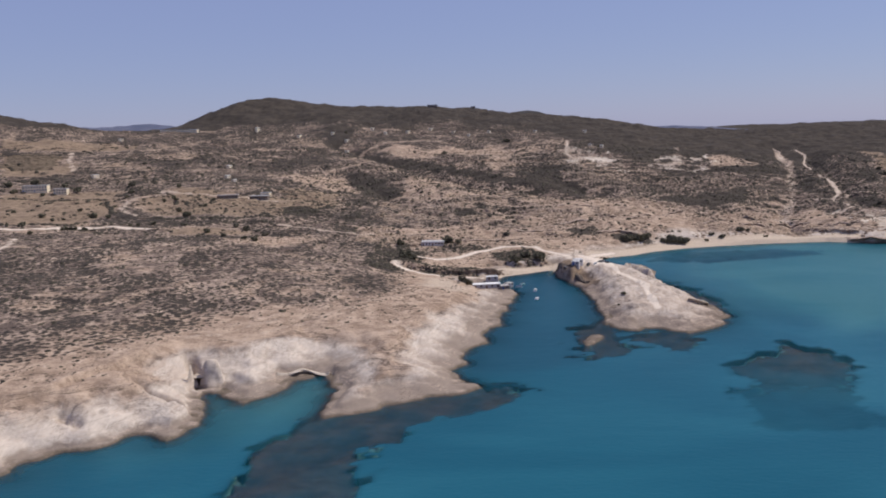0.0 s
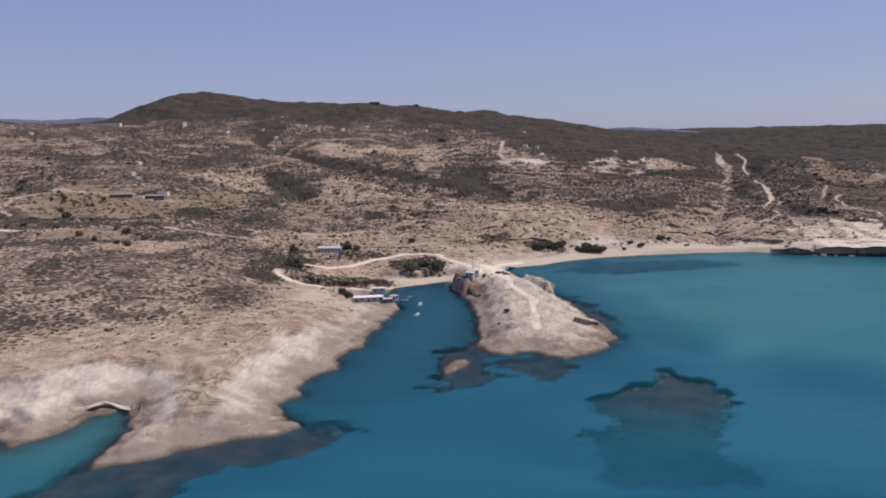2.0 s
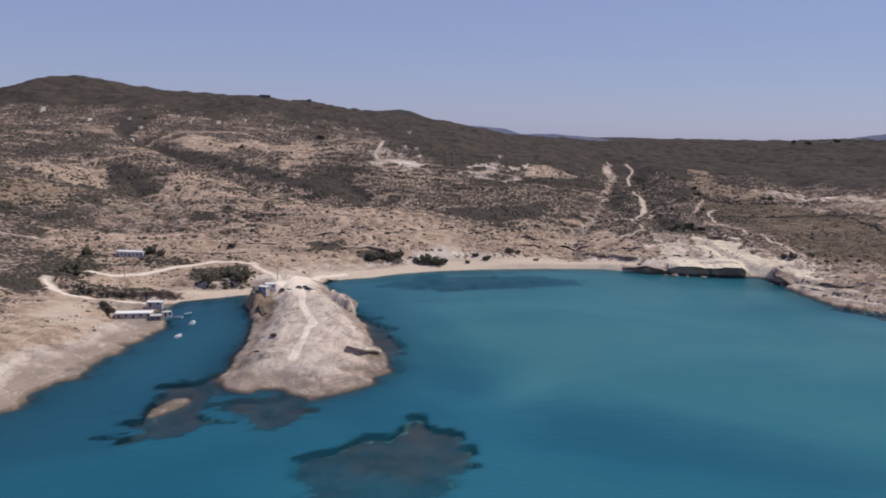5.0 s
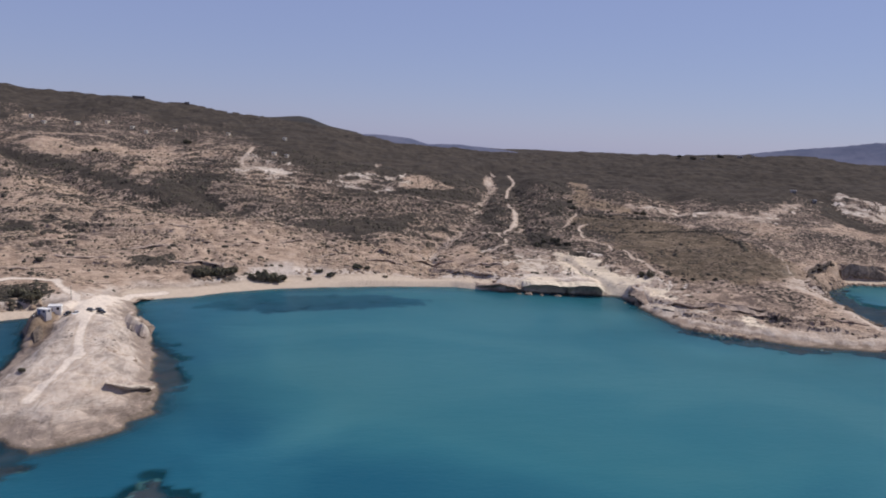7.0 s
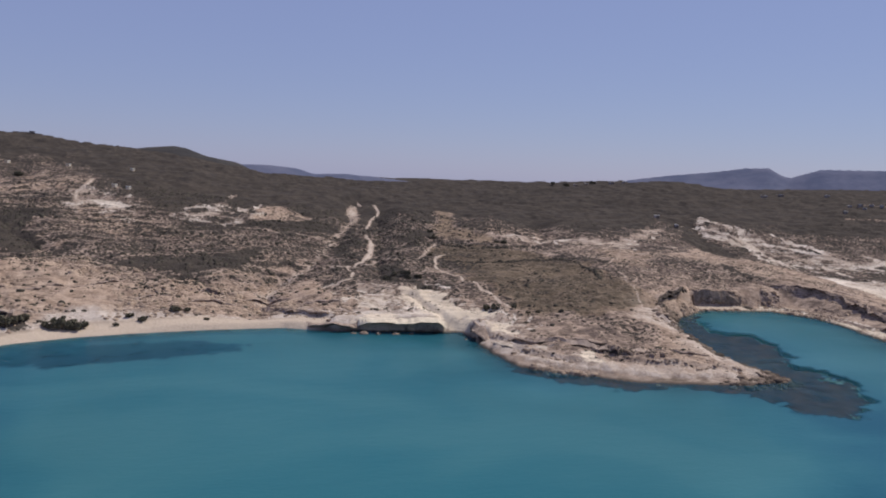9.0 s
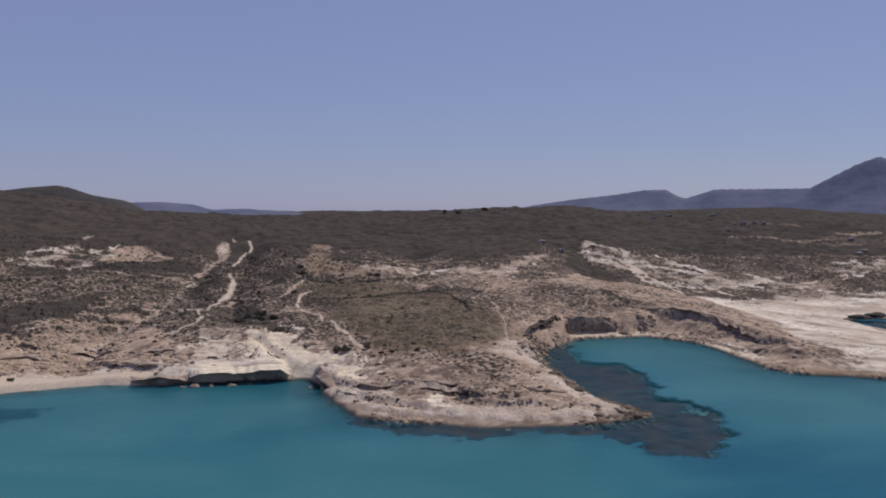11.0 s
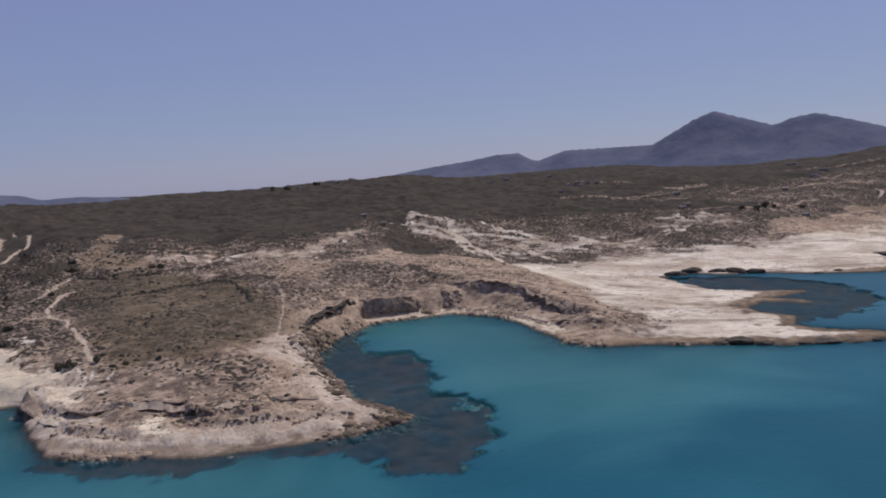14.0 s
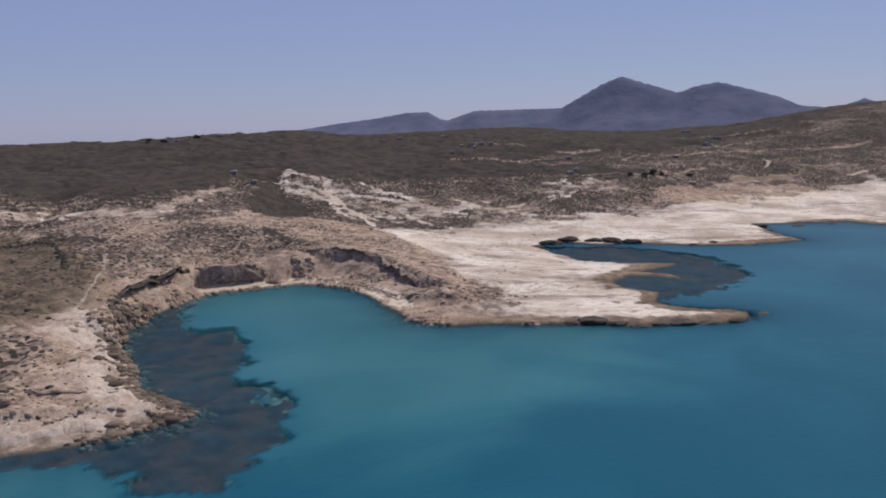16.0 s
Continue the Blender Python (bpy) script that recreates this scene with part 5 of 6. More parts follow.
# ---- mesh helpers ----
def part(name, bm, mat, parent=None, label=""):
    """Links a bmesh as one mesh object, under a thing or a part."""
    me = bpy.data.meshes.new(name)
    bm.normal_update()
    bm.to_mesh(me)
    bm.free()
    me.materials.append(mat)
    ob = new(name, me)
    if parent is not None:
        ob.parent = parent
    return tagged(ob, label)


def box(cx, cy, cz, lx, ly, lz, bevel=0.0, bm=None):
    """A block by its middle and lengths."""
    bm = bm or bmesh.new()
    made = bmesh.ops.create_cube(bm, size=1.0, matrix=Matrix.Translation((cx, cy, cz)) @ Matrix.Diagonal((lx, ly, lz, 1)))
    if bevel:
        bmesh.ops.bevel(bm, geom=list({e for v in made["verts"] for e in v.link_edges}), offset=bevel, segments=1, affect="EDGES")
    return bm


def rod(a, b, r, r2=None, sides=8, bm=None):
    bm = bm or bmesh.new()
    a, b = Vector(a), Vector(b)
    m = Matrix.Translation((a + b) / 2) @ (b - a).to_track_quat("Z", "Y").to_matrix().to_4x4()
    bmesh.ops.create_cone(bm, cap_ends=True, segments=sides, radius1=r, radius2=r if r2 is None else r2, depth=(b - a).length, matrix=m)
    return bm


def ground_at(x, y):
    """Height of the laid ground at a place."""
    i, j = np.clip(np.searchsorted(xs, x) - 1, 0, len(xs) - 2), np.clip(np.searchsorted(ys, y) - 1, 0, len(ys) - 2)
    u, v = (x - xs[i]) / (xs[i + 1] - xs[i]), (y - ys[j]) / (ys[j + 1] - ys[j])
    return (gz[j, i] * (1 - u) + gz[j, i + 1] * u) * (1 - v) + (gz[j + 1, i] * (1 - u) + gz[j + 1, i + 1] * u) * v


def base(name, label, category, group=""):
    return tagged(new(name), label, category, group)


# ---- houses ----
def house(name, label, x, y, turn, long, deep, tall, wall=LIME, roof=CONCRETE, doors=1, windows=3, shutters=BLUE, parapet=0.35, sink=1.0, storeys=1, group="", z=None):
    """A flat-roofed house: walls, roof slab with a parapet, doors and windows with panes and sills on the seaward front and one on an end."""
    thing = base(name, label, "house", group)
    part("wall", box(0, 0, tall / 2 - sink / 2, long, deep, tall + sink, 0.06), wall, thing)
    bm = box(0, 0, tall + 0.09, long + 0.3, deep + 0.3, 0.18, 0.03)
    part("roof", bm, roof, thing)
    for sx, sy, lx, ly in ((0, -deep / 2, long + 0.2, 0.25), (0, deep / 2, long + 0.2, 0.25), (-long / 2, 0, 0.25, deep - 0.3), (long / 2, 0, 0.25, deep - 0.3)):
        part("parapet", box(sx, sy, tall + 0.18 + parapet / 2, lx, ly, parapet, 0.04), roof, thing)
    cells = doors + windows
    for level in range(storeys):
        foot = level * tall / storeys
        for k in range(cells):
            cx = -long / 2 + long * (k + 0.5) / cells
            if k % max(1, cells // max(1, doors)) == 0 and k // max(1, cells // max(1, doors)) < doors and level == 0:
                d = part("door", box(cx, -deep / 2 - 0.03, foot + 1.05, 1.1, 0.08, 2.1, 0.02), shutters, thing)
                part("handle", box(cx + 0.4, -deep / 2 - 0.10, foot + 1.05, 0.06, 0.08, 0.16), STEEL, d)
            else:
                w = part("window", box(cx, -deep / 2 - 0.02, foot + 1.55, 1.2, 0.08, 1.2, 0.02), shutters, thing)
                part("pane", box(cx, -deep / 2 - 0.075, foot + 1.55, 0.95, 0.03, 0.95), DARK_GLASS, w)
                part("sill", box(cx, -deep / 2 - 0.10, foot + 0.92, 1.4, 0.2, 0.08), roof, w)
    w = part("window", box(long / 2 + 0.02, 0, 1.55, 0.08, 1.0, 1.1, 0.02), shutters, thing)
    part("pane", box(long / 2 + 0.075, 0, 1.55, 0.03, 0.8, 0.9), DARK_GLASS, w)
    thing.matrix_basis = pose(x, y, ground_at(x, y) if z is None else z, 0, 0, turn)
    return thing


# boat houses at the cove, the lower one long under a white roof
house("boat_house", "long low stone boat house under a thin white flat roof", -4.0, 523.0, 8, 18, 6, 2.6, PLASTER, CONCRETE, 2, 3, BROWN, 0.1, 3.0, z=1.0)
house("boat_house", "small grey boat house with a blue door at the quay", 8.0, 519.0, 8, 5.5, 5.0, 2.4, STONE, PALE_ROOF, 1, 1, BLUE, 0.15, 3.0, z=0.7)
house("boat_house", "small boat shed under a flat white roof above the quay", 0.0, 546.0, 4, 8, 4, 2.2, PLASTER, CONCRETE, 1, 1, BROWN, 0.1, 2.0, z=2.0)
house("boat_house", "low whitewashed boat house with brown doors at the landing", 11.0, 528.0, 30, 4.5, 4, 2.2, LIME, PALE_ROOF, 1, 1, BROWN, 0.15, 2.0, z=0.7)
# the house above the cove
house("country_house", "long pale plastered country house with dark windows on a terrace", -47.0, 659.0, -3, 18, 7, 3.0, PINK_WASH, CONCRETE, 2, 5, BROWN, 0.4, 3.0)
# stacked boat houses on the cliff of the promontory
house("cliff_house", "small whitewashed boat house built into the cliff", 54.0, 556.0, -60, 6, 5, 2.5, LIME, PALE_ROOF, 1, 1, BLUE, 0.25, 4.0, z=5.2)
house("cliff_house", "small grey boat house with a dark window on the cliff top", 60.0, 560.5, 6, 6.0, 5.0, 2.5, LIME, CONCRETE, 1, 1, BROWN, 0.25, 3.0)
house("cliff_house", "small pale boat house on the rim of the cliff", 57.5, 551.5, -20, 5, 4.0, 2.3, PLASTER, CONCRETE, 1, 1, BLUE, 0.25, 3.0)
house("cliff_house", "tiny whitewashed boat shed below the rim of the cliff", 54.5, 547.5, -65, 4, 3.6, 2.6, LIME, CONCRETE, 1, 1, TEAL, 0.2, 4.0, z=2.6)
house("cliff_house", "low whitewashed boat house at the foot of the cliff", 51.5, 562.5, -70, 5, 4.5, 3.0, LIME, CONCRETE, 1, 1, TEAL, 0.2, 3.0, z=1.4)

# farms and villas inland
house("farm_house", "long low stone farm house with dark windows among fields", -255, 784, 6, 20, 7, 2.8, STONE, PALE_ROOF, 2, 7, BROWN, 0.3, 2.5)
house("farm_house", "low stone farm house beside a levelled yard", -223, 782, -4, 18, 8, 2.8, STONE, PALE_ROOF, 2, 6, BROWN, 0.3, 2.5)
house("farm_house", "small pale upper wing of the farm house", -220, 793, -4, 9, 6, 3.6, WARM_LIME, PALE_ROOF, 1, 3, BLUE, 0.3, 2.5)
house("villa", "large two-storey whitish villa with blue windows among trees", -462, 810, 12, 24, 10, 5.8, WARM_LIME, PALE_ROOF, 2, 7, BLUE, 0.4, 2.5, 2)
house("villa", "whitish two-storey villa wing with blue windows", -434, 806, 12, 13, 9, 5.0, WARM_LIME, PALE_ROOF, 1, 4, BLUE, 0.4, 2.5, 2)
house("hilltop_house", "dark stone house standing alone on the ridge", -106, 1645, 4, 20, 10, 6.0, STONE, STONE, 2, 6, BROWN, 0.5, 4.0, 2)
house("hilltop_hut", "small dark stone hut on the ridge", -25, 1640, 10, 8, 8, 4.5, STONE, STONE, 1, 1, BROWN, 0.3, 3.0)
house("long_house", "long low white building below the hill", -500, 1320, 3, 60, 9, 3.4, WARM_LIME, LIME, 3, 6, PLASTER, 0.3, 3.0)
HILL_HOUSES = [(-298, 921, 5, 11, 4), (-282, 894, -8, 9, 3.5), (-296, 1290, 20, 20, 5.5), (-373, 1327, 0, 13, 5), (-185, 1333, 0, 8, 9), (-91, 1350, 6, 13, 5), (4, 1313, -5, 10, 5.5), (-53, 1322, 8, 9, 4.5), (-214, 1250, 0, 10, 4.5), (-200, 1165, 10, 9, 4), (-160, 1302, 0, 8, 4)]
UPPER_HOUSES = [(-127, 1333, -6, 14, 4), (-245, 1303, 0, 9, 5), (-28, 1285, 4, 8, 4), (76, 1299, 0, 9, 4), (152, 1288, -9, 9, 4), (-317, 990, 12, 14, 3.5), (-441, 897, 0, 14, 4.5), (-368, 1312, 0, 16, 5), (-519, 1143, -10, 12, 4.5), (143, 1150, 6, 10, 3.6), (158, 1143, 0, 8, 3.6)]
for hx, hy, turn, long, tall in HILL_HOUSES + UPPER_HOUSES:
    house("white_house", "small whitewashed island house on the terraced hillside", hx, hy, turn + 58, long * 0.5, 4.0, 1.9 + 0.2 * tall, WARM_LIME, LIME, 1, 1, PLASTER, 0.3, 3.0, group="houses on the hillside")
# white houses, walls darkened so blue skylight on shaded fronts doesn't show
for hx, hy, turn, long, tall in ((809, 1118, -30, 12, 4.5), (819, 1086, -30, 8, 4), (1174, 1185, -30, 9, 5), (1289, 1063, -36, 12, 5), (1179, 955, -34, 11, 4), (1197, 962, -34, 8, 3.6), (1782, 1222, -40, 26, 7), (1630, 1073, -40, 14, 5),
                                 (1698, 1098, -44, 24, 6), (1296, 860, -40, 12, 4), (1606, 1050, -40, 12, 5), (1318, 1385, -36, 16, 6), (1210, 1420, -30, 18, 7), (1240, 1412, -30, 14, 6), (1437, 990, -40, 9, 4), (905, 1562, -25, 14, 7), (930, 1568, -25, 10, 6), (1256, 1264, -35, 10, 5), (1270, 1257, -30, 12, 6), (1286, 1250, -35, 10, 5), (1300, 1243, -40, 9, 5), (1263, 1240, -30, 9, 4), (985, 1572, -25, 16, 6), (1010, 1570, -25, 12, 5)):
    house("white_house", "small white-roofed house with darkened walls on the scrubby plain", hx, hy, turn, long * 0.6, 6.0, 1.9 + 0.2 * tall, STONE, LIME, 1, 1, PLASTER, 0.3, 3.0, group="houses on the eastern plain")


# ---- boats ----
def boat(label, x, y, turn, long, beam, paint, trim, cabin=True):
    """An open fishing boat: a hull lofted from stem to stern, rail, deck, thwarts and a small cabin."""
    thing = base("fishing_boat", label, "boat", "boats moored in the cove")
    bm = bmesh.new()
    rows, n = [], 11
    for i in range(n):
        t = i / (n - 1)
        w = beam / 2 * (math.sin(math.pi * min(1, 0.18 + 0.62 * t)) ** 0.8 if t < 0.97 else 0.86) * (1 if t > 0.02 else 0.25)
        sheer = 0.75 + 0.45 * (1 - t) ** 2 + 0.1 * t
        xx = -long / 2 + long * t
        rows.append([bm.verts.new(v) for v in ((xx, -w, sheer), (xx, -w * 0.88, 0.15), (xx, -w * 0.35, -0.3), (xx, 0, -0.42), (xx, w * 0.35, -0.3), (xx, w * 0.88, 0.15), (xx, w, sheer))])
    for a, b in zip(rows[:-1], rows[1:]):
        for k in range(6):
            bm.faces.new((a[k], a[k + 1], b[k + 1], b[k]))
    bm.faces.new(rows[0]), bm.faces.new(rows[-1][::-1])
    hull = part("hull", bm, paint, thing)
    bm = bmesh.new()
    for sgn in (-1, 1):
        pts = []
        for i in range(n):
            t = i / (n - 1)
            w = beam / 2 * (math.sin(math.pi * min(1, 0.18 + 0.62 * t)) ** 0.8 if t < 0.97 else 0.86) * (1 if t > 0.02 else 0.25)
            pts.append((-long / 2 + long * t, sgn * w, 0.78 + 0.45 * (1 - t) ** 2 + 0.1 * t))
        for a, b in zip(pts[:-1], pts[1:]):
            rod(a, b, 0.06, None, 6, bm)
    part("rail", bm, trim, hull)
    part("deck", box(0.0, 0, 0.52, long * 0.80, beam * 0.62, 0.06), HULL_WHITE, thing)
    part("foredeck", box(-long * 0.33, 0, 0.86, long * 0.24, beam * 0.55, 0.06, 0.02), paint, thing)
    for tx in (0.12, 0.33):
        part("thwart", box(long * tx, 0, 0.72, 0.3, beam * 0.74, 0.06), DECK_WOOD, thing)
    if cabin:
        c = part("cabin", box(-long * 0.08, 0, 1.05, long * 0.24, beam * 0.5, 1.05, 0.08), HULL_WHITE, thing)
        part("windscreen", box(-long * 0.205, 0, 1.28, 0.04, beam * 0.42, 0.4), DARK_GLASS, c)
        part("mast", rod((0.05, 0, 1.5), (0.05, 0, 2.9), 0.04), POLE_WOOD, thing)
    thing.matrix_basis = pose(x, y, 0.0, 0, 0, turn)
    return thing


boat("white fishing boat with a small cabin moored in the cove", 27.5, 514, 262, 5.6, 2.3, HULL_WHITE, TEAL)
boat("small open white rowing boat moored in the cove", 27, 488, 248, 4.6, 2.0, HULL_WHITE, BLUE, False)
boat("small teal rowing boat moored near the quay", 20.5, 534, 230, 4.2, 1.8, TEAL, HULL_WHITE, False)
boat("white fishing boat tied up at the landing", 17.5, 527, 170, 4.6, 1.9, HULL_WHITE, BLUE, False)


# ---- cars ----
def car(label, x, y, turn, paint, long=4.3, tall=1.55):
    thing = base("parked_car", label, "car", "cars parked on the promontory")
    bm = bmesh.new()
    prof = ((-0.5, 0.35), (-0.5, 0.78), (-0.30, 0.92), (0.44, 0.95), (0.5, 0.80), (0.5, 0.35))
    for sgn in (-1, 1):
        for a, z in prof:
            bm.verts.new((a * long, sgn * 0.88, z))
    v = list(bm.verts)
    bm.faces.new(v[:6]), bm.faces.new(v[6:][::-1])
    for k in range(6):
        bm.faces.new((v[k], v[(k + 1) % 6], v[6 + (k + 1) % 6], v[6 + k])[::-1])
    bmesh.ops.recalc_face_normals(bm, faces=bm.faces)
    bmesh.ops.bevel(bm, geom=list(bm.edges), offset=0.06, segments=2, affect="EDGES")
    body = part("body", bm, paint, thing)
    bm = bmesh.new()
    for sgn in (-1, 1):
        for a, z, w in ((-0.26, 0.93, 0.80), (-0.12, tall - 0.05, 0.66), (0.32, tall - 0.05, 0.66), (0.45, 0.93, 0.80)):
            bm.verts.new((a * long, sgn * w, z))
    v = list(bm.verts)
    bm.faces.new(v[:4]), bm.faces.new(v[4:][::-1])
    for k in range(4):
        bm.faces.new((v[k], v[(k + 1) % 4], v[4 + (k + 1) % 4], v[4 + k])[::-1])
    bmesh.ops.recalc_face_normals(bm, faces=bm.faces)
    part("windows", bm, DARK_GLASS, thing)
    part("roof", box(0.10 * long, 0, tall, 0.42 * long, 1.32, 0.07, 0.03), paint, thing)
    for a in (-0.31, 0.31):
        for sgn in (-1, 1):
            w = part("wheel", rod((a * long, sgn * 0.72, 0.33), (a * long, sgn * 0.92, 0.33), 0.33, None, 16), RUBBER, thing)
            part("rim", rod((a * long, sgn * 0.915, 0.33), (a * long, sgn * 0.935, 0.33), 0.20, None, 12), STEEL, w)
    for sgn in (-1, 1):
        part("headlight", box(-0.5 * long, sgn * 0.62, 0.68, 0.06, 0.34, 0.16, 0.02), HULL_WHITE, thing)
        part("tail_light", box(0.5 * long, sgn * 0.66, 0.74, 0.06, 0.26, 0.18, 0.02), BROWN, thing)
    part("bumper", box(-0.5 * long, 0, 0.42, 0.14, 1.6, 0.18, 0.04), RUBBER, body)
    thing.matrix_basis = pose(x, y, ground_at(x, y) + 0.02, 0, 0, turn)
    return thing


car("black off-road car parked on the pale dusty lot", 66.5, 557, 70, BLACK_PAINT, 4.6, 1.8)
car("white hatchback parked beside the black car", 71, 554, 70, WHITE_PAINT, 4.0)
car("dark grey car parked by the low bank", 76, 562, 150, GREY_PAINT)
car("black estate car parked by the low bank", 81, 562, 165, BLACK_PAINT, 4.5)
car("dark grey hatchback parked at the edge of the lot", 79, 567, 160, GREY_PAINT, 4.0)


def pole(x, y, tall):
    thing = base("utility_pole", "slim wooden utility pole with a cross arm beside the track", "pole", "poles along the track")
    part("post", rod((0, 0, -0.6), (0, 0, tall), 0.16, 0.10, 10), POLE_WOOD, thing)
    part("cross_arm", box(0, 0, tall - 0.6, 1.8, 0.12, 0.12), POLE_WOOD, thing)
    for k in (-0.75, 0.0, 0.75):
        part("insulator", rod((k, 0, tall - 0.54), (k, 0, tall - 0.30), 0.05, 0.03, 6), HULL_WHITE, thing)
    thing.matrix_basis = pose(x, y, ground_at(x, y), 0, 0, 25)


for px, py, tall in ((-33, 600, 7.5), (60, 588, 7.5)):
    pole(px, py, tall)


# ---- trees and bushes ----
def crown_mesh(seed, leaves=420):
    """Leaf clumps round a few lobes, unit size, open and uneven."""
    rng = np.random.RandomState(seed)
    bm = bmesh.new()
    lobes = [(rng.uniform(-0.62, 0.62), rng.uniform(-0.62, 0.62), rng.uniform(0.25, 0.66), rng.uniform(0.26, 0.46)) for _ in range(7)] + [(0, 0, 0.5, 0.5)]
    for _ in range(leaves):
        cx, cy, cz, r = lobes[rng.randint(len(lobes))]
        d = rng.normal(size=3)
        d /= np.linalg.norm(d)
        q = np.array((cx, cy, cz)) + d * r * rng.uniform(0.72, 1.05) * (1, 1, 0.8)
        if q[2] < 0.05:
            continue
        a = np.cross(d, rng.normal(size=3))
        a /= np.linalg.norm(a)
        b = np.cross(d, a)
        k = rng.uniform(0.07, 0.15)
        v = [bm.verts.new(q + k * (ca * a + cb * b) + d * k * cd) for ca, cb, cd in ((-1, -0.6, -0.3), (0.9, -0.8, 0.2), (1, 0.7, -0.4), (-0.7, 0.9, 0.3))]
        bm.faces.new(v)
    return bm


def trunk_mesh(seed):
    rng = np.random.RandomState(seed)
    bm = rod((0, 0, -0.25), (0.03, 0.02, 0.35), 0.07, 0.045, 7)
    for k in range(5):
        a = k * 1.26 + rng.uniform(0, 0.5)
        rod((0.02, 0.02, 0.14 + 0.04 * k), (0.42 * math.cos(a), 0.42 * math.sin(a), 0.45 + 0.06 * k), 0.035, 0.012, 5, bm)
    return bm


def tree_kind(seed):
    thing = base("tamarisk", "dark green tamarisk bush on dry ground", "tree", "tamarisks and bushes")
    part("trunk", trunk_mesh(seed), BARK, thing)
    part("crown", crown_mesh(seed), LEAF, thing)
    return thing


BUSH_BEACH = [(112, 683, 5), (118, 684, 6), (125, 686, 5.5), (131, 690, 5), (148, 690, 5.5), (155, 690, 7), (162, 691, 6.5), (167, 695, 4), (191, 708, 3.0), (199, 704, 3.4), (218, 717, 4.0), (225, 718, 3.0), (237, 708, 2.2), (184, 697, 2.2), (134, 696, 4)]
BUSH_COVE = [(34, 603, 6), (38, 607, 5), (17, 595, 5), (26, 612, 5), (-16, 521, 4.5), (-20, 525, 3.5), (-74, 652, 5), (-35, 661, 5), (-27, 656, 4.5), (-64, 605, 5.5), (-65, 595, 5), (-58, 590, 4), (75, 463, 1.9), (70, 449, 1.1)]
BUSH_EAST = [(422, 681, 5), (418, 684, 3.6), (434, 676, 3.8), (440, 664, 2.4), (462, 660, 3), (446, 662, 2.2), (404, 812, 5), (396, 822, 6), (388, 830, 5), (380, 820, 5), (394, 806, 4.5), (470, 1010, 5), (466, 985, 4.5), (440, 905, 3.4), (531, 948, 5), (524, 952, 4)]
BUSH_WEST = [(-430, 712, 5), (-391, 688, 6), (-369, 666, 5), (-365, 676, 4), (-369, 714, 5), (-345, 689, 8), (-329, 681, 7), (-376, 842, 7), (-358, 789, 5), (-314, 773, 4), (-307, 778, 6), (-303, 774, 5), (-263, 740, 5), (-278, 715, 6),
             (-263, 692, 8), (-396, 644, 5), (-376, 631, 6), (-356, 606, 5), (-339, 627, 7), (-332, 627, 6), (-321, 624, 5), (-293, 645, 4), (-288, 647, 4.5), (-277, 653, 5)]
BUSH_TERRACE = [(-248, 643, 5), (-223, 626, 6), (-204, 608, 5), (-200, 654, 7), (-188, 606, 5), (-178, 601, 6), (-210, 658, 5), (-351, 744, 4), (-365, 815, 6), (-264, 766, 4), (-240, 752, 3.5), (-181, 639, 5), (-483, 846, 8), (-498, 823, 9),
                (-449, 843, 8), (-326, 844, 6), (-420, 812, 8), (-480, 800, 7), (-448, 796, 6), (1245, 916, 6), (1263, 907, 6.5), (1277, 907, 8), (1287, 900, 5), (1340, 896, 5), (886, 1562, 8), (945, 1572, 8), (868, 1580, 7), (-225, 1310, 8), (-60, 1150, 6), (30, 1240, 7)]
KINDS = [tree_kind(11 + k) for k in range(4)]
rng = np.random.RandomState(5)
for k, (bx, by, size) in enumerate(BUSH_BEACH + BUSH_COVE + BUSH_EAST + BUSH_WEST + BUSH_TERRACE):
    m = pose(bx, by, ground_at(bx, by) - 0.1, 0, 0, rng.uniform(0, 360)) 
    grow = 0.72 if bx < -100 else 1.0 if by > 740 or bx > 300 else 1.2
    scale_to = (size * 0.72 * grow, size * 0.72 * grow, size * rng.uniform(0.80, 1.05) * grow)
    if k < len(KINDS):
        t = KINDS[k]
        t.matrix_basis = m @ Matrix.Diagonal((*scale_to, 1))
    else:
        t = copy_thing(KINDS[k % len(KINDS)], m)
        t.scale = scale_to


# ---- scrub, stones ----
def lump(rng, rings=3, sides=7, flat=0.7):
    """A rough closed lump of unit size, as points and triangles."""
    pts = [(0, 0, 1.0 * flat)]
    for r in range(1, rings):
        a = math.pi / 2 * r / (rings - 1)
        for k in range(sides):
            w = 2 * math.pi * (k + 0.5 * (r % 2)) / sides
            f = rng.uniform(0.72, 1.18)
            pts.append((f * math.sin(a) * math.cos(w), f * math.sin(a) * math.sin(w), f * flat * math.cos(a) - 0.25 * (r == rings - 1)))
    tri = [(0, 1 + k, 1 + (k + 1) % sides) for k in range(sides)]
    for r in range(1, rings - 1):
        o, q = 1 + (r - 1) * sides, 1 + r * sides
        for k in range(sides):
            tri += [(o + k, q + k, q + (k + 1) % sides), (o + k, q + (k + 1) % sides, o + (k + 1) % sides)]
    return np.array(pts), np.array(tri)


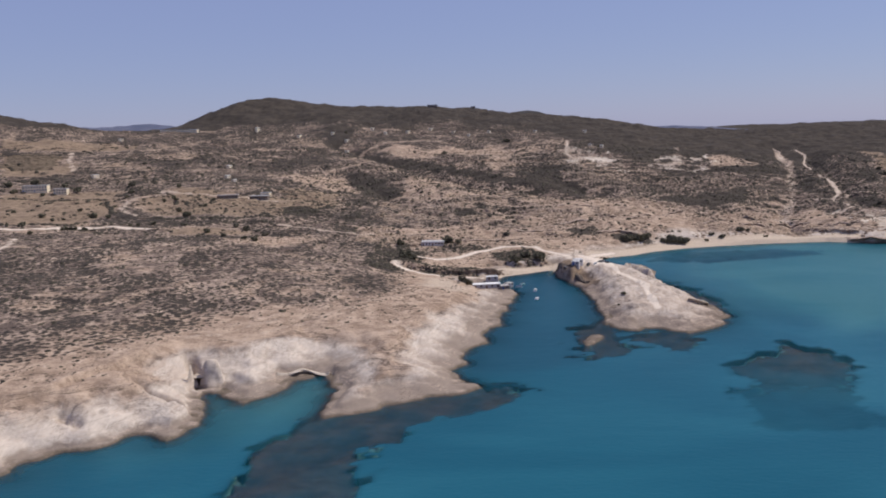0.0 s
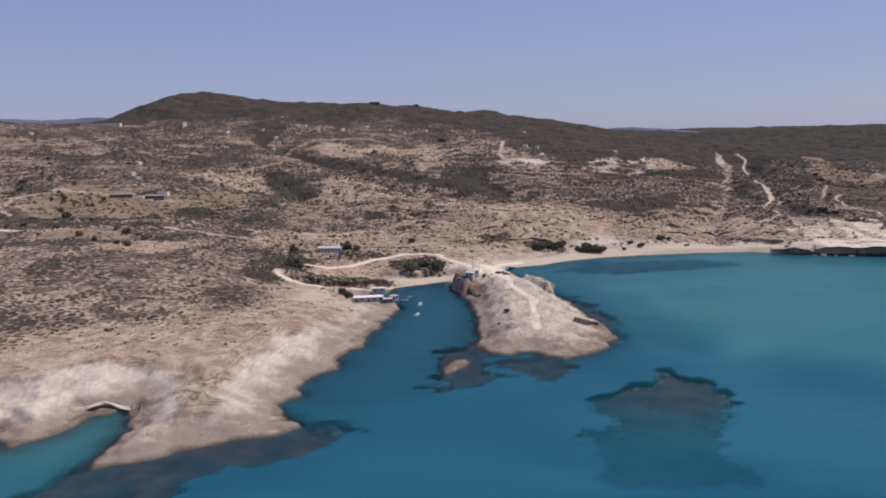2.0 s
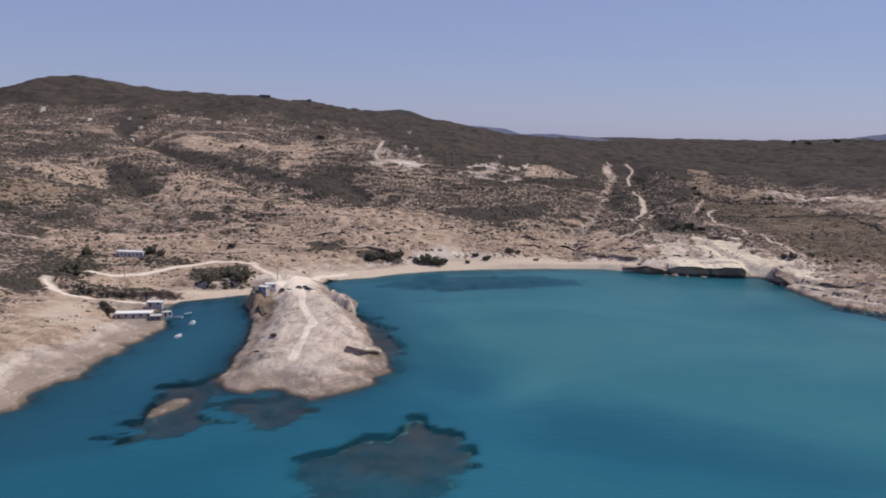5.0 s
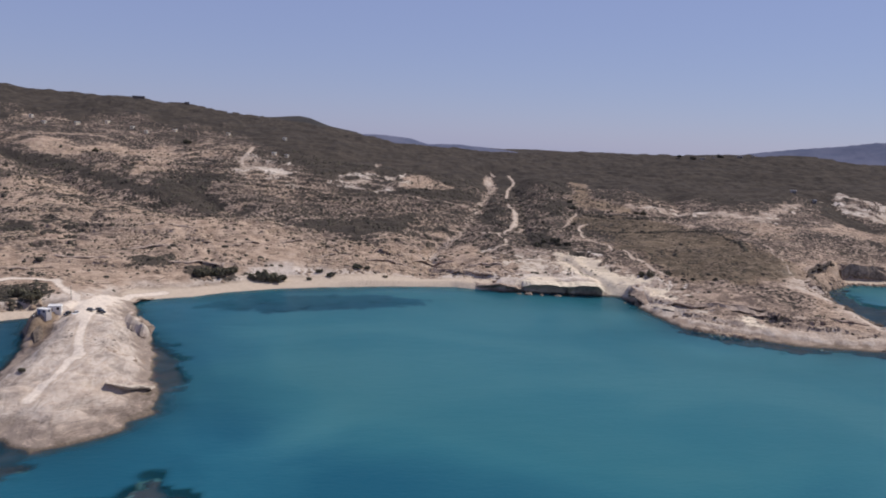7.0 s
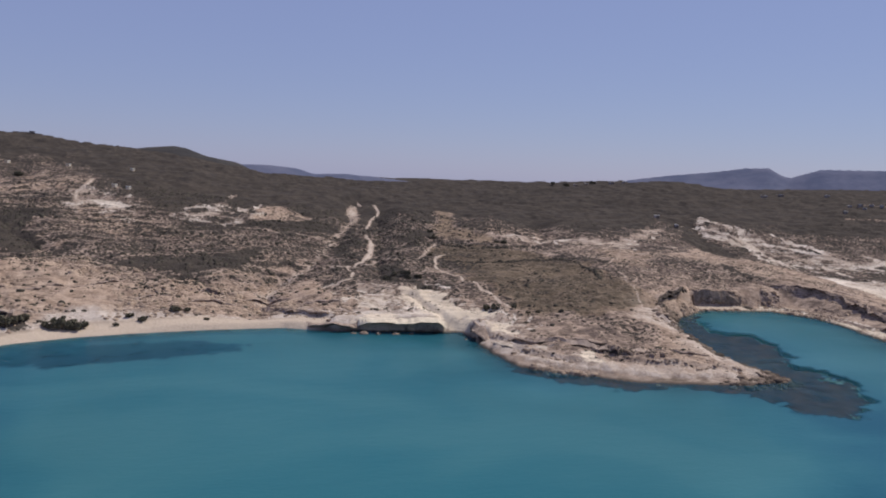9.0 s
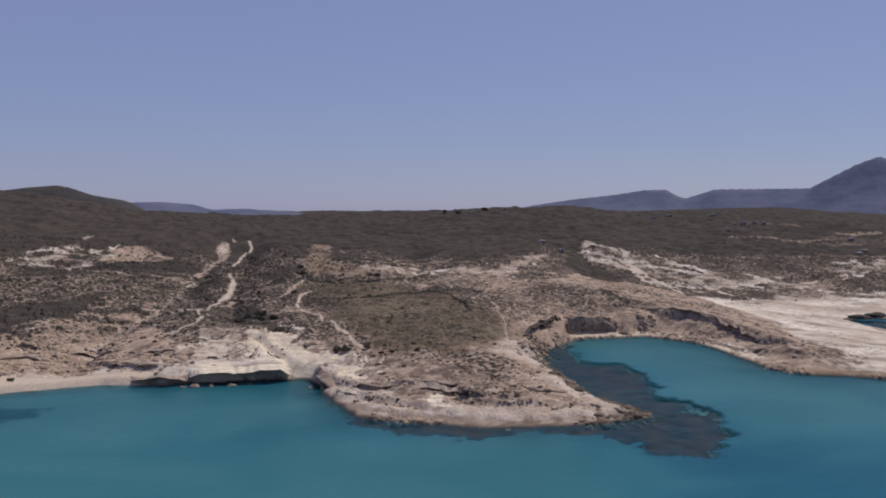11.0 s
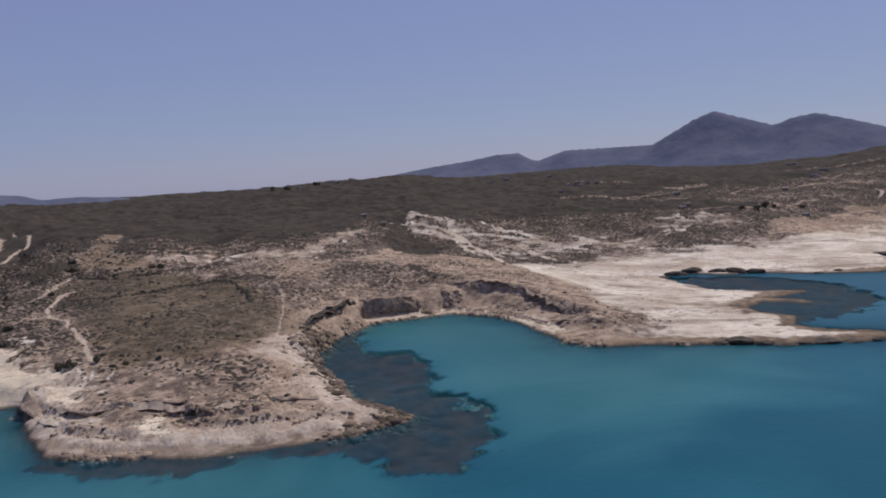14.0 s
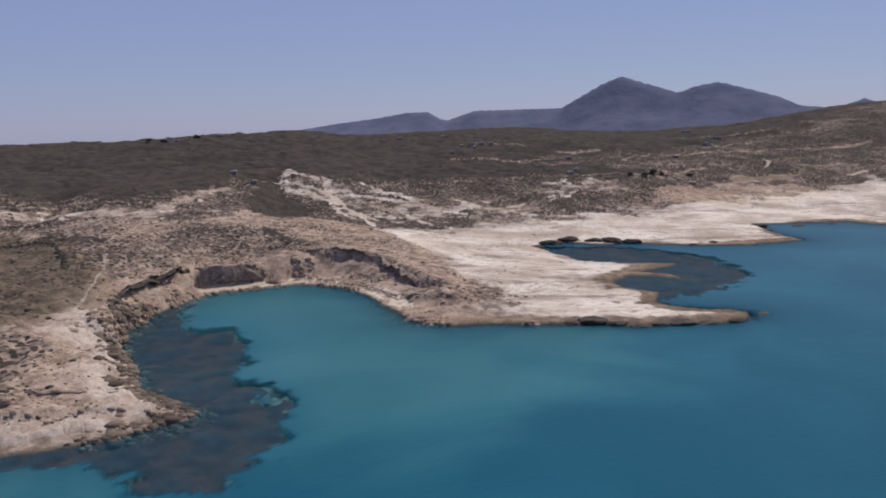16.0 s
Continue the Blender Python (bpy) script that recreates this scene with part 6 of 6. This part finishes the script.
def scatter(name, label, category, x, y, size, squash, mat, seed, rings=3, sides=7, sink=0.15):
    """Many lumps joined into one mesh of stuff."""
    rng = np.random.RandomState(seed)
    kinds = [lump(rng, rings, sides) for _ in range(6)]
    z = ground_at(x, y) - sink * size
    pick = rng.randint(0, 6, len(x))
    turn = rng.uniform(0, 2 * np.pi, len(x))
    co, tris, start = [], [], 0
    for k, (pts, tri) in enumerate(kinds):
        m = pick == k
        c, s = np.cos(turn[m])[:, None], np.sin(turn[m])[:, None]
        sz = size[m][:, None]
        p = np.stack([(c * pts[:, 0] - s * pts[:, 1] * 0.8) * sz + x[m][:, None], (s * pts[:, 0] + c * pts[:, 1] * 0.8) * sz + y[m][:, None], pts[:, 2] * sz * squash + z[m][:, None]], -1)
        n = m.sum()
        co.append(p.reshape(-1, 3))
        tris.append((tri[None] + (np.arange(n) * len(pts))[:, None, None] + start).reshape(-1, 3))
        start += n * len(pts)
    co, tris = np.concatenate(co).astype(np.float32), np.concatenate(tris).astype(np.int32)
    me = bpy.data.meshes.new(name)
    me.vertices.add(len(co))
    me.vertices.foreach_set("co", co.ravel())
    me.loops.add(tris.size)
    me.loops.foreach_set("vertex_index", tris.ravel())
    me.polygons.add(len(tris))
    me.polygons.foreach_set("loop_start", np.arange(0, tris.size, 3, dtype=np.int32))
    me.update()
    me.materials.append(mat)
    return tagged(new(name, me), label, category, kind="stuff")


def grid_value(a, x, y):
    i, j = np.clip(np.searchsorted(xs, x) - 1, 0, len(xs) - 2), np.clip(np.searchsorted(ys, y) - 1, 0, len(ys) - 2)
    return a[j, i]


rng = np.random.RandomState(21)
N = 200000
sx, sy = rng.uniform(-460, 1250, N), rng.uniform(240, 1080, N)
near_w = rng.rand(N) < np.clip(1.25 - (sy - 240) / 1100, 0.25, 1.0)
dens = grid_value(kinds[2], sx, sy)
clus = 0.5 + 0.9 * fractal(sx, sy, 26, 4, 0.6, 4.4) + 0.5 * fractal(sx, sy, 9, 2, 0.6, 1.4)
keep = near_w & (rng.rand(N) < dens * np.clip(clus, 0.03, 1.2) * 0.72) & (grid_value(gd, sx, sy) > 14)
sx, sy = sx[keep][:46000], sy[keep][:46000]
ssize = np.clip(rng.lognormal(-0.15, 0.42, len(sx)), 0.35, 2.6)
scatter("scrub", "low dark thorny scrub scattered over the dry slopes", "scrub", sx, sy, ssize, 0.75, SHRUB, 3)

# a few bushes on the tan soil
N = 60000
sx, sy = rng.uniform(-300, 560, N), rng.uniform(260, 1120, N)
keep = (grid_value(gd, sx, sy) > np.where(sy < 470, 36, 18)) & (grid_value(kinds[2], sx, sy) < 0.35) & (grid_value(kinds[3], sx, sy) < 0.2) & (fractal(sx, sy, 30, 3, 0.6, 8.8) > 0.0)
scatter("dry_bushes", "sparse dry bushes on the tan soil", "scrub", sx[keep], sy[keep], np.clip(rng.lognormal(-0.75, 0.5, keep.sum()) * (1 + 0.7 * smooth(560, 700, sy[keep])), 0.2, 2.6), 0.7, SHRUB, 4)

# hedges of taller scrub between the fields
q = []
for pts, *_ in FEATURES["hedge"]:
    for a, b in zip(pts[:-1], pts[1:]):
        n = int(np.hypot(*(b - a)) * 0.9)
        q.append(a + rng.rand(n)[:, None] * (b - a) + rng.normal(0, 1.2, (n, 2)))
q = np.concatenate(q)
scatter("hedge", "dark hedges of tall scrub along the field edges", "hedge", q[:, 0], q[:, 1], np.clip(rng.lognormal(0.45, 0.4, len(q)), 0.7, 3.5), 0.9, SHRUB, 14)

# dense bushes on the banks of the cove and round the country house
N = 5200
sx, sy = rng.uniform(-90, 48, N), rng.uniform(548, 672, N)
near_house = (np.hypot(sx + 50, (sy - 654) * 1.6) < 26) & (np.hypot(sx + 50, sy - 661) > 8)
keep = ((grid_value(kinds[2], sx, sy) > 0.6) | (near_house & (rng.rand(N) < 0.35))) & (grid_value(kinds[3], sx, sy) < 0.2) & (grid_value(gd, sx, sy) > 6) & ~((np.abs(sx + 50) < 12) & (np.abs(sy - 661) < 6)) & (rng.rand(N) < 0.75)
scatter("cove_bushes", "dense dark bushes on the bank above the cove", "bushes", sx[keep], sy[keep], np.clip(rng.lognormal(0.05, 0.45, keep.sum()), 0.4, 2.6), 0.85, SHRUB, 17)

# single bushes among the western fields
N = 2600
sx, sy = rng.uniform(-560, -120, N), rng.uniform(600, 1150, N)
keep = (fractal(sx, sy, 60, 3, 0.6, 5.1) > 0.02) & (grid_value(kinds[3], sx, sy) < 0.2) & (rng.rand(N) < 0.55)
scatter("field_bushes", "round dark bushes among the western fields", "bushes", sx[keep], sy[keep], np.clip(rng.lognormal(0.65, 0.4, keep.sum()), 0.8, 4.0), 0.9, SHRUB, 18, 4, 8)

# tall bushes along banks and hollows of the slopes
N = 60000
sx, sy = rng.uniform(-380, 520, N), rng.uniform(620, 1180, N)
bushy = 0.75 * grid_value(griser, sx, sy) + 0.5 * smooth(0.80, 0.95, grid_value(kinds[2], sx, sy)) + 0.42 * smooth(0.05, 0.4, fractal(sx, sy, 48, 4, 0.6, 12.7)) + 0.02
keep = (rng.rand(N) < 0.34 * bushy) & (grid_value(gd, sx, sy) > 16) & (grid_value(kinds[3], sx, sy) < 0.15) & (grid_value(kinds[7], sx, sy) < 0.2) & (grid_value(kinds[4], sx, sy) < 0.4)
scatter("slope_bushes", "round dark bushes along banks and hollows of the slopes", "bushes", sx[keep], sy[keep], np.clip(rng.lognormal(0.35, 0.38, keep.sum()), 0.7, 3.4), 0.85, SHRUB, 23)

# blocks of pale rock on the white shelf
N = 9000
sx, sy = rng.uniform(690, 1150, N), rng.uniform(500, 900, N)
keep = (grid_value(kinds[4], sx, sy) > 0.5) & (grid_value(gd, sx, sy) > 1.5) & (fractal(sx, sy * 1.6, 40, 4, 0.6, 3.4) > 0.02)
scatter("shelf_blocks", "pale broken blocks lying on the white shelf", "rocks", sx[keep], sy[keep], np.clip(rng.lognormal(0.0, 0.5, keep.sum()), 0.35, 3.0), 0.5, CHALK_RUBBLE, 24, 4, 6, 0.25)

# fallen rocks along the eastern shores
N = 26000
sx, sy = rng.uniform(380, 720, N), rng.uniform(505, 765, N)
gdv = grid_value(gd, sx, sy)
keep = (gdv > -2.5) & (gdv < 12 + 14 * (sx > 520)) & (fractal(sx, sy, 20, 3, 0.6, 6.6) > 0.06 - 0.12 * (sx > 520) + 0.012 * np.abs(gdv - 2)) & (grid_value(kinds[7], sx, sy) < 0.3)
scatter("shore_rocks", "broken brown rocks along the shore", "rocks", sx[keep], sy[keep], np.clip(rng.lognormal(0.1, 0.55, keep.sum()), 0.4, 3.6), 0.75, BLUFF, 6, 4, 7, 0.3)

# rocks broken from banks and ledges
bx, by = [], []
for pts, *_ in FEATURES["scarp"]:
    if pts[:, 1].max() < 480 or pts[:, 0].min() > 735:
        continue
    for a, b in zip(pts[:-1], pts[1:]):
        n = int(np.hypot(*(b - a)) * 1.6)
        t = rng.rand(n)[:, None]
        q = a + t * (b - a) + rng.normal(0, 2.6, (n, 2))
        bx.append(q[:, 0]), by.append(q[:, 1])
bx, by = np.concatenate(bx), np.concatenate(by)
scatter("bank_rocks", "broken rocks along banks and ledges", "rocks", bx, by, np.clip(rng.lognormal(-0.1, 0.5, len(bx)), 0.3, 2.8), 0.7, BLUFF, 8, 4, 7, 0.3)

# broken rock along the western side of the bay
rim = np.array([(500, 524), (523, 523), (535, 527), (531, 550), (527, 570), (533, 600), (541, 645), (557, 678), (580, 705)], float)
q = []
for a, b in zip(rim[:-1], rim[1:]):
    n = int(np.hypot(*(b - a)) * 7)
    q.append(a + rng.rand(n)[:, None] * (b - a) + rng.normal(0, 4.2, (n, 2)) + (-1.5, 0))
q = np.concatenate(q)
scatter("bay_rocks", "dark broken rocks piled along the shore of the bay", "rocks", q[:, 0], q[:, 1], np.clip(rng.lognormal(0.15, 0.6, len(q)), 0.3, 4.2), 0.75, DARK_RUBBLE, 12, 4, 7, 0.25)

# rough bluff behind the beach
N = 26000
sx, sy = rng.uniform(-110, 335, N), rng.uniform(645, 830, N)
keep = (grid_value(gd, sx, sy) > 12) & (fractal(sx, sy, 24, 3, 0.6, 2.9) > 0.05) & (grid_value(kinds[7], sx, sy) < 0.3) & (grid_value(kinds[3], sx, sy) < 0.2)
scatter("bluff_rocks", "tan rocks and ledges on the bluff behind the beach", "rocks", sx[keep], sy[keep], np.clip(rng.lognormal(0.15, 0.55, keep.sum()), 0.4, 4.0), 0.7, BLUFF, 9, 4, 7, 0.3)


# ---- overhanging ledges and caves ----
def ledge(label, pts, top, out, thick, mat, seed, inland=4.0, name="rock_ledge"):
    """A slab of rock that juts out over the water or a hollow. pts run with the land on their left."""
    r = np.array(pts, float)
    seg = np.hypot(*np.diff(r, axis=0).T)
    run = np.r_[0, np.cumsum(seg)]
    n = max(6, int(run[-1] / 2.0))
    t = np.linspace(0, run[-1], n)
    x, y = np.interp(t, run, r[:, 0]), np.interp(t, run, r[:, 1])
    tx, ty = np.gradient(x), np.gradient(y)
    l = np.hypot(tx, ty)
    nx, ny = ty / l, -tx / l                                  # towards the sea
    rag = fractal(x, y, 8, 3, 0.6, seed) * 2.4 + fractal(x, y, 5.0, 2, 0.6, seed + 1) * 0.35
    end = np.clip(np.minimum(t, run[-1] - t) / 7.0, 0.05, 1)
    o = (out + rag) * end
    inner = ground_at(x - nx * inland, y - ny * inland)
    tops = 0.55 * top + 0.45 * np.clip(inner, 0.5 * top, 1.5 * top) + 1.3 * fractal(x, y, 11, 3, 0.6, seed + 2) - (0.4 + 0.5 * top) * (1 - end)
    if top <= 0:
        tops = inner + 0.5 + 0.8 * fractal(x, y, 7, 3, 0.6, seed + 2) - 0.8 * (1 - end) - 1.6 * smooth(0.0, 0.16, -fractal(x, y, 9, 2, 0.5, seed + 5))
    h = thick * (0.8 + 1.1 * fractal(x, y, 7, 3, 0.65, seed + 3)) * (0.4 + 0.6 * end)
    bm = bmesh.new()
    rows = []
    for i in range(n):
        at = lambda k, z: bm.verts.new((x[i] + nx[i] * k, y[i] + ny[i] * k, z))
        gz_in = ground_at(x[i] - nx[i] * inland, y[i] - ny[i] * inland)
        rows.append([at(-inland, gz_in - 0.3), at(-inland * 0.4, max(tops[i], gz_in) + 0.15), at(o[i] * 0.6, tops[i] + 0.05), at(o[i], tops[i] - 0.35 * h[i]), at(o[i] * 0.92, tops[i] - 0.8 * h[i]),
                     at(o[i] * 0.45, tops[i] - h[i]), at(-1.0, tops[i] - 1.25 * h[i]), at(-inland, gz_in - 2.5 * h[i])])
    for a, b in zip(rows[:-1], rows[1:]):
        for k in range(8):
            bm.faces.new((a[k], a[(k + 1) % 8], b[(k + 1) % 8], b[k]))
    bm.faces.new(rows[0]), bm.faces.new(rows[-1][::-1])
    bmesh.ops.recalc_face_normals(bm, faces=bm.faces)
    me = bpy.data.meshes.new(name)
    bm.to_mesh(me)
    bm.free()
    me.materials.append(mat)
    return tagged(new(name, me), label, "rock ledge", kind="structure")


ledge("pale rock roof over a dark sea cave", [(330, 682), (340, 678), (355, 676), (370, 672), (386, 669)], 6.8, 4.6, 1.0, CREAM_ROCK, 1, 9)
ledge("white rock lip over a dark cleft above the inlet", [(-133, 330), (-127, 324), (-118, 321)], 7.0, 2.4, 1.0, PALE_ROCK, 31, 3.5)
ledge("white rock lip over a low dark hollow", [(-94, 332), (-83, 339), (-73, 337)], 2.6, 1.0, 0.6, PALE_ROCK, 33, 2.5)
ledge("pale rock lip above the water of the promontory", [(109, 447), (115, 449), (122, 460), (124, 464)], 0, 1.0, 1.0, PALE_ROCK, 35, 2)
ledge("brown rock roof over a low dark sea cave", [(298, 696), (308, 687), (318, 681), (331, 682)], 4.6, 3.2, 1.3, TAN_ROCK, 13, 4)
ledge("rock roof over a small dark sea cave", [(399, 660), (400, 648), (401, 634)], 5.2, 3.2, 1.8, TAN_ROCK, 2)
ledge("tan rock ledge over the eastern shore", [(401, 626), (405, 612), (414, 600), (428, 590)], 4.6, 2.6, 1.2, PALE_ROCK, 3)
ledge("tan rock ledge over the eastern shore", [(432, 600), (442, 592), (452, 583), (462, 572), (480, 565)], 7.0, 2.0, 1.0, TAN_ROCK, 4)
ledge("dark rock edge over the beach end of the promontory", [(108, 536), (104, 552), (98, 564)], 5.0, 3.2, 2.0, ROCK, 5)
# slabs in shade-dark rock that keep the cliff's west side dark
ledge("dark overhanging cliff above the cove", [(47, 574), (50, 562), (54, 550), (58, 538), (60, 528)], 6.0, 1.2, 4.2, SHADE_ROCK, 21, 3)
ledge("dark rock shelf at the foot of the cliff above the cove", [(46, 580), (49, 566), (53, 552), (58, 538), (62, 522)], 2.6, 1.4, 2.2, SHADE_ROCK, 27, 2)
ledge("dark rock edge above the beach", [(85, 624), (86, 632), (93, 639)], 2.2, 1.6, 0.9, ROCK, 6, 1.5)
# crags and scarp in the same rock, shade mixed into its colour
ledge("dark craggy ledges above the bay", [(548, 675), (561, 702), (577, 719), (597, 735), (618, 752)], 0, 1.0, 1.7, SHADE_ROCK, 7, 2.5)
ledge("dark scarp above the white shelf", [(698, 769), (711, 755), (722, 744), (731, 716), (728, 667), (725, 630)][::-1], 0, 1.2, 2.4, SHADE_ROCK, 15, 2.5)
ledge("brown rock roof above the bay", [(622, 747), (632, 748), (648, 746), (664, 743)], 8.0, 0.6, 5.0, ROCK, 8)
BANDS = [[(205, 716), (218, 722), (234, 724), (250, 720)], [(283, 724), (296, 718), (305, 710), (318, 706)], [(228, 742), (242, 749), (258, 748), (275, 743)], [(-42, 672), (-20, 667), (8, 669), (36, 676)],
         [(92, 700), (112, 706), (134, 705), (157, 709)], [(56, 722), (78, 729), (100, 728)], [(16, 698), (38, 694), (62, 697)], [(108, 742), (130, 745), (152, 754), (186, 771)]]
BANDS_EAST = [[(186, 735), (200, 744), (214, 745)], [(300, 748), (312, 742), (326, 728)], [(262, 768), (280, 772), (296, 764)], [(-96, 690), (-70, 684), (-48, 690)], [(60, 768), (84, 772), (104, 764)],
         [(702, 764), (722, 747), (735, 715), (729, 684), (722, 650)], [(712, 706), (707, 680), (704, 650), (708, 625)], [(745, 742), (752, 715), (744, 690)], [(486, 566), (500, 560), (516, 556)],
         [(440, 604), (446, 594), (455, 586)], [(410, 618), (420, 606), (432, 600)], [(560, 704), (572, 718), (588, 731), (604, 742)]]
for k, band in enumerate(BANDS + BANDS_EAST):
    ledge("broken ledge of tan rock on the slope", band, 0, 1.3, 1.5, TAN_ROCK, 40 + k, 2.5)
ledge("dark rock bank above the boat houses", [(-52, 568), (-40, 563), (-24, 563), (-2, 568), (9, 573)], 6.0, 0.5, 4.6, ROCK, 11)


def boulder(label, x, y, size, tall, turn, mat, seed):
    """A single weathered boulder, broad and low, with a rough skin."""
    bm = bmesh.new()
    bmesh.ops.create_icosphere(bm, subdivisions=3, radius=1.0)
    for v in bm.verts:
        k = 1 + 0.28 * noise.noise(v.co * 1.3 + Vector((seed * 7.1, 0, 0))) + 0.12 * noise.noise(v.co * 3.5 + Vector((0, seed * 3.3, 0)))
        v.co = Vector((v.co.x * k * size, v.co.y * k * size * 0.55, max(-0.5, v.co.z * k) * tall))
    ob = part("boulder", bm, mat)
    tagged(ob, label, "rock", "boulders by the water")
    ob.matrix_basis = pose(x, y, max(ground_at(x, y), -0.3) - 0.1 * tall, 0, 0, turn)
    return ob


SHELF_ROCKS = [(934, 744, 12, 4.5, -48), (955, 744, 11, 4.0, -45), (966, 724, 8, 3.0, -50), (976, 714, 9, 4.0, -50), (988, 702, 8, 3.4, -55), (908, 736, 6, 2.0, -40), (1014, 657, 5, 1.8, -40), (1031, 650, 4, 1.4, -40),
               (734, 531, 7, 2.2, -40), (743, 525, 8, 2.6, -38), (750, 516, 6, 1.8, -50), (757, 505, 6, 1.5, -30), (766, 501, 7, 1.8, -35), (776, 495, 8, 2.0, -30), (788, 486, 7, 1.7, -35), (802, 480, 6, 1.3, -10),
               (826, 480, 5, 1.0, 10), (668, 741, 5, 2.2, -10), (1160, 688, 10, 2.8, -40), (1192, 664, 7, 1.8, -30), (1231, 650, 6, 1.6, -20)]
for k, (bx, by, size, tall, turn) in enumerate(SHELF_ROCKS):
    boulder("dark wave-worn rock at the edge of the white shelf", bx, by, size, tall, turn, WET_ROCK, k)
for k, (bx, by, size, tall, turn) in enumerate(((332, 672, 3.5, 2.2, 10), (341, 671, 2.5, 1.6, 60), (352, 669, 2.8, 1.4, 0), (362, 668, 2.2, 1.2, 40), (326, 674, 2.0, 1.3, 0), (392, 648, 1.6, 1.0, 20), (399, 643, 4.2, 3.6, 70))):
    boulder("fallen rock below the sea cave", bx, by, size, tall, turn, ROCK, 20 + k)
